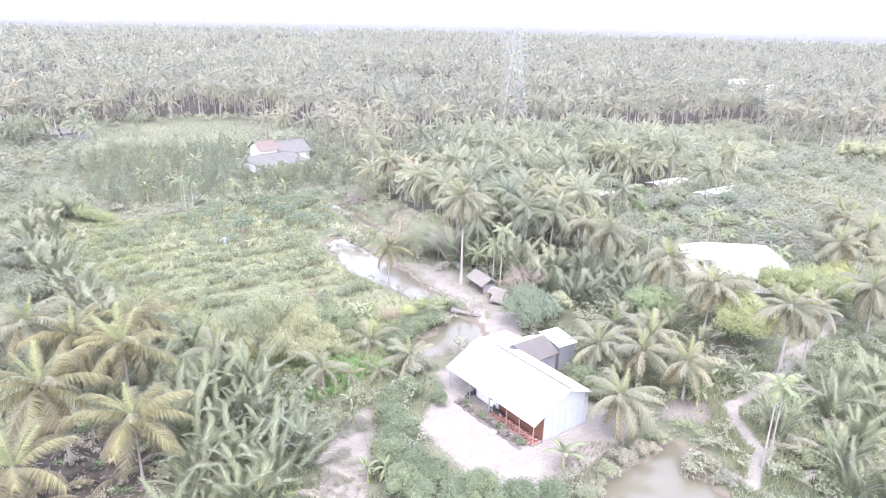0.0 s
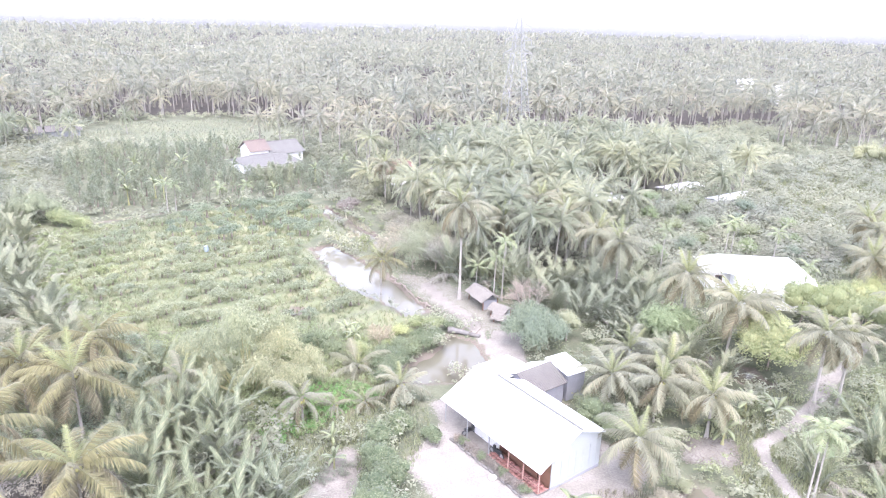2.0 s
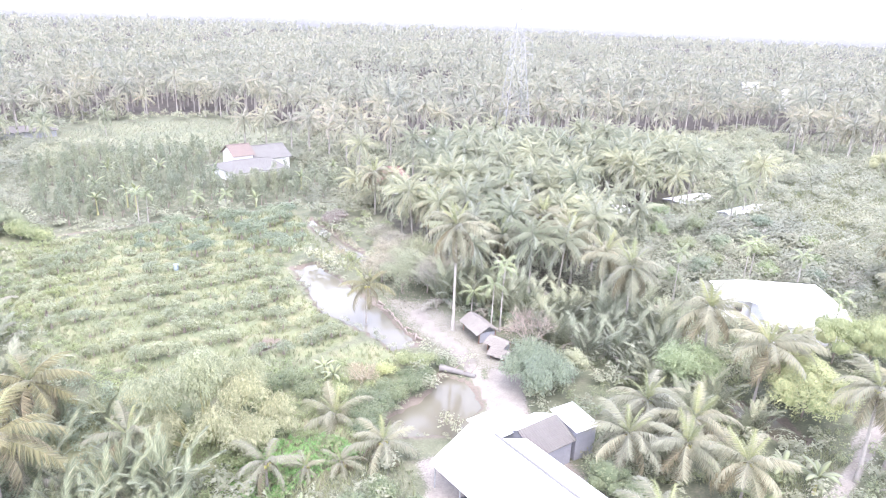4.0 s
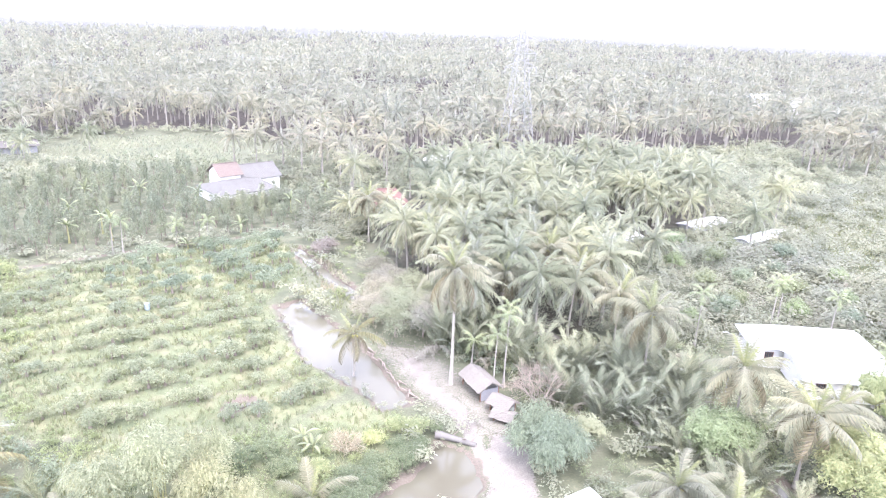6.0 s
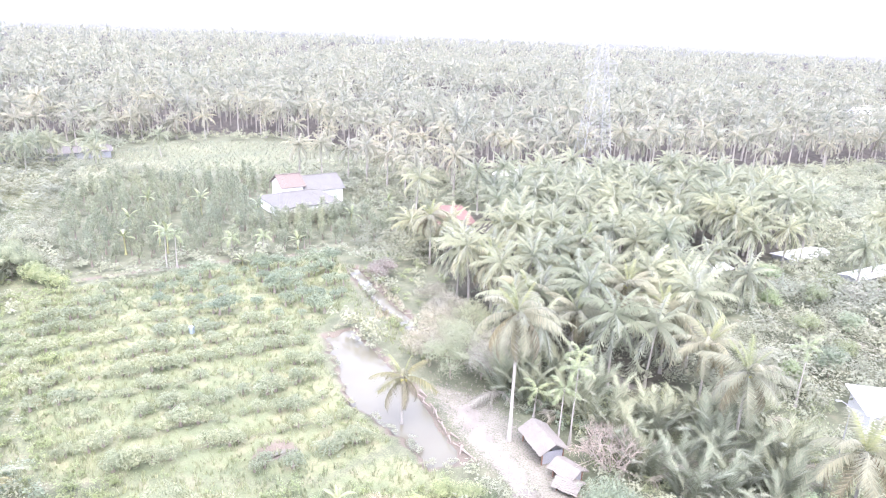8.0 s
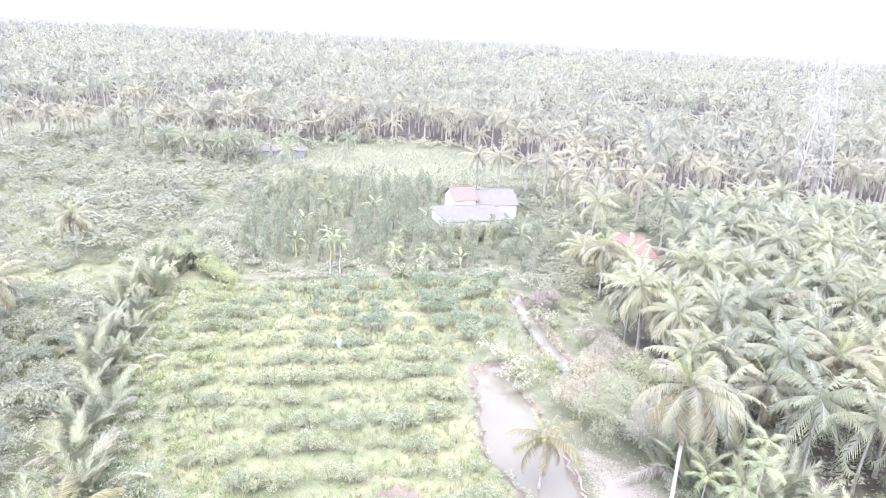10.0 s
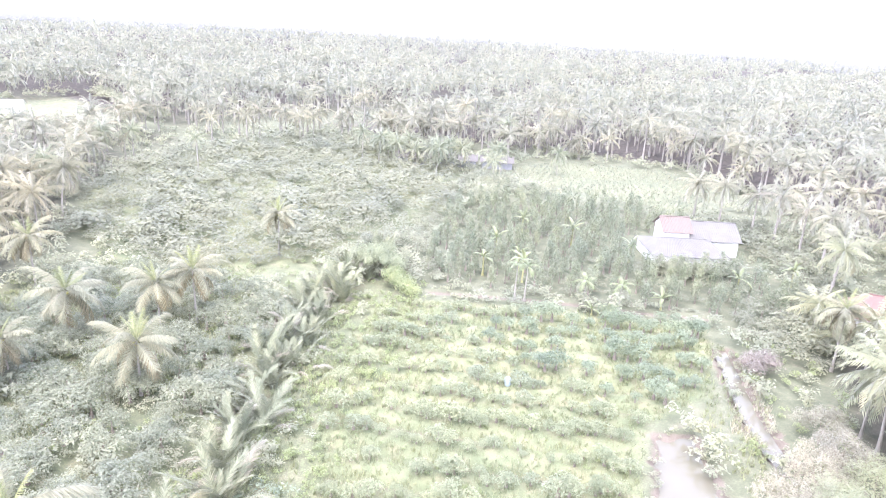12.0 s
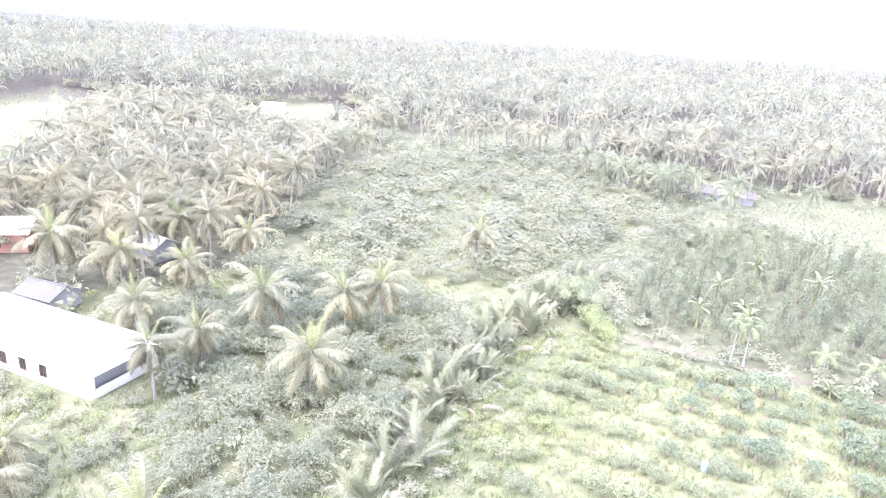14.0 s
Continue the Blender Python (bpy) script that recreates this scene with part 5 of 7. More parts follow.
bare_bush(9.9, 85.2, 5.4, "bare pinkish-brown leafless bush beside the hut", 9)
bare_bush(-7.9, 75.6, 2.7, "grey leafless bush in the grass by the field", 19, M_DRY)
for k, (x, y, s) in enumerate(((-5.8, 98.8, 1.45), (-2.4, 99.0, 1.4), (-8.8, 102.0, 1.3), (-5.0, 103.0, 1.6), (-1.4, 103.0, 1.4), (-8.2, 107.4, 1.35), (-4.4, 108.2, 1.5), (-7.6, 112.6, 1.3), (-10.4, 116.8, 1.1))):
    leafy_tree("dry_bush", x, y, "tall tangled grey-beige dry bush on the pond bank", "bush", "dry bushes on the pond bank", M_DRY_GREY if k % 3 else M_SHRUB, [tuple(s * v for v in q) for q in lobes_of(200 + k, 9, 1.7, 2.0, 1.25, 0.95)], 2700, 0.19, 200 + k, core=0, slim=0.2)
for k, (x, y, s) in enumerate(((13.4, 46.2, 0.8), (15.2, 47.8, 1.0), (17.2, 49.2, 1.0), (19.2, 51.2, 0.8), (22.6, 47.6, 0.8), (23.6, 45.4, 0.8), (11.4, 43.0, 0.9))):
    leafy_tree("bank_bush", x, y, "low grey-brown dry bush on the canal bank", "bush", "bushes on the canal bank", M_DRY_GREY if k % 3 else M_SHRUB, lobes_of(220 + k, 5, 0.9 * s, 0.75 * s, 0.8 * s), 800, 0.14, 220 + k, 0.4, 0.05, core=0.5, slim=0.2)
leafy_tree("dry_bush", -19.6, 127.0, "purplish-brown dry bush at the head of the creek", "bush", "", M_TWIG, [tuple(1.2 * v for v in q) for q in lobes_of(14, 6, 1.5, 1.3, 1.3)], 2400, 0.18, 14, core=0.4, slim=0.2)
leafy_tree("hedge_bush", -66.0, 113.6, "rounded bright yellow-green bush at the field's corner", "bush", "", M_YELLOW, [(0, 0, 1.5, 2.2, 1.8, 1.5), (2.2, -0.6, 1.2, 2.0, 1.6, 1.2), (4.0, -0.8, 0.9, 1.5, 1.3, 1.0)], 2200, 0.18, 12, 0.6)
leafy_tree("broadleaf_tree", -70.5, 114.8, "tall feathery grey-green tree at the field's corner", "tree", "", M_BAMBOO_GREEN, lobes_of(13, 9, 2.6, 3.4, 2.2), 3600, 0.2, 13, slim=0.3, weep=True)
for k, (x, y, s) in enumerate(((-5.6, 55.4, 1.2), (-5.3, 52.2, 1.3), (-5.0, 48.9, 1.2), (-2.8, 45.0, 1.4), (-1.0, 43.6, 1.2), (2.4, 42.4, 1.4), (0.6, 41.6, 1.2), (13.6, 59.8, 1.6), (15.2, 58.2, 1.3), (-1.0, 56.6, 0.7), (-4.2, 57.6, 1.1), (-3.8, 50.6, 1.1), (5.6, 41.5, 1.2), (8.6, 42.0, 1.1), (-4.8, 46.6, 1.4), (-3.4, 42.8, 1.3), (-1.8, 41.4, 1.2), (4.0, 41.0, 1.1))):
    leafy_tree("garden_shrub", x, y, "leafy dark green garden shrub beside the sandy yard", "shrub", "shrubs round the yard", M_GARDEN, lobes_of(30 + k, 6, 0.85 * s, 1.25 * s, 1.0 * s), 1100, 0.125, 30 + k, 0.6, 0.05)

for x, y, h, s in ((-12.9, 58.4, 2.8, 0.62), (-4.3, 62.6, 2.2, 0.7), (-24.5, 60.5, 3.2, 0.7), (-7.6, 61.4, 0.9, 0.45), (-10.4, 60.6, 0.8, 0.42)):
    coconut_palm(x, y, h, "young coconut palm in weeds beside the yard", "young palms", s, 0, fronds=16, grey=True)
for k, (x, y, s) in enumerate(((-1.5, 76.6, 0.8), (-1.7, 75.0, 1.0), (-2.8, 73.5, 1.1), (-3.9, 71.9, 1.1), (-5.2, 70.3, 1.2), (-5.9, 68.4, 1.2), (-6.2, 66.4, 1.2), (-3.4, 75.8, 0.9), (-5.2, 73.2, 1.0), (-6.8, 71.4, 1.0), (-7.6, 69.2, 1.1), (-14.6, 74.0, 1.1), (-16.2, 72.6, 1.2), (-12.6, 71.6, 1.0), (-0.2, 79.2, 0.7))):
    leafy_tree("bank_shrub", x, y, "dense dark green shrub on the pond's bank", "shrub", "shrubs on the pond bank", M_GARDEN, lobes_of(260 + k, 7, 0.85 * s, 0.95 * s, 0.95 * s), 900, 0.115, 260 + k, 0.5, 0.05, core=0.4, slim=0.35)
for k, (x, y, s) in enumerate(((-1.8, 78.6, 1.1), (-3.6, 78.8, 1.0), (-5.6, 76.6, 0.9), (-9.6, 72.0, 0.9))):
    leafy_tree("bank_shrub", x, y, "light yellow-green leafy shrub between pond and field", "shrub", "shrubs on the pond bank", M_YELLOW, lobes_of(280 + k, 7, 0.8 * s, 1.0 * s, 0.95 * s), 900, 0.12, 280 + k, 0.5, 0.05, core=0.4, slim=0.4)
coconut_palm(-9.4, 68.4, 0.8, "young coconut palm in weeds beside the yard", "young palms", 0.8, 0, fronds=22, grey=True)
for k, (x, y, s) in enumerate(((31.0, 104.0, 1.0), (36.5, 107.5, 1.2), (40.0, 112.0, 0.9), (46.0, 108.0, 1.1), (52.0, 106.0, 1.0), (49.0, 115.0, 1.2), (55.5, 113.0, 0.9), (43.0, 119.0, 1.1), (37.0, 117.0, 1.2), (58.0, 121.0, 1.1), (50.0, 124.0, 1.0), (42.0, 128.0, 1.2), (35.5, 126.0, 1.1), (55.0, 132.0, 1.2), (46.5, 135.0, 1.1), (38.0, 136.0, 1.2))):
    leafy_tree("broadleaf_tree", x, y, "small leafy green tree among the shrubs", "tree", "trees behind the hall", (M_GREEN_TREE, M_ROUND, M_UNDER)[k % 3], lobes_of(300 + k, 7, 1.1 * s, 2.3 * s, 1.25 * s, 0.95), 900, 0.15, 300 + k, 1.2, 0.08, core=0.4, slim=0.4)
# spreading fruit trees west of the field
WIDE = [mesh_np("crown", *leaf_cloud(620, lobes_of(170 + k, 7, 1.25, 1.4, 1.0, 0.8), 0.14, 170 + k, 0, slim=0.45), M_CITRUS) for k in range(4)]
WIDE_TRUNK = mesh_np("trunk", *trunk_np(1.3, 0.1, 0.06, 0.05, 6, 2, 8), M_BARK)
gx, gy = spread([(-84, 62), (-66, 64), (-50, 56), (-44, 66), (-54, 79), (-66, 95), (-84, 98), (-96, 84), (-92, 70)], 3.3, 19, 0.42)
keep = ~in_any(gx, gy, [[(-67.5, 56.0), (-75.0, 64.5), (-96.0, 48.0), (-88.0, 38.0)]], 1.5)
for k, (x, y) in enumerate(zip(gx[keep], gy[keep])):
    t = thing("citrus_tree", x, y, 0, "spreading grey-green citrus tree in rough grass", "tree", "citrus trees", RNG.uniform(0, 6.28), RNG.uniform(0.85, 1.5))
    part_mesh("crown", WIDE[k % 4], t)
    part_mesh("trunk", WIDE_TRUNK, t)

# field shrubs in rows
SHRUBS = [mesh_np("foliage", *leaf_cloud(300, lobes_of(50 + k, 7, 0.62, 0.72, 0.6), 0.12, 50 + k, 0, slim=0.4), M_FIELD) for k in range(6)]
SHRUBS_DARK = [mesh_np("foliage", *leaf_cloud(320, lobes_of(60 + k, 7, 0.5, 1.0, 0.62), 0.12, 60 + k, 0, slim=0.4), M_FIELD_BLUE) for k in range(6)]
STEM = mesh_np("stem", *trunk_np(0.7, 0.05, 0.03, 0.03, 5, 1, 3), M_BARK)
rows = []
for r in range(12, 36):
    for c in np.arange(-70, 150, 1.35):
        p = ROW_DIR * (c + RNG.uniform(-0.6, 0.6)) + ROW_PERP * (r * ROW_STEP + RNG.uniform(-0.8, 0.8))
        rows.append(p)
rows = np.array(rows)
keep = (inside_by(rows[:, 0], rows[:, 1], FIELD) > 0.8) & ~in_any(rows[:, 0], rows[:, 1], PONDS, 2.0) & (RNG.uniform(size=len(rows)) < 0.86)
rows = rows[keep]
rows = rows[np.argsort(np.hypot(rows[:, 0], rows[:, 1] - 50))]
for k, (x, y) in enumerate(rows[:300]):
    s = RNG.uniform(0.6, 1.15) * (1.15 + 0.35 * math.sin(0.41 * x + 1.7 * math.sin(0.23 * y)) * math.cos(0.37 * y)) * (1.35 if y > 108 and x > -48 else 1.0)
    sh = thing("fruit_shrub", x, y, 0.15, "young grey-green fruit shrub planted in a row", "shrub", "shrubs in the field", RNG.uniform(0, 6.28), s)
    part_mesh("foliage", (SHRUBS_DARK if y > 108 and x > -48 else SHRUBS)[k % 6], sh)
    part_mesh("stem", STEM, sh)
if len(rows) > 300:
    rest = rows[300:]
    m = len(rest)
    joined("fruit_shrubs", [leaf_cloud(70, lobes_of(50 + k, 4, 0.6, 0.7, 0.6), 0.17, 50 + k, 0) for k in range(4)], np.c_[rest, np.full(m, 0.15), RNG.uniform(0.9, 1.4, m), RNG.uniform(0, 6, m), RNG.integers(0, 4, m), np.ones(m)], M_SHRUB_FAR, "young fruit shrubs planted in rows", "shrubs")

# orchard behind the field: slim upright fruit trees
ORCH = []
for k in range(6):
    tall = 3.4 + 0.35 * k
    ORCH.append(mesh_np("crown", *leaf_cloud(290, [(0, 0, tall * 0.62, 0.72, 0.72, tall * 0.38), (0.25, 0.15, tall * 0.42, 0.68, 0.62, tall * 0.25), (-0.15, -0.1, tall * 0.85, 0.46, 0.46, tall * 0.2), (-0.15, 0.2, tall * 0.28, 0.6, 0.62, tall * 0.2)], 0.165, 80 + k, 0, slim=0.5), M_TREE))
ORCH_TRUNK = mesh_np("trunk", *trunk_np(2.2, 0.08, 0.05, 0.05, 6, 2, 5), M_BARK)
gx, gy = spread(ORCHARD, 2.8, 8, 0.42)
keep = ~in_any(gx, gy, [[(-46.0, 150.9), (-35.8, 160.2), (-36.0, 172.0), (-44.0, 176.0), (-54.0, 166.0), (-53.2, 158.7)]], 0.9) & ~on_path(gx, gy, 1.0)
order = np.argsort(np.hypot(gx, gy - 50))
order = order[keep[order]]
for k, i in enumerate(order[:290]):
    t = thing("fruit_tree", gx[i], gy[i], 0, "slim upright dark green fruit tree in the orchard", "tree", "orchard trees", RNG.uniform(0, 6.28), RNG.uniform(0.72, 1.15) * (0.85 if -2.0 < 0.676 * (gx[i] + 46.0) - 0.737 * (gy[i] - 150.9) < 6.0 and 0.737 * (gx[i] + 46.0) + 0.676 * (gy[i] - 150.9) > -1.0 else 1.0))
    part_mesh("crown", ORCH[k % 6], t)
    part_mesh("trunk", ORCH_TRUNK, t)

# low scrub and undergrowth: uncounted
def low_bush(seed, n, leaf, lobes=5, mound=False):
    """An open bush: leaves strewn loosely through several uneven lobes, facing mostly up."""
    rng = np.random.default_rng(seed)
    c = np.c_[rng.normal(0, 0.62, (lobes, 2)), rng.uniform(0.35, 1.15, lobes)]
    r = rng.uniform(0.4, 0.75, lobes)
    k = rng.choice(lobes, n, p=r ** 2 / (r ** 2).sum())
    d = rng.normal(size=(n, 3))
    d /= np.linalg.norm(d, axis=1)[:, None]
    d[:, 2] = np.where(d[:, 2] < 0, -0.6 * d[:, 2], d[:, 2])
    p = c[k] + d * (r[k] * rng.uniform(0.25, 1.12, n))[:, None]
    p[:, 2] = np.maximum(p[:, 2], 0.05) * rng.uniform(0.75, 1.05, n)
    if mound:
        p = c[k] + d * (r[k] * rng.uniform(0.6, 1.15, n) * 1.2)[:, None]
        p[:, 2] = np.maximum(p[:, 2], 0.03)
    nor = 0.6 * d + rng.normal(0, 0.2 if mound else 0.4, (n, 3)) + (0, 0, 1.1 if mound else 0.9)
    nor /= np.linalg.norm(nor, axis=1)[:, None]
    a = np.cross(nor, rng.normal(size=(n, 3)))
    a /= np.linalg.norm(a, axis=1)[:, None] + 1e-9
    q = np.cross(nor, a)
    ln = (leaf * rng.uniform(0.6, 1.3, n))[:, None]
    v = np.concatenate([p - a * ln * 0.8 - q * ln * 0.6, p - a * ln * 0.8 + q * ln * 0.6, p + a * ln * 1.2 - nor * ln * 0.3])
    i = np.arange(n)
    return v, np.c_[i, i + n, i + 2 * n]


LOW = [low_bush(120 + k, 130, 0.14) for k in range(6)]
SMALL_LEAF = [low_bush(140 + k, 170, 0.135, 4, True) for k in range(6)]
FINE_MOUND = [low_bush(150 + k, 205, 0.12, 5, True) for k in range(6)]
FINE = [low_bush(130 + k, 200, 0.115, 6) for k in range(6)]


def undergrowth(name, poly, step, seed, size, label, avoid, mat=M_SHRUB_FAR, chance=1.0, variants=LOW):
    gx, gy = spread(poly, step, seed)
    rng = np.random.default_rng(seed)
    keep = ~in_any(gx, gy, PONDS, 0.4) & ~in_any(gx, gy, PENS, 0.3) & ~on_path(gx, gy, 0.6) & ~in_any(gx, gy, avoid, 0.6) & (rng.uniform(size=len(gx)) < chance)
    n = int(keep.sum())
    joined(name, variants, np.c_[gx[keep], gy[keep], np.zeros(n), rng.uniform(*size, n), rng.uniform(0, 6.28, n), rng.integers(0, len(variants), n), rng.uniform(0.8, 1.3, n)], mat, label, "undergrowth")


HOUSE_WEST = [(-88.4, 39.6), (-69.0, 55.2), (-74.4, 62.6), (-94.2, 47.2)]
SITES = [[(37.4, 87.6), (48.4, 86.8), (49.8, 93.8), (50.0, 101.0), (33.5, 102.0), (33.0, 95.0), (37.6, 94.6)], HOUSE_WEST, [(-46.0, 150.5), (-35.4, 160.2), (-36.0, 172.0), (-44.0, 176.0), (-54.0, 166.0), (-53.6, 158.7)], [(-16.5, 147), (-6, 150), (-8, 160), (-18, 156)]]
undergrowth("scrub", SCRUB, 2.85, 21, (0.8, 1.9), "dense grey-green scrub of low fruit trees", SITES, mat=M_SCRUB, variants=SMALL_LEAF)
undergrowth("scrub", SCRUB, 6.0, 58, (1.9, 3.0), "taller grey-green fruit trees standing out of the scrub", SITES, mat=M_SCRUB, chance=0.75, variants=SMALL_LEAF)
undergrowth("scrub", RIGHT_FIELD, 3.1, 22, (0.9, 2.2), "scattered shrubs in open yellow-green grass", SITES, mat=M_THICKET, chance=0.85, variants=FINE_MOUND)
undergrowth("thicket", [(20, 101), (34, 99), (51, 97), (62, 100), (66, 120), (60, 140), (46, 142), (34, 124)], 2.5, 57, (0.9, 2.1), "tangled grey-green shrubs behind the hall", SITES, mat=M_THICKET, chance=0.85, variants=FINE_MOUND)
undergrowth("thicket", [(34, 103), (51, 101), (62, 104), (64, 120), (56, 136), (42, 124)], 4.6, 87, (1.0, 1.8), "dry beige bushes behind the hall", SITES, mat=M_DRY_GREY, chance=0.5, variants=FINE_MOUND)
undergrowth("thicket", [(-2.6, 99.6), (0.6, 96.0), (3.6, 92.0), (8.0, 89.6), (12.0, 86.0), (15.0, 94.0), (10.0, 103.0), (0.0, 108.0)], 1.8, 88, (0.6, 1.2), "dark green undergrowth behind the huts", [], mat=M_ROUND, chance=0.85, variants=FINE)
undergrowth("thicket", [(-30.0, 139.5), (-20.0, 131.0), (-10.0, 134.0), (-17.0, 146.0), (-20.0, 160.0), (-30.0, 186.0), (-50.0, 192.0), (-47.0, 184.0), (-30.0, 168.0), (-26.0, 158.0), (-22.0, 149.0)], 2.2, 63, (0.9, 1.8), "dense green shrubs beside the farmstead", [], mat=M_SCRUB, chance=0.92, variants=SMALL_LEAF)
undergrowth("thicket", [(-44.6, 149.6), (-34.6, 158.8), (-33.0, 157.4), (-43.0, 147.8)], 0.95, 98, (1.2, 1.8), "dense green hedge before the farmstead", [], mat=M_SCRUB, variants=FINE_MOUND)
undergrowth("thicket", [(-81, 112), (-64, 117), (-76, 134), (-89, 153), (-86, 184), (-111, 184), (-90, 150)], 2.3, 99, (0.6, 1.5), "grey-green bushes between scrub and orchard", SITES, mat=M_THICKET, chance=0.85, variants=FINE_MOUND)
undergrowth("thicket", ORCHARD, 2.9, 56, (0.4, 0.9), "dense green shrubs between the orchard trees", SITES, chance=0.85, mat=M_SCRUB, variants=SMALL_LEAF)
undergrowth("thicket", [(-100, 60), (-60, 45), (-35, 66), (-55, 84), (-72, 104), (-90, 94), (-104, 84)], 3.0, 23, (0.5, 1.1), "mixed green bushes between the palms", SITES, chance=0.6, variants=FINE, mat=M_THICKET)
undergrowth("thicket", [(15, 50), (24, 52), (30, 60), (58, 70), (66, 104), (46, 104), (28, 100), (6, 98), (9, 82), (14, 70), (14, 57)], 2.2, 24, (0.5, 1.3), "mixed green bushes under the palms", SITES + [YARD, *BARE], chance=0.85, variants=FINE, mat=M_UNDER)
undergrowth("thicket", [(-55, 64), (-36, 40), (-36, 30), (-6, 36), (-5, 62), (-8, 80), (-30, 76), (-42, 76)], 2.4, 25, (0.4, 1.1), "low weeds and bushes beside the field", SITES + [YARD, BARE[0], SHADED_LITTER, FIELD], chance=0.55, variants=FINE, mat=M_WEED)
undergrowth("thicket", [(26, 40), (50, 40), (60, 70), (50, 78), (33, 62), (30, 50)], 1.8, 26, (0.5, 1.2), "tangled bushes beside the footpath", SITES, chance=0.9, variants=FINE, mat=M_UNDER)
undergrowth("thicket", [(20, 124), (33, 124), (37, 142), (24, 135)], 1.9, 35, (0.7, 1.3), "dense shaded shrubs beside the water strip", SITES)
undergrowth("weeds", SHADED_LITTER, 1.9, 38, (0.25, 0.6), "patchy weeds on the bare ground", [], mat=M_CREEPER, chance=0.35, variants=FINE)
undergrowth("weeds", SHADED_LITTER, 2.2, 62, (0.4, 1.0), "grey-brown dry weeds on the bare ground", [], mat=M_DRY, chance=0.5, variants=FINE)
undergrowth("thicket", [(40.5, 143.5), (54.5, 152.0), (52.6, 153.2), (50.6, 139.2), (63.8, 147.0), (63.0, 148.2), (50.4, 141.0), (52.2, 151.8), (42.6, 146.8)], 1.4, 37, (0.8, 1.2), "dense hedge shrubs before the animal sheds", SITES)
undergrowth("thicket", [(-1.0, 105.0), (8.0, 99.0), (19.0, 101.0), (26.0, 120.0), (12.0, 124.0), (-4.0, 114.0)], 2.7, 89, (0.9, 1.7), "leafy growth under the front of the grove", SITES, mat=M_THICKET, chance=0.8, variants=FINE_MOUND)
undergrowth("thicket", GROVE, 5.2, 27, (0.6, 1.3), "shaded undergrowth below the coconut grove", SITES, chance=0.7)
undergrowth("thicket", [(34, 140), (50, 146), (60, 140), (76, 172), (104, 200), (104, 250), (60, 226), (12, 204), (-10, 190), (-30, 205), (-48, 190), (-30, 165), (-12, 168), (10, 186), (60, 188), (56, 166), (44, 150), (28, 128)], 3.7, 28, (1.2, 2.3), "grey-green shrubs between grove and forest", SITES, chance=0.9)
undergrowth("thicket", [(-88, 150), (-80, 184), (-112, 184), (-142, 206), (-178, 188), (-170, 176), (-142, 205), (-112, 182)], 3.0, 29, (1.0, 2.0), "grey-green shrubs beside the meadow", SITES, chance=0.9)
ZONES = [FIELD, GREEN_BANK, YARD, SHADED_LITTER, MEADOW, SCRUB, ORCHARD, RIGHT_FIELD, GROVE, CLEARING, *BARE]
OPEN = [(-200, 30), (130, 30), (150, 240), (104, 258), (62, 231), (12, 208), (-8, 197), (-33, 211), (-78, 239), (-100, 233), (-140, 214), (-178, 192), (-206, 150)]
NEAR = [(-66, 30), (66, 30), (66, 100), (-66, 100)]
undergrowth("thicket", OPEN, 4.9, 33, (1.0, 2.2), "mixed bushes and weeds covering open ground", SITES + ZONES + [NEAR], chance=0.9)
undergrowth("thicket", NEAR, 3.4, 34, (0.6, 1.7), "leafy bushes and weeds covering open ground", SITES + ZONES, chance=0.8, variants=FINE)
undergrowth("thicket", [(-274, 101), (-291, 163), (-218, 151), (-216, 157), (-298, 172), (-284, 98)], 3.4, 59, (1.8, 3.2), "dense shrubs round the far clearing", [CLEARING], chance=0.9)
undergrowth("thicket", [(-206, 104), (-214, 104), (-216, 150), (-206, 150)], 3.4, 60, (1.8, 3.0), "dense shrubs round the far clearing", [], chance=0.9)
undergrowth("thicket", [(-262, 68), (-300, 82), (-332, 54), (-344, 58), (-304, 96), (-264, 84)], 4.0, 61, (1.8, 3.2), "dense shrubs behind the western road", [], chance=0.9)
rim = [(float(x), float(forest_edge(x)) - 5) for x in range(-176, 121, 12)]
undergrowth("thicket", rim + [(x, y + 11) for x, y in rim[::-1]], 3.4, 36, (0.6, 1.4), "shaded shrubs along the forest's edge", SITES, chance=0.6)
for k, poly in enumerate(PONDS[:4]):
    c = Vector((sum(p[0] for p in poly) / len(poly), sum(p[1] for p in poly) / len(poly)))
    ring = []
    for (xa, ya), (xb, yb) in zip(poly, poly[1:] + poly[:1]):
        for u in np.arange(0, 1, 1.0 / max(1, math.hypot(xb - xa, yb - ya) / 0.8)):
            q = Vector((xa + (xb - xa) * u, ya + (yb - ya) * u))
            q += (q - c).normalized() * RNG.uniform(0.3, 1.3)
            ring.append((q.x, q.y, 0.0, RNG.uniform(0.2, 0.6), RNG.uniform(0, 6.28), RNG.integers(0, 5), RNG.uniform(0.7, 1.2)))
    ring = np.array(ring)
    ring = ring[(RNG.uniform(size=len(ring)) < 0.75) & ~in_any(ring[:, 0], ring[:, 1], [YARD, BARE[3]], 1.6)]
    joined("bank_weeds", LOW, ring, M_SHRUB_FAR, "grey-green weeds along the muddy bank", "weeds")
hedge = []
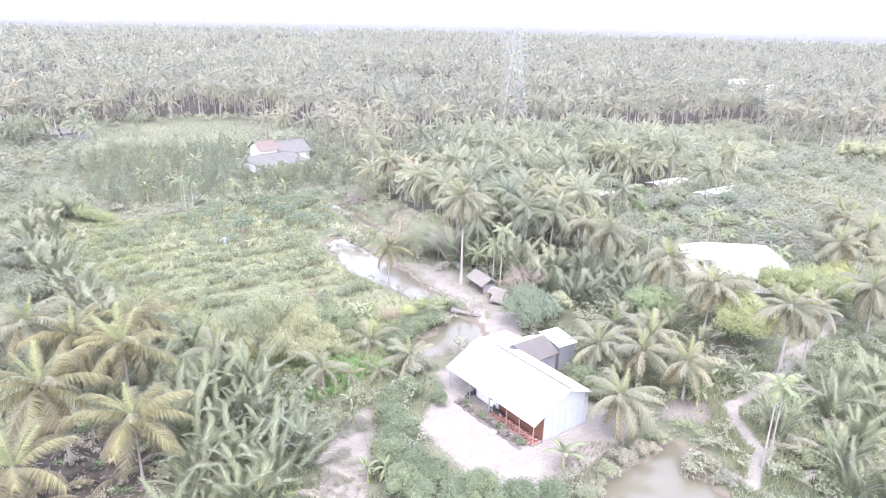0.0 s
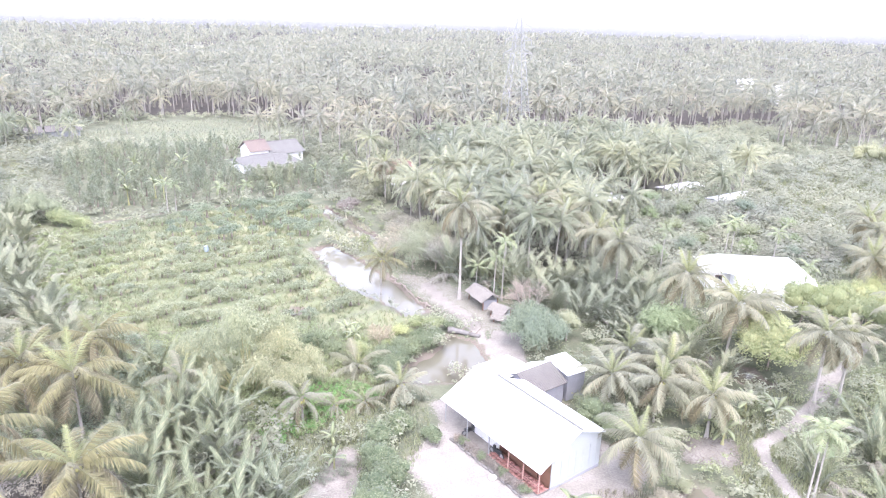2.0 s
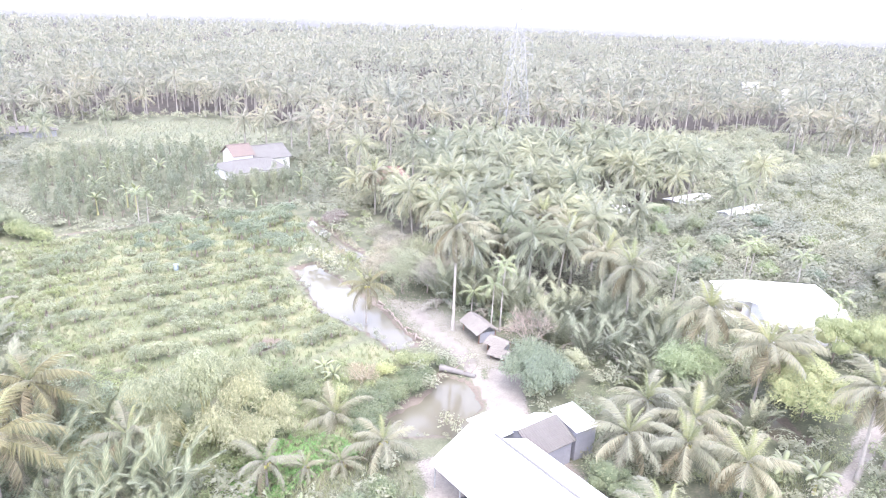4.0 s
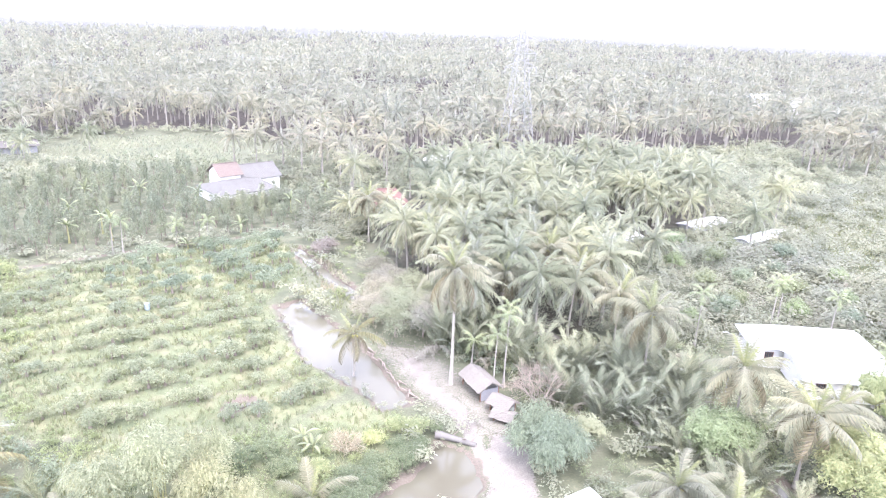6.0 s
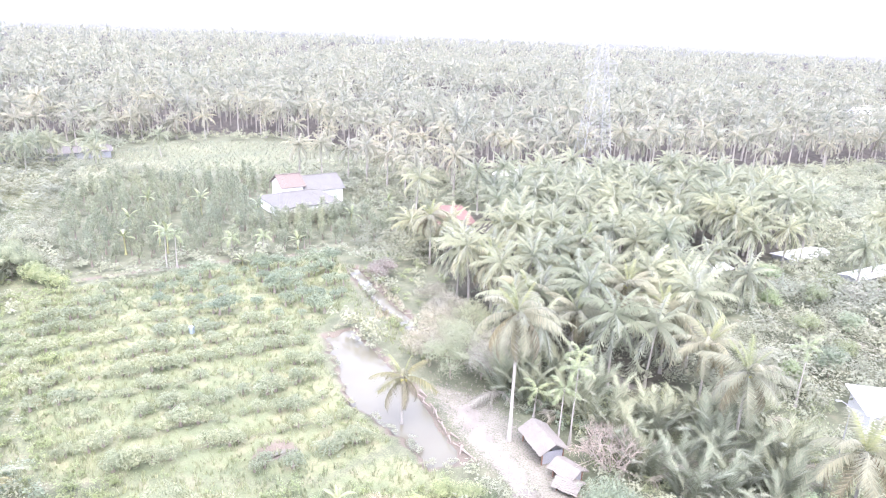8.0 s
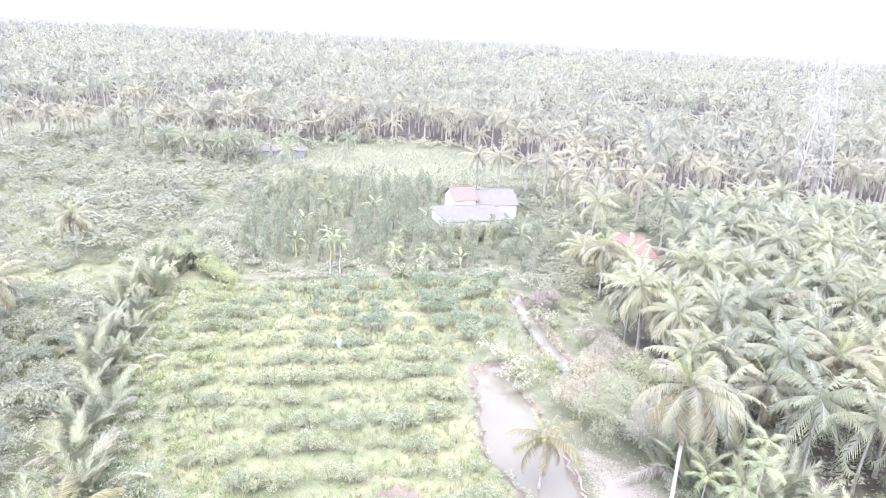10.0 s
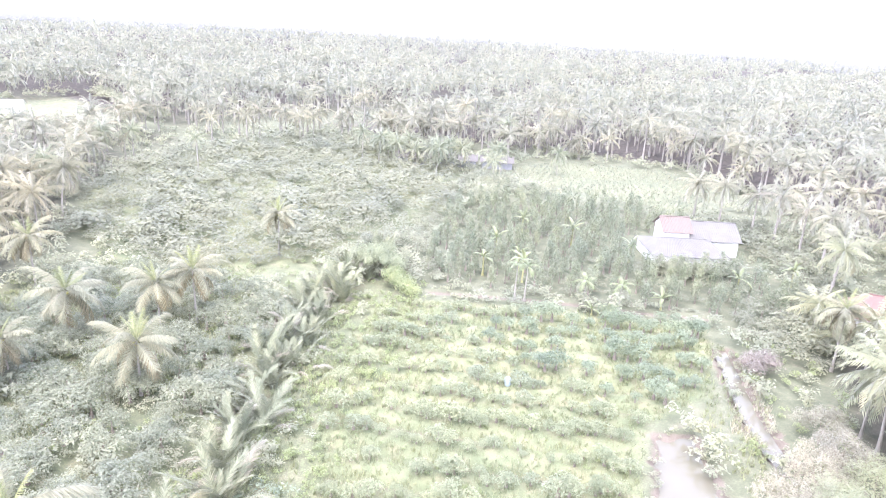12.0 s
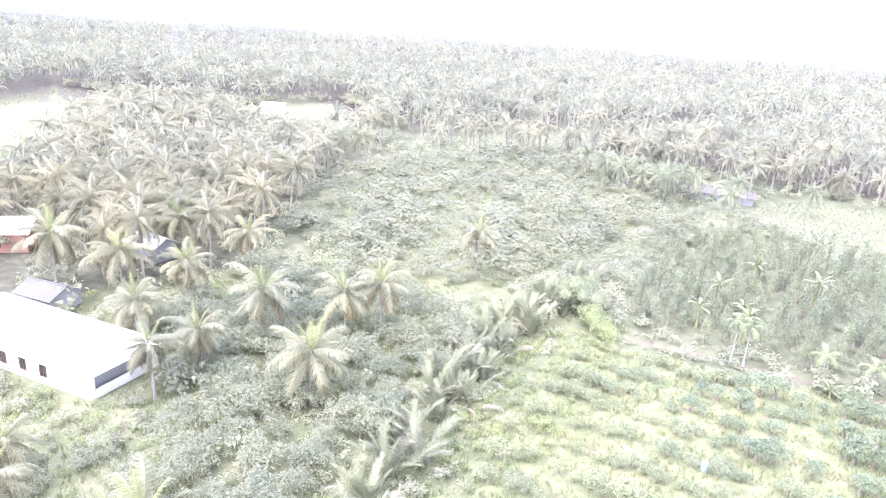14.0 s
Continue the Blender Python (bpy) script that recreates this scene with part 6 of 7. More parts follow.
for (xa, ya), (xb, yb) in zip(DITCH, DITCH[1:]):
    for u in np.arange(0, 1, 0.9 / math.hypot(xb - xa, yb - ya)):
        for side in (-1.9, 1.7):
            if RNG.uniform() < 0.8:
                hedge.append((xa + (xb - xa) * u + 0.55 * side + RNG.uniform(-0.5, 0.5), ya + (yb - ya) * u - 0.83 * side + RNG.uniform(-0.5, 0.5), 0.0, RNG.uniform(0.3, 0.8), RNG.uniform(0, 6.28), RNG.integers(0, 5), RNG.uniform(0.7, 1.3)))
joined("ditch_weeds", LOW, np.array(hedge), M_SHRUB_FAR, "grey-green weeds along the field ditch", "weeds")
undergrowth("weeds", [(-68.0, 106.0), (-61.0, 115.0), (-35.0, 75.5), (-39.0, 67.0), (-50.0, 78.0), (-58.0, 91.0)], 1.6, 39, (0.35, 0.8), "green weeds between field and hedge", [], chance=0.7, mat=M_WEED)
undergrowth("weeds", LEFT_GREEN, 2.5, 40, (0.35, 0.85), "mixed green weeds between the citrus trees", SITES + [FIELD], chance=0.7, mat=M_WEED)
undergrowth("weeds", FIELD, 2.0, 30, (0.18, 0.4), "low weeds between the planted rows", [], chance=0.5, mat=M_WEED)
undergrowth("weeds", [(-6, 100), (-22, 118), (-26, 132), (-20, 140), (-10, 128), (-4, 108)], 1.9, 31, (0.3, 0.9), "bank weeds along the creek", [], chance=0.6, mat=M_WEED)
undergrowth("weeds", [(-9, 64), (-2, 64), (-3, 72), (-1, 80), (-4, 82), (-12, 80), (-20, 72)], 1.6, 32, (0.35, 0.95), "dense green weeds between field and pond", [YARD], chance=0.6, mat=M_WEED, variants=FINE)


# grass
def grass_tuft(seed, n=9):
    rng = np.random.default_rng(seed)
    a = rng.uniform(0, 6.28, n)
    r = rng.uniform(0.02, 0.3, n)
    base = np.c_[r * np.cos(a), r * np.sin(a), np.full(n, -0.05)]
    tip = base + np.c_[rng.uniform(-0.22, 0.22, n), rng.uniform(-0.22, 0.22, n), rng.uniform(0.25, 0.55, n)]
    w = np.c_[-np.sin(a), np.cos(a), 0 * a] * 0.045
    i = np.arange(n)
    return np.concatenate([base - w, base + w, tip]), np.c_[i, i + n, i + 2 * n]


TUFTS = [grass_tuft(k) for k in range(5)]


def meadow_grass(poly, step, seed, size, avoid, label, mat=M_GRASS, reeds=False, name="grass"):
    gx, gy = spread(poly, step, seed, 0.5)
    rng = np.random.default_rng(seed)
    keep = (~in_any(gx, gy, PONDS, 0.2) | reeds) & ~on_path(gx, gy, 0.1) & ~in_any(gx, gy, avoid, 0.2)
    n = int(keep.sum())
    joined(name, TUFTS, np.c_[gx[keep], gy[keep], np.zeros(n), rng.uniform(*size, n), rng.uniform(0, 6.28, n), rng.integers(0, 5, n), rng.uniform(0.7, 1.3, n)], mat, label, name)


meadow_grass(FIELD, 0.75, 41, (0.8, 1.4), [], "yellow-green grass between the planted rows")
meadow_grass([(-36, 62), (-8, 64), (-4, 82), (-9, 84), (-14, 79), (-30, 76)], 0.8, 42, (0.9, 1.6), [], "rank green grass beside the field")
meadow_grass([(-28, 132), (-21, 128), (-12, 112), (-8, 100), (-19, 110), (-22, 118)], 0.8, 43, (0.9, 1.6), [], "bright bank grass along the creek")
meadow_grass([(-14, 38), (-4, 40), (-8, 62), (-14, 62)], 0.9, 44, (0.8, 1.5), [BARE[0]], "rank green grass by the ditch")
meadow_grass([(26, 44), (30, 44), (33, 60), (29, 60), (24.5, 50)], 0.7, 45, (0.8, 1.4), [], "bright grass beside the footpath")
meadow_grass(RIGHT_FIELD, 1.5, 46, (1.3, 2.4), [], "tall yellow-green grass in the open field")
meadow_grass([(-95, 62), (-62, 60), (-60, 84), (-84, 104), (-100, 88)], 0.85, 47, (0.8, 1.5), SITES, "green grass among the scrub")
meadow_grass([(-94, 32), (-60, 34), (-47, 44), (-45, 60), (-66, 66), (-84, 64), (-100, 50)], 0.9, 85, (0.8, 1.5), SITES, "green grass round the white house")
undergrowth("thicket", [(-94, 32), (-60, 34), (-47, 44), (-45, 60), (-66, 62), (-70, 54), (-88, 39)], 2.7, 86, (0.5, 1.3), "grey-green bushes before the white house", SITES, mat=M_SCRUB, chance=0.6, variants=FINE)
meadow_grass(MEADOW, 1.1, 48, (0.8, 1.5), [], "pale grass in the far meadow", M_MEADOW)
meadow_grass([(-66, 104), (-60, 114), (-56, 110), (-64, 104), (-52, 90), (-43, 80), (-36, 74), (-40, 70), (-48, 78), (-58, 90)], 0.8, 49, (0.8, 1.6), [], "trodden green grass between field and hedge")
meadow_grass([(13.0, 48.2), (15.0, 50.2), (18.6, 51.2), (18.8, 49.6), (15.6, 48.0), (13.4, 46.8)], 0.42, 50, (0.8, 1.6), [], "grey-brown dry reeds on the canal bank", M_DRY_GREY, True, "reeds")
meadow_grass([(19.8, 46.6), (21.4, 48.8), (24.4, 49.0), (24.0, 46.4), (22.2, 45.0)], 0.42, 51, (0.7, 1.4), [], "grey-brown dry reeds on the canal bank", M_DRY_GREY, True, "reeds")
meadow_grass([(-10, 97), (-3, 92), (2, 99), (-6, 108), (-12, 107)], 0.8, 52, (0.4, 0.9), [], "pale dry grass on the pond bank", M_DRY, False, "dry_grass")
meadow_grass([(-17, 112), (-12, 112), (-18, 124), (-22, 126)], 0.6, 53, (0.9, 1.6), [], "dry grass along the creek", M_DRY, False, "dry_grass")
def leaf_litter(poly, n, seed, size, label):
    """Fallen leaves lying flat on bare soil, thicker towards its edges."""
    rng = np.random.default_rng(seed)
    p = np.array(poly)
    x, y = rng.uniform(p[:, 0].min(), p[:, 0].max(), n), rng.uniform(p[:, 1].min(), p[:, 1].max(), n)
    depth = inside_by(x, y, poly)
    keep = (depth > -0.4) & (rng.uniform(size=n) < 0.12 + 0.88 * np.exp(-np.maximum(depth, 0) / 1.1))
    x, y = x[keep], y[keep]
    n = len(x)
    a, ln = rng.uniform(0, 6.28, n), rng.uniform(*size, n)
    d, q = np.c_[np.cos(a), np.sin(a), 0 * a] * ln[:, None], np.c_[-np.sin(a), np.cos(a), 0 * a] * ln[:, None] * 0.4
    c = np.c_[x, y, np.full(n, 0.07) + rng.uniform(0, 0.04, n)]
    i = np.arange(n)
    tagged(new("leaf_litter", mesh_np("leaf_litter", np.concatenate([c - d - q, c - d + q, c + d + (0, 0, 0.04)]), np.c_[i, i + n, i + 2 * n], M_TWIG)), label, "leaf litter", kind="stuff")


leaf_litter(YARD, 9000, 80, (0.05, 0.13), "brown fallen leaves on the sandy yard")
leaf_litter(BARE[3], 5000, 81, (0.06, 0.16), "dry leaves and twigs on the pond bank")
leaf_litter(BARE[0], 1500, 82, (0.06, 0.16), "dry leaves on the bare soil")
leaf_litter(BARE[1], 1500, 83, (0.06, 0.16), "dry leaves on the bare soil by the canal")
leaf_litter(SHADED_LITTER, 6000, 84, (0.1, 0.3), "dry palm leaves on the shaded ground")
meadow_grass([(8.0, 42.0), (13.0, 43.0), (16.0, 51.0), (12.5, 51.0), (9.0, 46.5)], 0.45, 96, (0.6, 1.3), [], "dry grass between yard and canal", M_DRY_GREY, False, "dry_grass")
meadow_grass([(22.0, 41.0), (30.0, 41.0), (31.0, 52.0), (29.0, 60.0), (36.0, 66.0), (33.0, 68.0), (24.0, 60.0), (24.5, 50.0)], 0.5, 97, (0.8, 1.5), [BARE[1]], "rank green grass along the footpath")
meadow_grass(WEST_ROAD, 3.0, 54, (1.6, 3.0), [BARE[4]], "pale grass beside the western road")
undergrowth("thicket", [(-44.0, 56.0), (-31.0, 50.0), (-24.0, 55.0), (-25.0, 66.0), (-31.0, 72.0), (-40.0, 75.0), (-46.0, 67.0)], 1.9, 95, (0.6, 1.3), "dark leafy growth under the palms", [], mat=M_ROUND, chance=0.85, variants=FINE)
undergrowth("weeds", [(-35.5, 72.0), (-30.0, 71.0), (-30.0, 76.5), (-35.0, 76.5)], 1.3, 90, (0.4, 0.9), "green weeds below the bamboo", [], mat=M_WEED, variants=FINE)
undergrowth("weeds", [(-22.0, 66.0), (-14.0, 66.0), (-14.0, 61.0), (-16.0, 56.0), (-23.0, 58.0)], 1.3, 91, (0.4, 0.9), "green weeds below the bamboo", [], mat=M_WEED, variants=FINE)
meadow_grass([(-16.5, 64.0), (-5.0, 66.0), (-1.0, 60.0), (-2.0, 54.0), (-5.5, 44.0), (-10.5, 42.0), (-12.0, 52.0), (-15.0, 57.0)], 0.5, 92, (0.7, 1.4), [BARE[0]], "rank yellow-green grass beside the yard")
undergrowth("weeds", [(-14.0, 57.0), (-6.0, 61.0), (-3.0, 58.0), (-7.0, 52.0), (-8.5, 42.0), (-12.0, 42.0), (-12.5, 52.0)], 1.5, 93, (0.25, 0.6), "mixed weeds on sandy soil beside the yard", [], mat=M_THICKET, chance=0.6, variants=FINE)
undergrowth("weeds", BARE[0], 0.9, 94, (0.2, 0.5), "dry grass and weeds on the bare soil", [], mat=M_THICKET, chance=0.5, variants=FINE)
undergrowth("creeper", [(-16.8, 56.2), (-15.8, 62.6), (-12.9, 65.1), (-8.0, 66.1), (-6.5, 63.4), (-10.5, 58.3), (-14.2, 54.9)], 0.62, 55, (0.28, 0.5), "vivid green creeping water weed over the ditch", [], mat=M_CREEPER)


# ---- buildings ----
def frame_of(x, y, deg):
    return Matrix.Translation((x, y, 0)) @ Matrix.Rotation(radians(deg), 4, "Z")


def gable_wall(bm, x, y0, y1, ym, z0, za, zm, zb, thick=0.08):
    """A gable end across y at x: eaves za and zb, peak zm at ym."""
    pts = [(y0, z0), (y1, z0), (y1, zb), (ym, zm), (y0, za)]
    a = [bm.verts.new((x, y, z)) for y, z in pts]
    b = [bm.verts.new((x + thick, y, z)) for y, z in pts]
    bm.faces.new(a)
    bm.faces.new(b[::-1])
    for i in range(5):
        j = (i + 1) % 5
        bm.faces.new((a[j], a[i], b[i], b[j]))
    bmesh.ops.recalc_face_normals(bm, faces=bm.faces[:])
    return bm


def window(parent, x0, x1, z0, z1, y, bars=3):
    w = part("window", box(box(box(box(bmesh.new(), x0, x0 + 0.06, y - 0.03, y + 0.05, z0, z1), x1 - 0.06, x1, y - 0.03, y + 0.05, z0, z1), x0 + 0.06, x1 - 0.06, y - 0.03, y + 0.05, z0, z0 + 0.06), x0 + 0.06, x1 - 0.06, y - 0.03, y + 0.05, z1 - 0.06, z1), M_WOOD, parent, "brown wooden window with bars")
    part("pane", box(bmesh.new(), x0 + 0.06, x1 - 0.06, y + 0.06, y + 0.075, z0 + 0.06, z1 - 0.06), M_GLASS, w)
    for i in range(bars):
        xx = x0 + (x1 - x0) * (i + 1) / (bars + 1)
        part("bar", box(bmesh.new(), xx - 0.015, xx + 0.015, y, y + 0.03, z0 + 0.06, z1 - 0.06), M_WOOD, w)


def wall_part(name, parent, m, bm, mat, label=""):
    bm.transform(m)
    return part(name, bm, mat, parent, label)


# the farmhouse: x runs along the front from its right-hand corner, y to the rear
house = new("farmhouse")
house.matrix_basis = frame_of(7.55, 49.75, 127.6)
tagged(house, "low farmhouse with white zinc roof and red-tiled porch", "house")
FR, RF, RR = 2.25, 4.62, 3.35      # heights of front eave, ridge and rear eave
YF, YM, YR = 0.15, -4.25, -7.3     # the rear lies at negative y in this frame
LEN = 12.9
part("roof", ribbed_sheet((-0.25, YF, FR), (LEN, YF, FR), (LEN, YM, RF), (-0.25, YM, RF)), M_ROOF, house, "sun-bleached white ribbed zinc sheets")
part("rear_roof", ribbed_sheet((LEN - 3.0, YR, RR), (-0.25, YR, RR), (-0.25, YM, RF - 0.12), (LEN - 3.0, YM, RF - 0.12)), M_ROOF, house, "sun-bleached white ribbed zinc sheets")
part("ridge_cap", box(bmesh.new(), -0.28, LEN - 2.6, YM - 0.12, YM + 0.1, RF + 0.02, RF + 0.06), M_ROOF_GREY, house, "rusty grey ridge strip")
bm = gable_wall(bmesh.new(), 0.0, -7.0, -1.35, YM, -0.1, RR - 0.02, RF - 0.12, 2.85)
part("gable_wall", bm, M_WALL, house, "pale blue metal sheet gable wall")
for k in range(7):
    yy = -1.6 - 0.82 * k
    part("sheet_seam", box(bmesh.new(), -0.025, 0.0, yy - 0.02, yy + 0.02, 0.1, 2.6), M_WALL, house)
part("base_strip", box(bmesh.new(), -0.06, 0.1, -7.05, -1.32, -0.1, 0.22), M_GREYWALL, house, "dark concrete footing")
front = wall_bm(9.6, 2.72, 0.1, [(0.6, 1.5, 0.05, 2.1), (2.2, 3.2, 0.05, 2.1), (4.2, 5.2, 0.9, 1.9), (6.9, 7.5, 0.9, 1.7)])
front.transform(Matrix.Translation((0.09, -1.5, 0)))
part("front_wall", front, M_WOOD, house, "dark brown plank front wall")
part("carport_wall", box(bmesh.new(), 6.2, 9.7, -1.36, -1.28, 0, 2.7), M_WHITE, house, "whitewashed front wall")
part("rear_wall", box(bmesh.new(), 0.1, 9.6, -7.0, -6.9, 0, RR - 0.08), M_WALL, house)
part("end_wall", box(bmesh.new(), 9.6, 9.7, -7.0, -1.5, 0, 2.9), M_WHITE, house)
part("inner_floor", box(bmesh.new(), 0.1, 9.6, -6.9, -1.5, -0.1, 0.06), M_STONE, house)
for x0, lab in ((0.6, "dark wooden door, closed"), (2.2, "dark wooden door, closed")):
    d = part("door", box(bmesh.new(), x0 + 0.03, x0 + 0.87, -1.47, -1.43, 0.08, 2.08), M_WOOD, house, lab)
    part("door_handle", box(bmesh.new(), x0 + 0.75, x0 + 0.79, -1.43, -1.38, 0.95, 1.1), M_STEEL, d)
window(house, 4.2, 5.2, 0.9, 1.9, -1.46)
window(house, 6.9, 7.5, 0.9, 1.7, -1.2)
porch = part("porch_floor", box(bmesh.new(), 0.0, 6.3, -1.27, 0.0, -0.1, 0.14, 0.01), M_STONE, house, "raised concrete porch slab")
tile = mesh_np("tile", *(lambda b: (np.array([v.co[:] for v in b.verts]), np.array([[v.index for v in f.verts] for f in b.faces])))(box(bmesh.new(), 0.008, 0.412, 0.008, 0.412, 0, 0.02)), M_TILE)
for i in range(15):
    for j in range(3):
        part_mesh("tile", tile, porch, Matrix.Translation((0.02 + 0.42 * i, -1.26 + 0.42 * j, 0.137)))
for x in (0.08, 1.9, 3.7, 6.2, 9.2, 12.4):
    part("post", tube(bmesh.new(), (x, -0.12, -0.1), (x, -0.12, FR + 0.1), 0.06, 0.055, 8), M_POST if x < 6 else M_STEEL, house, "red-brown porch post" if x < 6 else "pale steel post")
for y in (-3.4, -6.6):
    part("post", tube(bmesh.new(), (12.5, y, -0.1), (12.5, y, FR + 1.2), 0.06, 0.055, 8), M_STEEL, house)
part("rail", box(bmesh.new(), 0.1, 3.7, -0.15, -0.1, 0.75, 0.8), M_POST, house, "red-brown porch rail")
part("eave_beam", box(bmesh.new(), -0.2, 12.8, -0.2, -0.08, FR - 0.06, FR + 0.05), M_WOOD, house)

# kitchen wing, lean-to and shed behind
wing = new("kitchen_wing")
wing.matrix_basis = frame_of(8.2, 61.2, 37.6)
tagged(wing, "kitchen wing with grey fibre-cement roof behind the farmhouse", "house")
part("roof", ribbed_sheet((-0.2, -0.2, 2.3), (4.3, -0.2, 2.3), (4.3, 2.3, 3.5), (-0.2, 2.3, 3.5), 0.25), M_ROOF_OLD, wing, "weathered grey roof sheets")
part("rear_roof", ribbed_sheet((4.3, 4.8, 2.3), (-0.2, 4.8, 2.3), (-0.2, 2.3, 3.5), (4.3, 2.3, 3.5), 0.25), M_ROOF, wing, "white zinc roof sheets")
for x in (0.0, 4.0):
    part("gable_wall", gable_wall(bmesh.new(), x, 0.1, 4.5, 2.3, -0.1, 2.32, 3.42, 2.32), M_GREYWALL, wing, "weathered grey plank wall")
part("side_wall", box(bmesh.new(), 0.08, 4.0, 0.1, 0.2, -0.1, 2.35), M_GREYWALL, wing)
part("rear_wall", box(bmesh.new(), 0.08, 4.0, 4.4, 4.5, -0.1, 2.35), M_GREYWALL, wing)
lean = new("lean_to")
lean.matrix_basis = frame_of(4.6, 63.6, 37.6)
tagged(lean, "open lean-to with flat white zinc roof", "shed")
part("roof", ribbed_sheet((-0.4, -1.2, 2.9), (4.2, -1.2, 2.9), (4.2, 2.9, 2.5), (-0.4, 2.9, 2.5)), M_ROOF, lean, "sun-bleached white zinc sheets")
for x in (0.0, 3.9):
    for y in (-1.0, 2.7):
        part("post", tube(bmesh.new(), (x, y, -0.1), (x, y, 2.5), 0.06, 0.055, 6), M_WOOD, lean)
shed = new("shed")
shed.matrix_basis = frame_of(11.75, 64.0, 33.0)
tagged(shed, "small grey shed with white two-sheet metal roof", "shed")
part("wall", wall_bm(2.2, 2.9, 0.08), M_GREYWALL, shed, "dark grey plank wall")
wall_part("wall", shed, Matrix.Translation((0, 3.0, 0)), wall_bm(2.2, 2.9, 0.08), M_GREYWALL)
wall_part("wall", shed, Matrix.Translation((0.08, 0.08, 0)) @ Matrix.Rotation(radians(90), 4, "Z"), wall_bm(2.92, 2.9, 0.08), M_GREYWALL)
wall_part("wall", shed, Matrix.Translation((2.2, 0.08, 0)) @ Matrix.Rotation(radians(90), 4, "Z"), wall_bm(2.92, 2.9, 0.08, [(0.6, 1.4, 0.0, 1.9)]), M_GREYWALL)
part("roof", ribbed_sheet((-0.2, -0.2, 2.95), (2.4, -0.2, 2.95), (2.4, 1.5, 3.1), (-0.2, 1.5, 3.1), 0.25), M_ROOF, shed, "white zinc sheet")
part("roof", ribbed_sheet((-0.2, 1.55, 3.12), (2.4, 1.55, 3.12), (2.4, 3.3, 3.27), (-0.2, 3.3, 3.27), 0.25), M_ROOF, shed, "white zinc sheet")


def motorbike(x, y, deg):
    m = thing("motorbike", x, y, 0.07, "small dark motorbike parked under the eave", "motorbike", rz=radians(deg))
    for xx in (-0.6, 0.6):
        bm = bmesh.new()
        bmesh.ops.create_cone(bm, cap_ends=False, segments=16, radius1=0.28, radius2=0.28, depth=0.09, matrix=Matrix.Translation((xx, 0, 0.22)) @ Matrix.Rotation(radians(90), 4, "X"))
        bmesh.ops.solidify(bm, geom=bm.faces[:], thickness=0.06)
        w = part("wheel", bm, M_DARK, m)
        part("rim", tube(bmesh.new(), (xx, -0.02, 0.22), (xx, 0.02, 0.22), 0.2, 0.2, 12), M_STEEL, w)
    part("body", box(box(bmesh.new(), -0.45, 0.25, -0.1, 0.1, 0.25, 0.55, 0.04), 0.2, 0.42, -0.12, 0.12, 0.3, 0.85, 0.04), M_DARK, m)
    part("seat", box(bmesh.new(), -0.6, 0.12, -0.12, 0.12, 0.56, 0.66, 0.03), M_DARK, m)
    part("handlebar", tube(bmesh.new(), (0.35, -0.32, 0.92), (0.35, 0.32, 0.92), 0.02, 0.02, 6), M_STEEL, m)


HM = house.matrix_basis
motorbike(*(HM @ Vector((9.6, -0.75, 0)))[:2], 35)
motorbike(*(HM @ Vector((5.8, -0.7, 0)))[:2], 130)

# stones, pots and low plants along the porch
STONE = [mesh_np("kerb_stone", *(lambda b: (np.array([v.co[:] for v in b.verts]), np.array([[v.index for v in f.verts] for f in b.faces])))(box(bmesh.new(), -0.32, 0.32, -0.1, 0.1, -0.05, 0.16)), M_STONE)]
for k in range(13):
    p = HM @ Vector((0.6 + 0.75 * k, 1.15 + 0.06 * math.sin(k * 2.1), 0))
    ob = new("kerb_stone", STONE[0])
    ob.matrix_basis = Matrix.Translation(p) @ Matrix.Rotation(radians(127.6 + RNG.uniform(-6, 6)), 4, "Z")
    tagged(ob, "grey kerb stone edging the plant bed", "stone", "kerb stones by the porch")
for k in range(11):
    p = HM @ Vector((0.9 + 0.85 * k, 0.72 + RNG.uniform(-0.15, 0.15), 0))
    leafy_tree("potted_shrub", p.x, p.y, "low dry purple-grey shrub in the porch bed", "shrub", "plants along the porch", M_TWIG if k % 3 else M_GARDEN, lobes_of(150 + k, 4, 0.4, 0.45, 0.42), 260, 0.1, 150 + k, 0.2, 0.03, 0.5, 0.3)
basin = thing("basin", *(HM @ Vector((3.6, 1.6, 0)))[:2], 0, "white round plastic basin on the ground", "basin")
bm = bmesh.new()
bmesh.ops.create_cone(bm, cap_ends=False, segments=20, radius1=0.25, radius2=0.36, depth=0.22, matrix=Matrix.Translation((0, 0, 0.12)))
bmesh.ops.contextual_create(bm, geom=[e for e in bm.edges if e.is_boundary and all(v.co.z < 0.1 for v in e.verts)])
bmesh.ops.solidify(bm, geom=bm.faces[:], thickness=0.02)
part("bowl", bm, M_WHITE, basin)


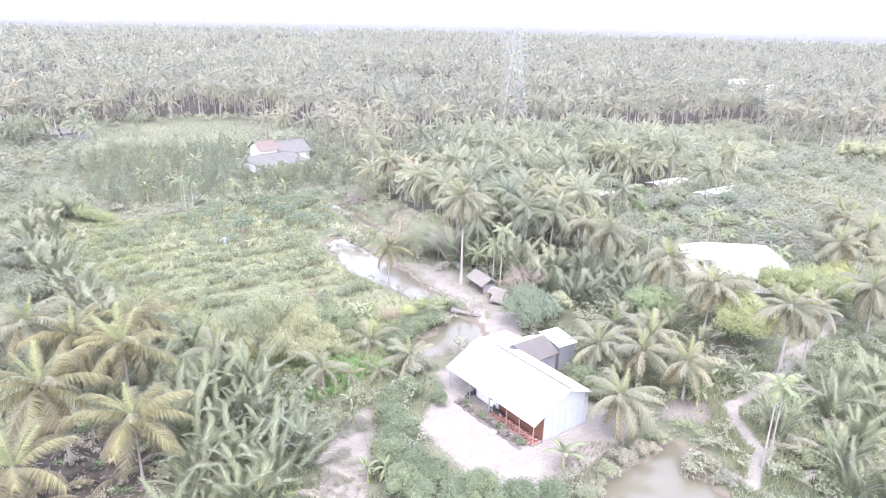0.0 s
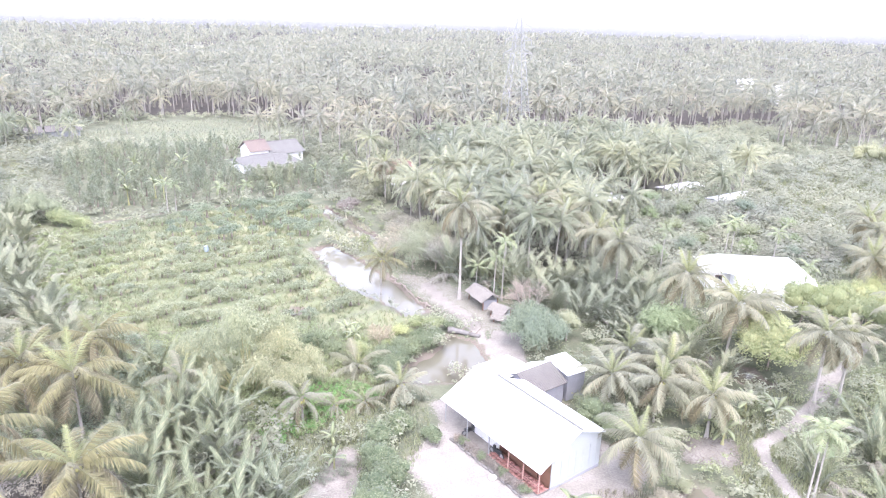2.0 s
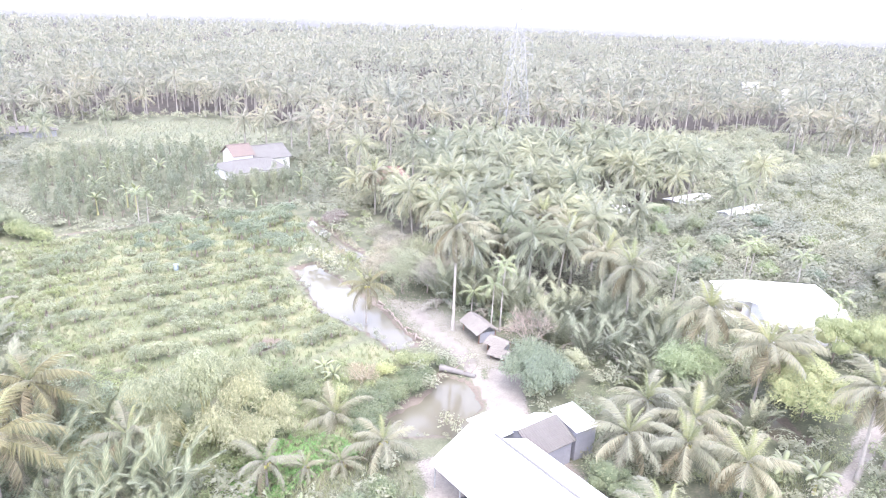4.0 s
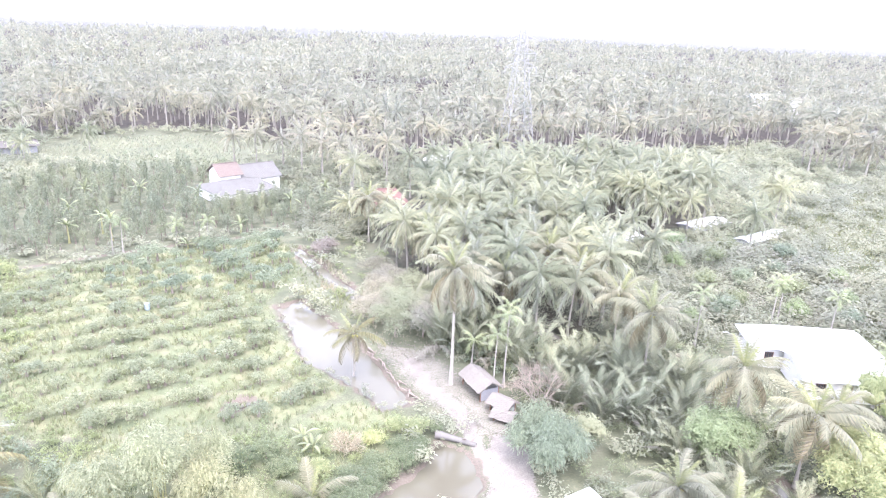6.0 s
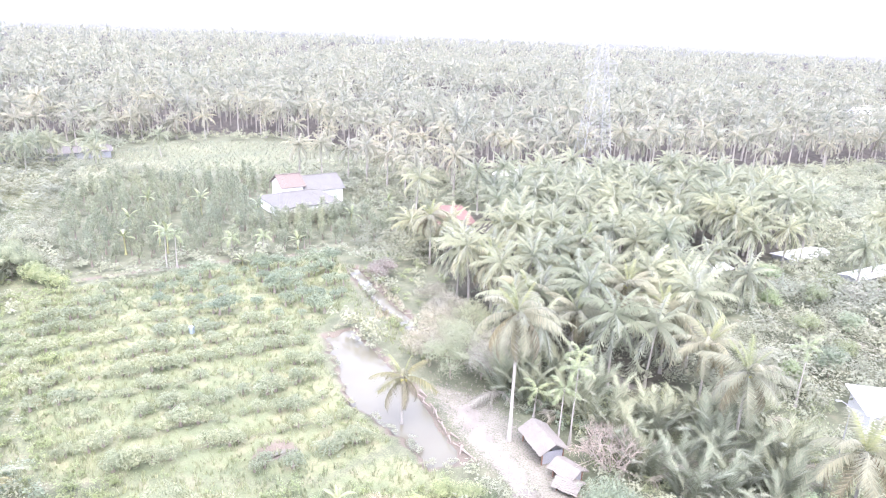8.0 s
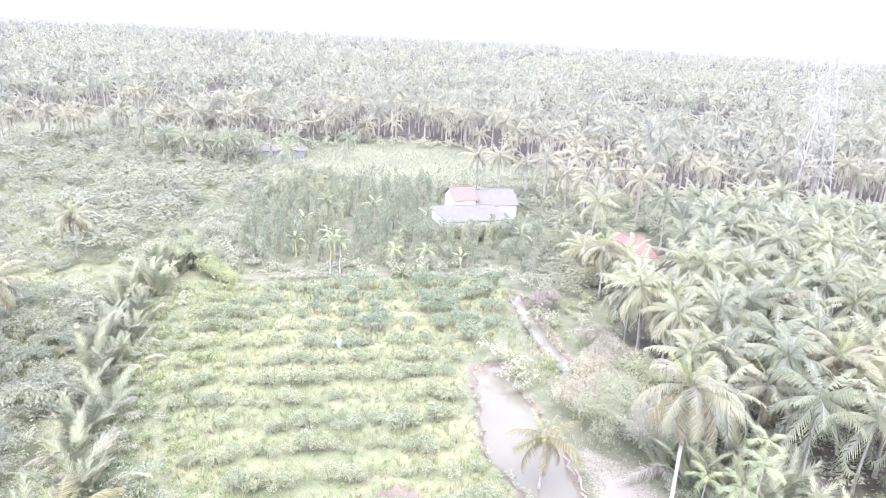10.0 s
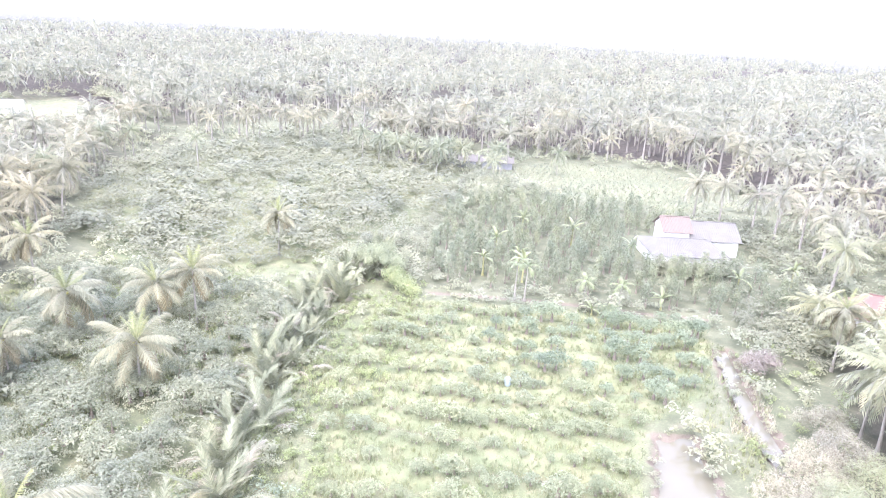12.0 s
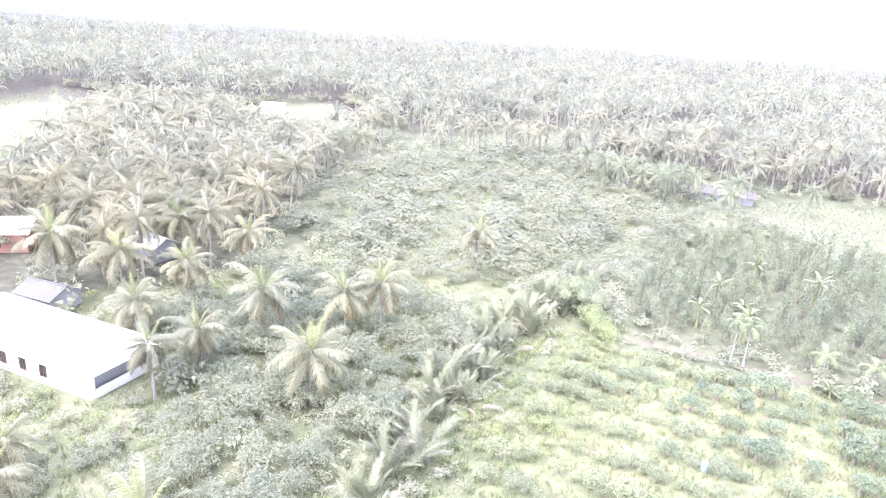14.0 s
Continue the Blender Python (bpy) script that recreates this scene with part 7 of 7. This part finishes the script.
# thatched huts by the pond
def thatch_slope(name, parent, a, b, c, d, strips=7):
    """Layered thatch: overlapping strips from the eave a-b to the ridge d-c, on a thin base."""
    a, b, c, d = (Vector(v) for v in (a, b, c, d))
    up = (b - a).cross(d - a).normalized()
    up = up if up.z > 0 else -up
    bm = bmesh.new()
    top, low = [bm.verts.new(v) for v in (a, b, c, d)], [bm.verts.new(v - up * 0.05) for v in (a, b, c, d)]
    bm.faces.new(top)
    bm.faces.new(low[::-1])
    for i in range(4):
        j = (i + 1) % 4
        bm.faces.new((top[j], top[i], low[i], low[j]))
    bmesh.ops.recalc_face_normals(bm, faces=bm.faces[:])
    roof = part(name, bm, M_THATCH, parent, "grey-brown palm thatch")
    rng = np.random.default_rng(3)
    for i in range(strips):
        s0, s1, n = i / strips, min(1.0, (i + 1.5) / strips), 14
        low = [a.lerp(d, s0).lerp(b.lerp(c, s0), k / n) + up * (0.07 + rng.uniform(0, 0.03)) + (a - d).normalized() * rng.uniform(0, 0.12) for k in range(n + 1)]
        top = [a.lerp(d, s1).lerp(b.lerp(c, s1), k / n) + up * 0.02 for k in range(n + 1)]
        bm = bmesh.new()
        rows = [[bm.verts.new(p) for p in r] for r in (low, top)]
        under = [bm.verts.new(p - up * 0.06) for p in low]
        for k in range(n):
            bm.faces.new((rows[0][k], rows[0][k + 1], rows[1][k + 1], rows[1][k]))
            bm.faces.new((under[k], under[k + 1], rows[0][k + 1], rows[0][k]))
        part("thatch_layer", bm, M_THATCH, roof)


def hut(x, y, deg, L, D, eave, ridge, label):
    h = new("thatched_hut")
    h.matrix_basis = frame_of(x, y, deg)
    tagged(h, label, "hut", "huts by the pond")
    thatch_slope("roof", h, (-0.3, -0.3, eave), (L + 0.3, -0.3, eave), (L + 0.3, D / 2, ridge), (-0.3, D / 2, ridge))
    thatch_slope("rear_roof", h, (-0.3, D + 0.3, eave), (L + 0.3, D + 0.3, eave), (L + 0.3, D / 2, ridge), (-0.3, D / 2, ridge))
    for xx in (0.1, L - 0.1):
        for yy in (0.1, D - 0.1):
            part("post", tube(bmesh.new(), (xx, yy, -0.1), (xx, yy, eave + 0.1), 0.07, 0.06, 6), M_WOOD, h)
    part("wall", box(bmesh.new(), 0.1, L - 0.1, D - 0.2, D - 0.12, 0.0, eave), M_GREYWALL, h)
    part("wall", box(bmesh.new(), L - 0.18, L - 0.1, 0.2, D - 0.2, 0.0, eave), M_GREYWALL, h)


hut(2.3, 88.3, -62, 3.9, 2.3, 1.2, 2.1, "old thatched hut with sagging pale grey roof")
hut(5.0, 83.5, -40, 2.1, 1.7, 0.9, 1.5, "small low thatched shelter beside the hut")
hut(5.3, 81.7, -25, 1.7, 1.4, 0.45, 0.9, "collapsed low thatched shelter by the path")

# fallen trunk and old timber along the pond bank
log = thing("fallen_log", 0.2, 78.4, 0.3, "thick grey fallen log lying across the ditch", "log", rz=radians(-18))
part_mesh("stem", mesh_np("stem", *trunk_np(3.6, 0.34, 0.24, 0.25, 10, 6, 31), M_STONE), log, Euler((0, radians(89), 0)).to_matrix().to_4x4())
for k, (u, a, b) in enumerate(((1.2, 0.5, 0.5), (2.3, -0.45, 0.55), (3.1, 0.35, 0.7))):
    part("branch", tube(bmesh.new(), (u, 0, 0.1), (u + 0.5, a, b), 0.08, 0.04, 6), M_BARK, log)
LOG = mesh_np("bank_log", *trunk_np(1.8, 0.13, 0.1, 0.1, 6, 3, 21), M_BARK)
for k in range(16):
    u = k / 15
    ob = new("bank_log", LOG)
    ob.matrix_basis = Matrix.Translation((-8.6 + 5.6 * u + RNG.uniform(-0.3, 0.3), 95.0 - 9.6 * u + RNG.uniform(-0.3, 0.3), 0.2)) @ Euler((0, radians(88), radians(-60 + RNG.uniform(-35, 35)))).to_matrix().to_4x4() @ Matrix.Scale(RNG.uniform(0.35, 0.75), 4)
    tagged(ob, "dark weathered log lying along the pond bank", "log", "logs along the pond bank")


# generic plastered house
def plain_house(name, x, y, deg, L, D, eave, ridge, label, roof_mat, wall_mat, windows=(), hip=0.0, over=0.5, roof_label="", pitch=0.35, open_end=False, sill=0.9, head=2.0):
    h = new(name)
    h.matrix_basis = frame_of(x, y, deg)
    tagged(h, label, "house")
    holes = [(wx, wx + ww, sill, head) for wx, ww in windows]
    part("wall", wall_bm(L, eave, 0.15, holes), wall_mat, h)
    for wx, ww in windows:
        window(h, wx, wx + ww, sill, head, 0.04)
    wall_part("wall", h, Matrix.Translation((0, D - 0.15, 0)), wall_bm(L, eave, 0.15), wall_mat)
    if open_end:
        wall_part("wall", h, Matrix.Translation((L, 0.153, 0)) @ Matrix.Rotation(radians(90), 4, "Z"), wall_bm(D - 0.306, eave, 0.15, [(0.4, D - 1.6, 1.0, eave - 0.3)]), wall_mat)
        # added dark sheet that stands in for the shade inside the veranda
        part("shade_sheet", box(bmesh.new(), L - 0.9, L - 0.84, 0.2, D - 0.2, 0.05, eave - 0.05), M_GREYWALL, h, "dark grey sheet added for the shade behind the opening")
    for xx in (0.0,) if open_end else (0.0, L - 0.15):
        part("wall", gable_wall(bmesh.new(), xx, 0.153, D - 0.153, D / 2, 0, eave, ridge - 0.2 if not hip else eave + 0.02, eave, 0.15), wall_mat, h)
    part("floor", box(bmesh.new(), 0.15, L - 0.15, 0.15, D - 0.15, -0.1, 0.05), M_STONE, h)
    e = eave - over * (ridge - eave) / (D / 2)
    part("roof", ribbed_sheet((-over, -over, e), (L + over, -over, e), (L + over - hip, D / 2, ridge), (-over + hip, D / 2, ridge), pitch), roof_mat, h, roof_label)
    part("rear_roof", ribbed_sheet((L + over, D + over, e), (-over, D + over, e), (-over + hip, D / 2, ridge), (L + over - hip, D / 2, ridge), pitch), roof_mat, h, roof_label)
    if hip:
        for xx, s in ((-over, 1), (L + over, -1)):
            bm = bmesh.new()
            tri = [bm.verts.new(p) for p in ((xx, -over, e), (xx, D + over, e), (xx + s * hip, D / 2, ridge))]
            low = [bm.verts.new(v.co - Vector((0, 0, 0.05))) for v in tri]
            bm.faces.new(tri)
            bm.faces.new(low[::-1])
            for i in range(3):
                j = (i + 1) % 3
                bm.faces.new((tri[j], tri[i], low[i], low[j]))
            bmesh.ops.recalc_face_normals(bm, faces=bm.faces[:])
            part("hip", bm, roof_mat, h)
    part("ridge_cap", box(bmesh.new(), -over + hip, L + over - hip, D / 2 - 0.15, D / 2 + 0.15, ridge + 0.0, ridge + 0.06), roof_mat, h)
    return h


plain_house("hall", 35.6, 95.5, -4, 13.4, 5.4, 2.8, 4.1, "long white hall with bleached zinc hip roof among palms", M_ROOF, M_WHITE, ((1.2, 1.0), ), hip=2.2, roof_label="sun-bleached white zinc sheets")
plain_house("hall", 38.2, 88.5, -4, 9.2, 6.3, 2.6, 3.5, "white front wing of the hall with barred windows", M_ROOF, M_WHITE, ((1.0, 1.1), (3.7, 1.1), (6.4, 1.1)), roof_label="sun-bleached white zinc sheets")
plain_house("white_house", -88.4, 40.4, 38.3, 24.0, 8.4, 3.0, 4.4, "whitewashed house with low white roof and barred windows", M_ROOF, M_WHITE, ((2.0, 1.1), (5.0, 1.1), (11.2, 1.1), (14.1, 1.1), (17.0, 1.1)), over=0.6, hip=4.0, open_end=True, sill=0.8, head=2.2, roof_label="sun-bleached white zinc sheets")
plain_house("shed", -96.5, 48.2, 40, 5.6, 4.4, 2.0, 3.0, "grey open shed behind the white house", M_ROOF_GREY, M_GREYWALL, over=0.4, roof_label="worn grey metal sheets")
plain_house("orange_house", -119.0, 42.0, 75, 7.0, 7.0, 3.2, 4.6, "orange plastered house with pale roof under palms", M_ROOF, M_BRICKWALL, ((2.5, 1.0),), roof_label="pale metal sheets")
plain_house("shed", -112.0, 62.0, 30, 6.0, 4.0, 2.6, 3.6, "pale tin shed among palms", M_ROOF, M_GREYWALL, roof_label="pale metal sheets")
plain_house("farmstead", -44.8, 152.0, 42.5, 12.2, 10.2, 2.3, 3.8, "grey-roofed farmstead amid the orchard", M_ROOF_GREY, M_WHITE, hip=2.5, roof_label="weathered grey roof sheets")
plain_house("farmstead", -43.4, 163.4, 41.0, 8.0, 8.0, 3.1, 5.2, "rear wing with dark grey roof amid the orchard", M_ROOF_GREY, M_WHITE, roof_label="dark grey roof sheets")
plain_house("farmstead", -47.4, 160.6, 42.5, 4.4, 5.6, 4.2, 6.0, "tiled wing with faded red roof amid the orchard", M_ROOF_RED, M_WHITE, roof_label="faded red clay tiles", pitch=0.25)
plain_house("tiled_house", -15.1, 148.3, 18, 7.5, 6.4, 2.8, 5.0, "small house with salmon tiled hip roof beside the grove", M_ROOF_SALMON, M_WHITE, hip=2.4, roof_label="faded red clay tiles", pitch=0.5)
for x, y, L, D in ((25.6, 136.0, 11.0, 4.0), (46.2, 148.6, 10.6, 4.2), (53.6, 141.4, 12.4, 3.0)):
    plain_house("animal_shed", x, y, 35, L, D, 0.75, 1.05, "low animal shed with bright zinc roof among shrubs", M_ROOF, M_GREYWALL, over=0.3, roof_label="bright zinc sheets")
for x, y, L, D in ((-129.0, 174.6, 10.5, 5.0), (-119.8, 181.6, 9.5, 6.0), (-111.6, 189.0, 8.0, 5.0)):
    plain_house("long_shed", x, y, 40, L, D, 2.0, 3.0, "long low shed with weathered grey roof behind palms", M_ROOF_OLD, M_GREYWALL, roof_label="weathered grey sheets")
plain_house("forest_house", -7.5, 196.0, -15, 9.0, 5.0, 2.2, 3.2, "low pale-roofed house under the forest's edge", M_ROOF, M_GREYWALL, roof_label="pale metal sheets")
plain_house("field_house", -258.0, 118.0, 60, 8.0, 6.0, 2.6, 4.0, "small white house in the far clearing", M_ROOF, M_WHITE, roof_label="bright zinc sheets")
plain_house("forest_house", 128.0, 330.0, 10, 6.0, 4.5, 8.0, 9.6, "white-roofed building rising among the far palms", M_ROOF, M_WHITE, roof_label="bright zinc sheets")
plain_house("forest_house", 141.0, 322.0, 5, 5.0, 4.5, 6.5, 8.0, "white-roofed building rising among the far palms", M_ROOF, M_WHITE, roof_label="bright zinc sheets")

# field drum
drum = thing("water_drum", -37.6, 103.0, 0.1, "grey-blue plastic drum standing between rows", "drum", scale=0.8)
bm = bmesh.new()
for z0, z1, r0, r1 in ((0, 0.3, 0.42, 0.45), (0.3, 0.36, 0.47, 0.47), (0.36, 0.7, 0.45, 0.45), (0.7, 0.76, 0.47, 0.47), (0.76, 1.05, 0.45, 0.42)):
    tube(bm, (0, 0, z0), (0, 0, z1), r0, r1, 20)
part("body", bm, M_DRUM, drum)
part("lid", tube(bmesh.new(), (0, 0, 1.05), (0, 0, 1.1), 0.4, 0.38, 20), M_DRUM, drum)

# bent lamp post by the hall
lamp = thing("lamp_post", 30.4, 89.2, 0, "pale steel lamp post with bent arm", "lamp")
part("post", tube(bmesh.new(), (0, 0, -0.2), (0, 0, 6.5), 0.07, 0.05, 8), M_STEEL, lamp)
part("arm", tube(bmesh.new(), (0, 0, 6.48), (-0.9, 0, 7.0), 0.04, 0.03, 6), M_STEEL, lamp)
part("head", box(bmesh.new(), -1.4, -0.85, -0.08, 0.08, 6.95, 7.05, 0.02), M_STEEL, lamp)


# ---- pylons and cables ----
def pylon(x, y, deg, top=38.6, label="tall white lattice power pylon rising from the palms"):
    t = thing("pylon", x, y, 0, label, "pylon", "power pylons", radians(deg))
    lv = [0, 5.2, 9.8, 14, 17.8, 21.2, 24.2, 26.8, 29.2, 31.4, 33.4, 35]

    def half(z):
        return 4.2 - 0.105 * z

    for sx, sy in ((1, 1), (1, -1), (-1, 1), (-1, -1)):
        bm = bmesh.new()
        rings = [[bm.verts.new((sx * half(z) + dx, sy * half(z) + dy, z)) for dx, dy in ((0.06, 0.06), (-0.06, 0.06), (-0.06, -0.06), (0.06, -0.06))] for z in lv]
        for low, high in zip(rings, rings[1:]):
            for i in range(4):
                j = (i + 1) % 4
                bm.faces.new((low[i], low[j], high[j], high[i]))
        part("leg", bm, M_STEEL, t)
    corners = ((1, 1), (-1, 1), (-1, -1), (1, -1))
    for (ax, ay), (bx, by) in zip(corners, corners[1:] + corners[:1]):
        bm = bmesh.new()
        for a, b in zip(lv, lv[1:]):
            ha, hb = half(a), half(b)
            beam(bm, (ax * ha, ay * ha, a), (bx * hb, by * hb, b), 0.055)
            beam(bm, (bx * ha, by * ha, a), (ax * hb, ay * hb, b), 0.055)
            beam(bm, (ax * hb, ay * hb, b), (bx * hb, by * hb, b), 0.055)
        part("bracing", bm, M_STEEL, t)
    for z, w in ((25.0, 4.2), (28.5, 3.8), (32.0, 3.4)):
        for s in (1, -1):
            bm = bmesh.new()
            for yy in (0.6, -0.6):
                beam(bm, (s * half(z), yy, z), (s * w, 0, z + 0.1), 0.12)
                beam(bm, (s * half(z + 1.4), yy, z + 1.4), (s * w, 0, z + 0.1), 0.1)
            part("cross_arm", bm, M_STEEL, t)
            part("insulator", tube(bmesh.new(), (s * w, 0, z + 0.05), (s * w, 0, z - 1.4), 0.09, 0.09, 6), M_STEEL, t)
    bm = bmesh.new()
    for sx, sy in corners:
        beam(bm, (sx * half(35), sy * half(35), 35), (0, 0, top - 1.5), 0.12)
    beam(bm, (0, 0, top - 2), (0, 0, top), 0.1)
    part("peak", bm, M_STEEL, t)
    return t.matrix_basis


P1, P2, P0 = (16.0, 205.0, 15.0), (-352.0, 104.0, 15.0), (388.0, 306.0, 15.0)
mats = [pylon(*p) for p in (P0, P1, P2)]
for a, b in zip(mats, mats[1:]):
    for z, w in ((23.6, 4.2), (27.1, 3.8), (30.6, 3.4)):
        for s in (1, -1):
            p, q = a @ Vector((0, s * 0.0, z)), b @ Vector((0, 0, z))
            off = Vector((math.cos(radians(105)), math.sin(radians(105)), 0)) * (s * w)
            cu = bpy.data.curves.new("cable", "CURVE")
            cu.dimensions, cu.bevel_depth, cu.bevel_resolution = "3D", 0.012, 0
            sp = cu.splines.new("POLY")
            sp.points.add(24)
            for k in range(25):
                u = k / 24
                v = p.lerp(q, u) + off
                sp.points[k].co = (v.x, v.y, v.z - 8.5 * 4 * u * (1 - u), 1)
            cu.materials.append(M_WIRE)
            tagged(new("cable", cu), "thin aluminium power cable between pylons", "cable", "power cables")
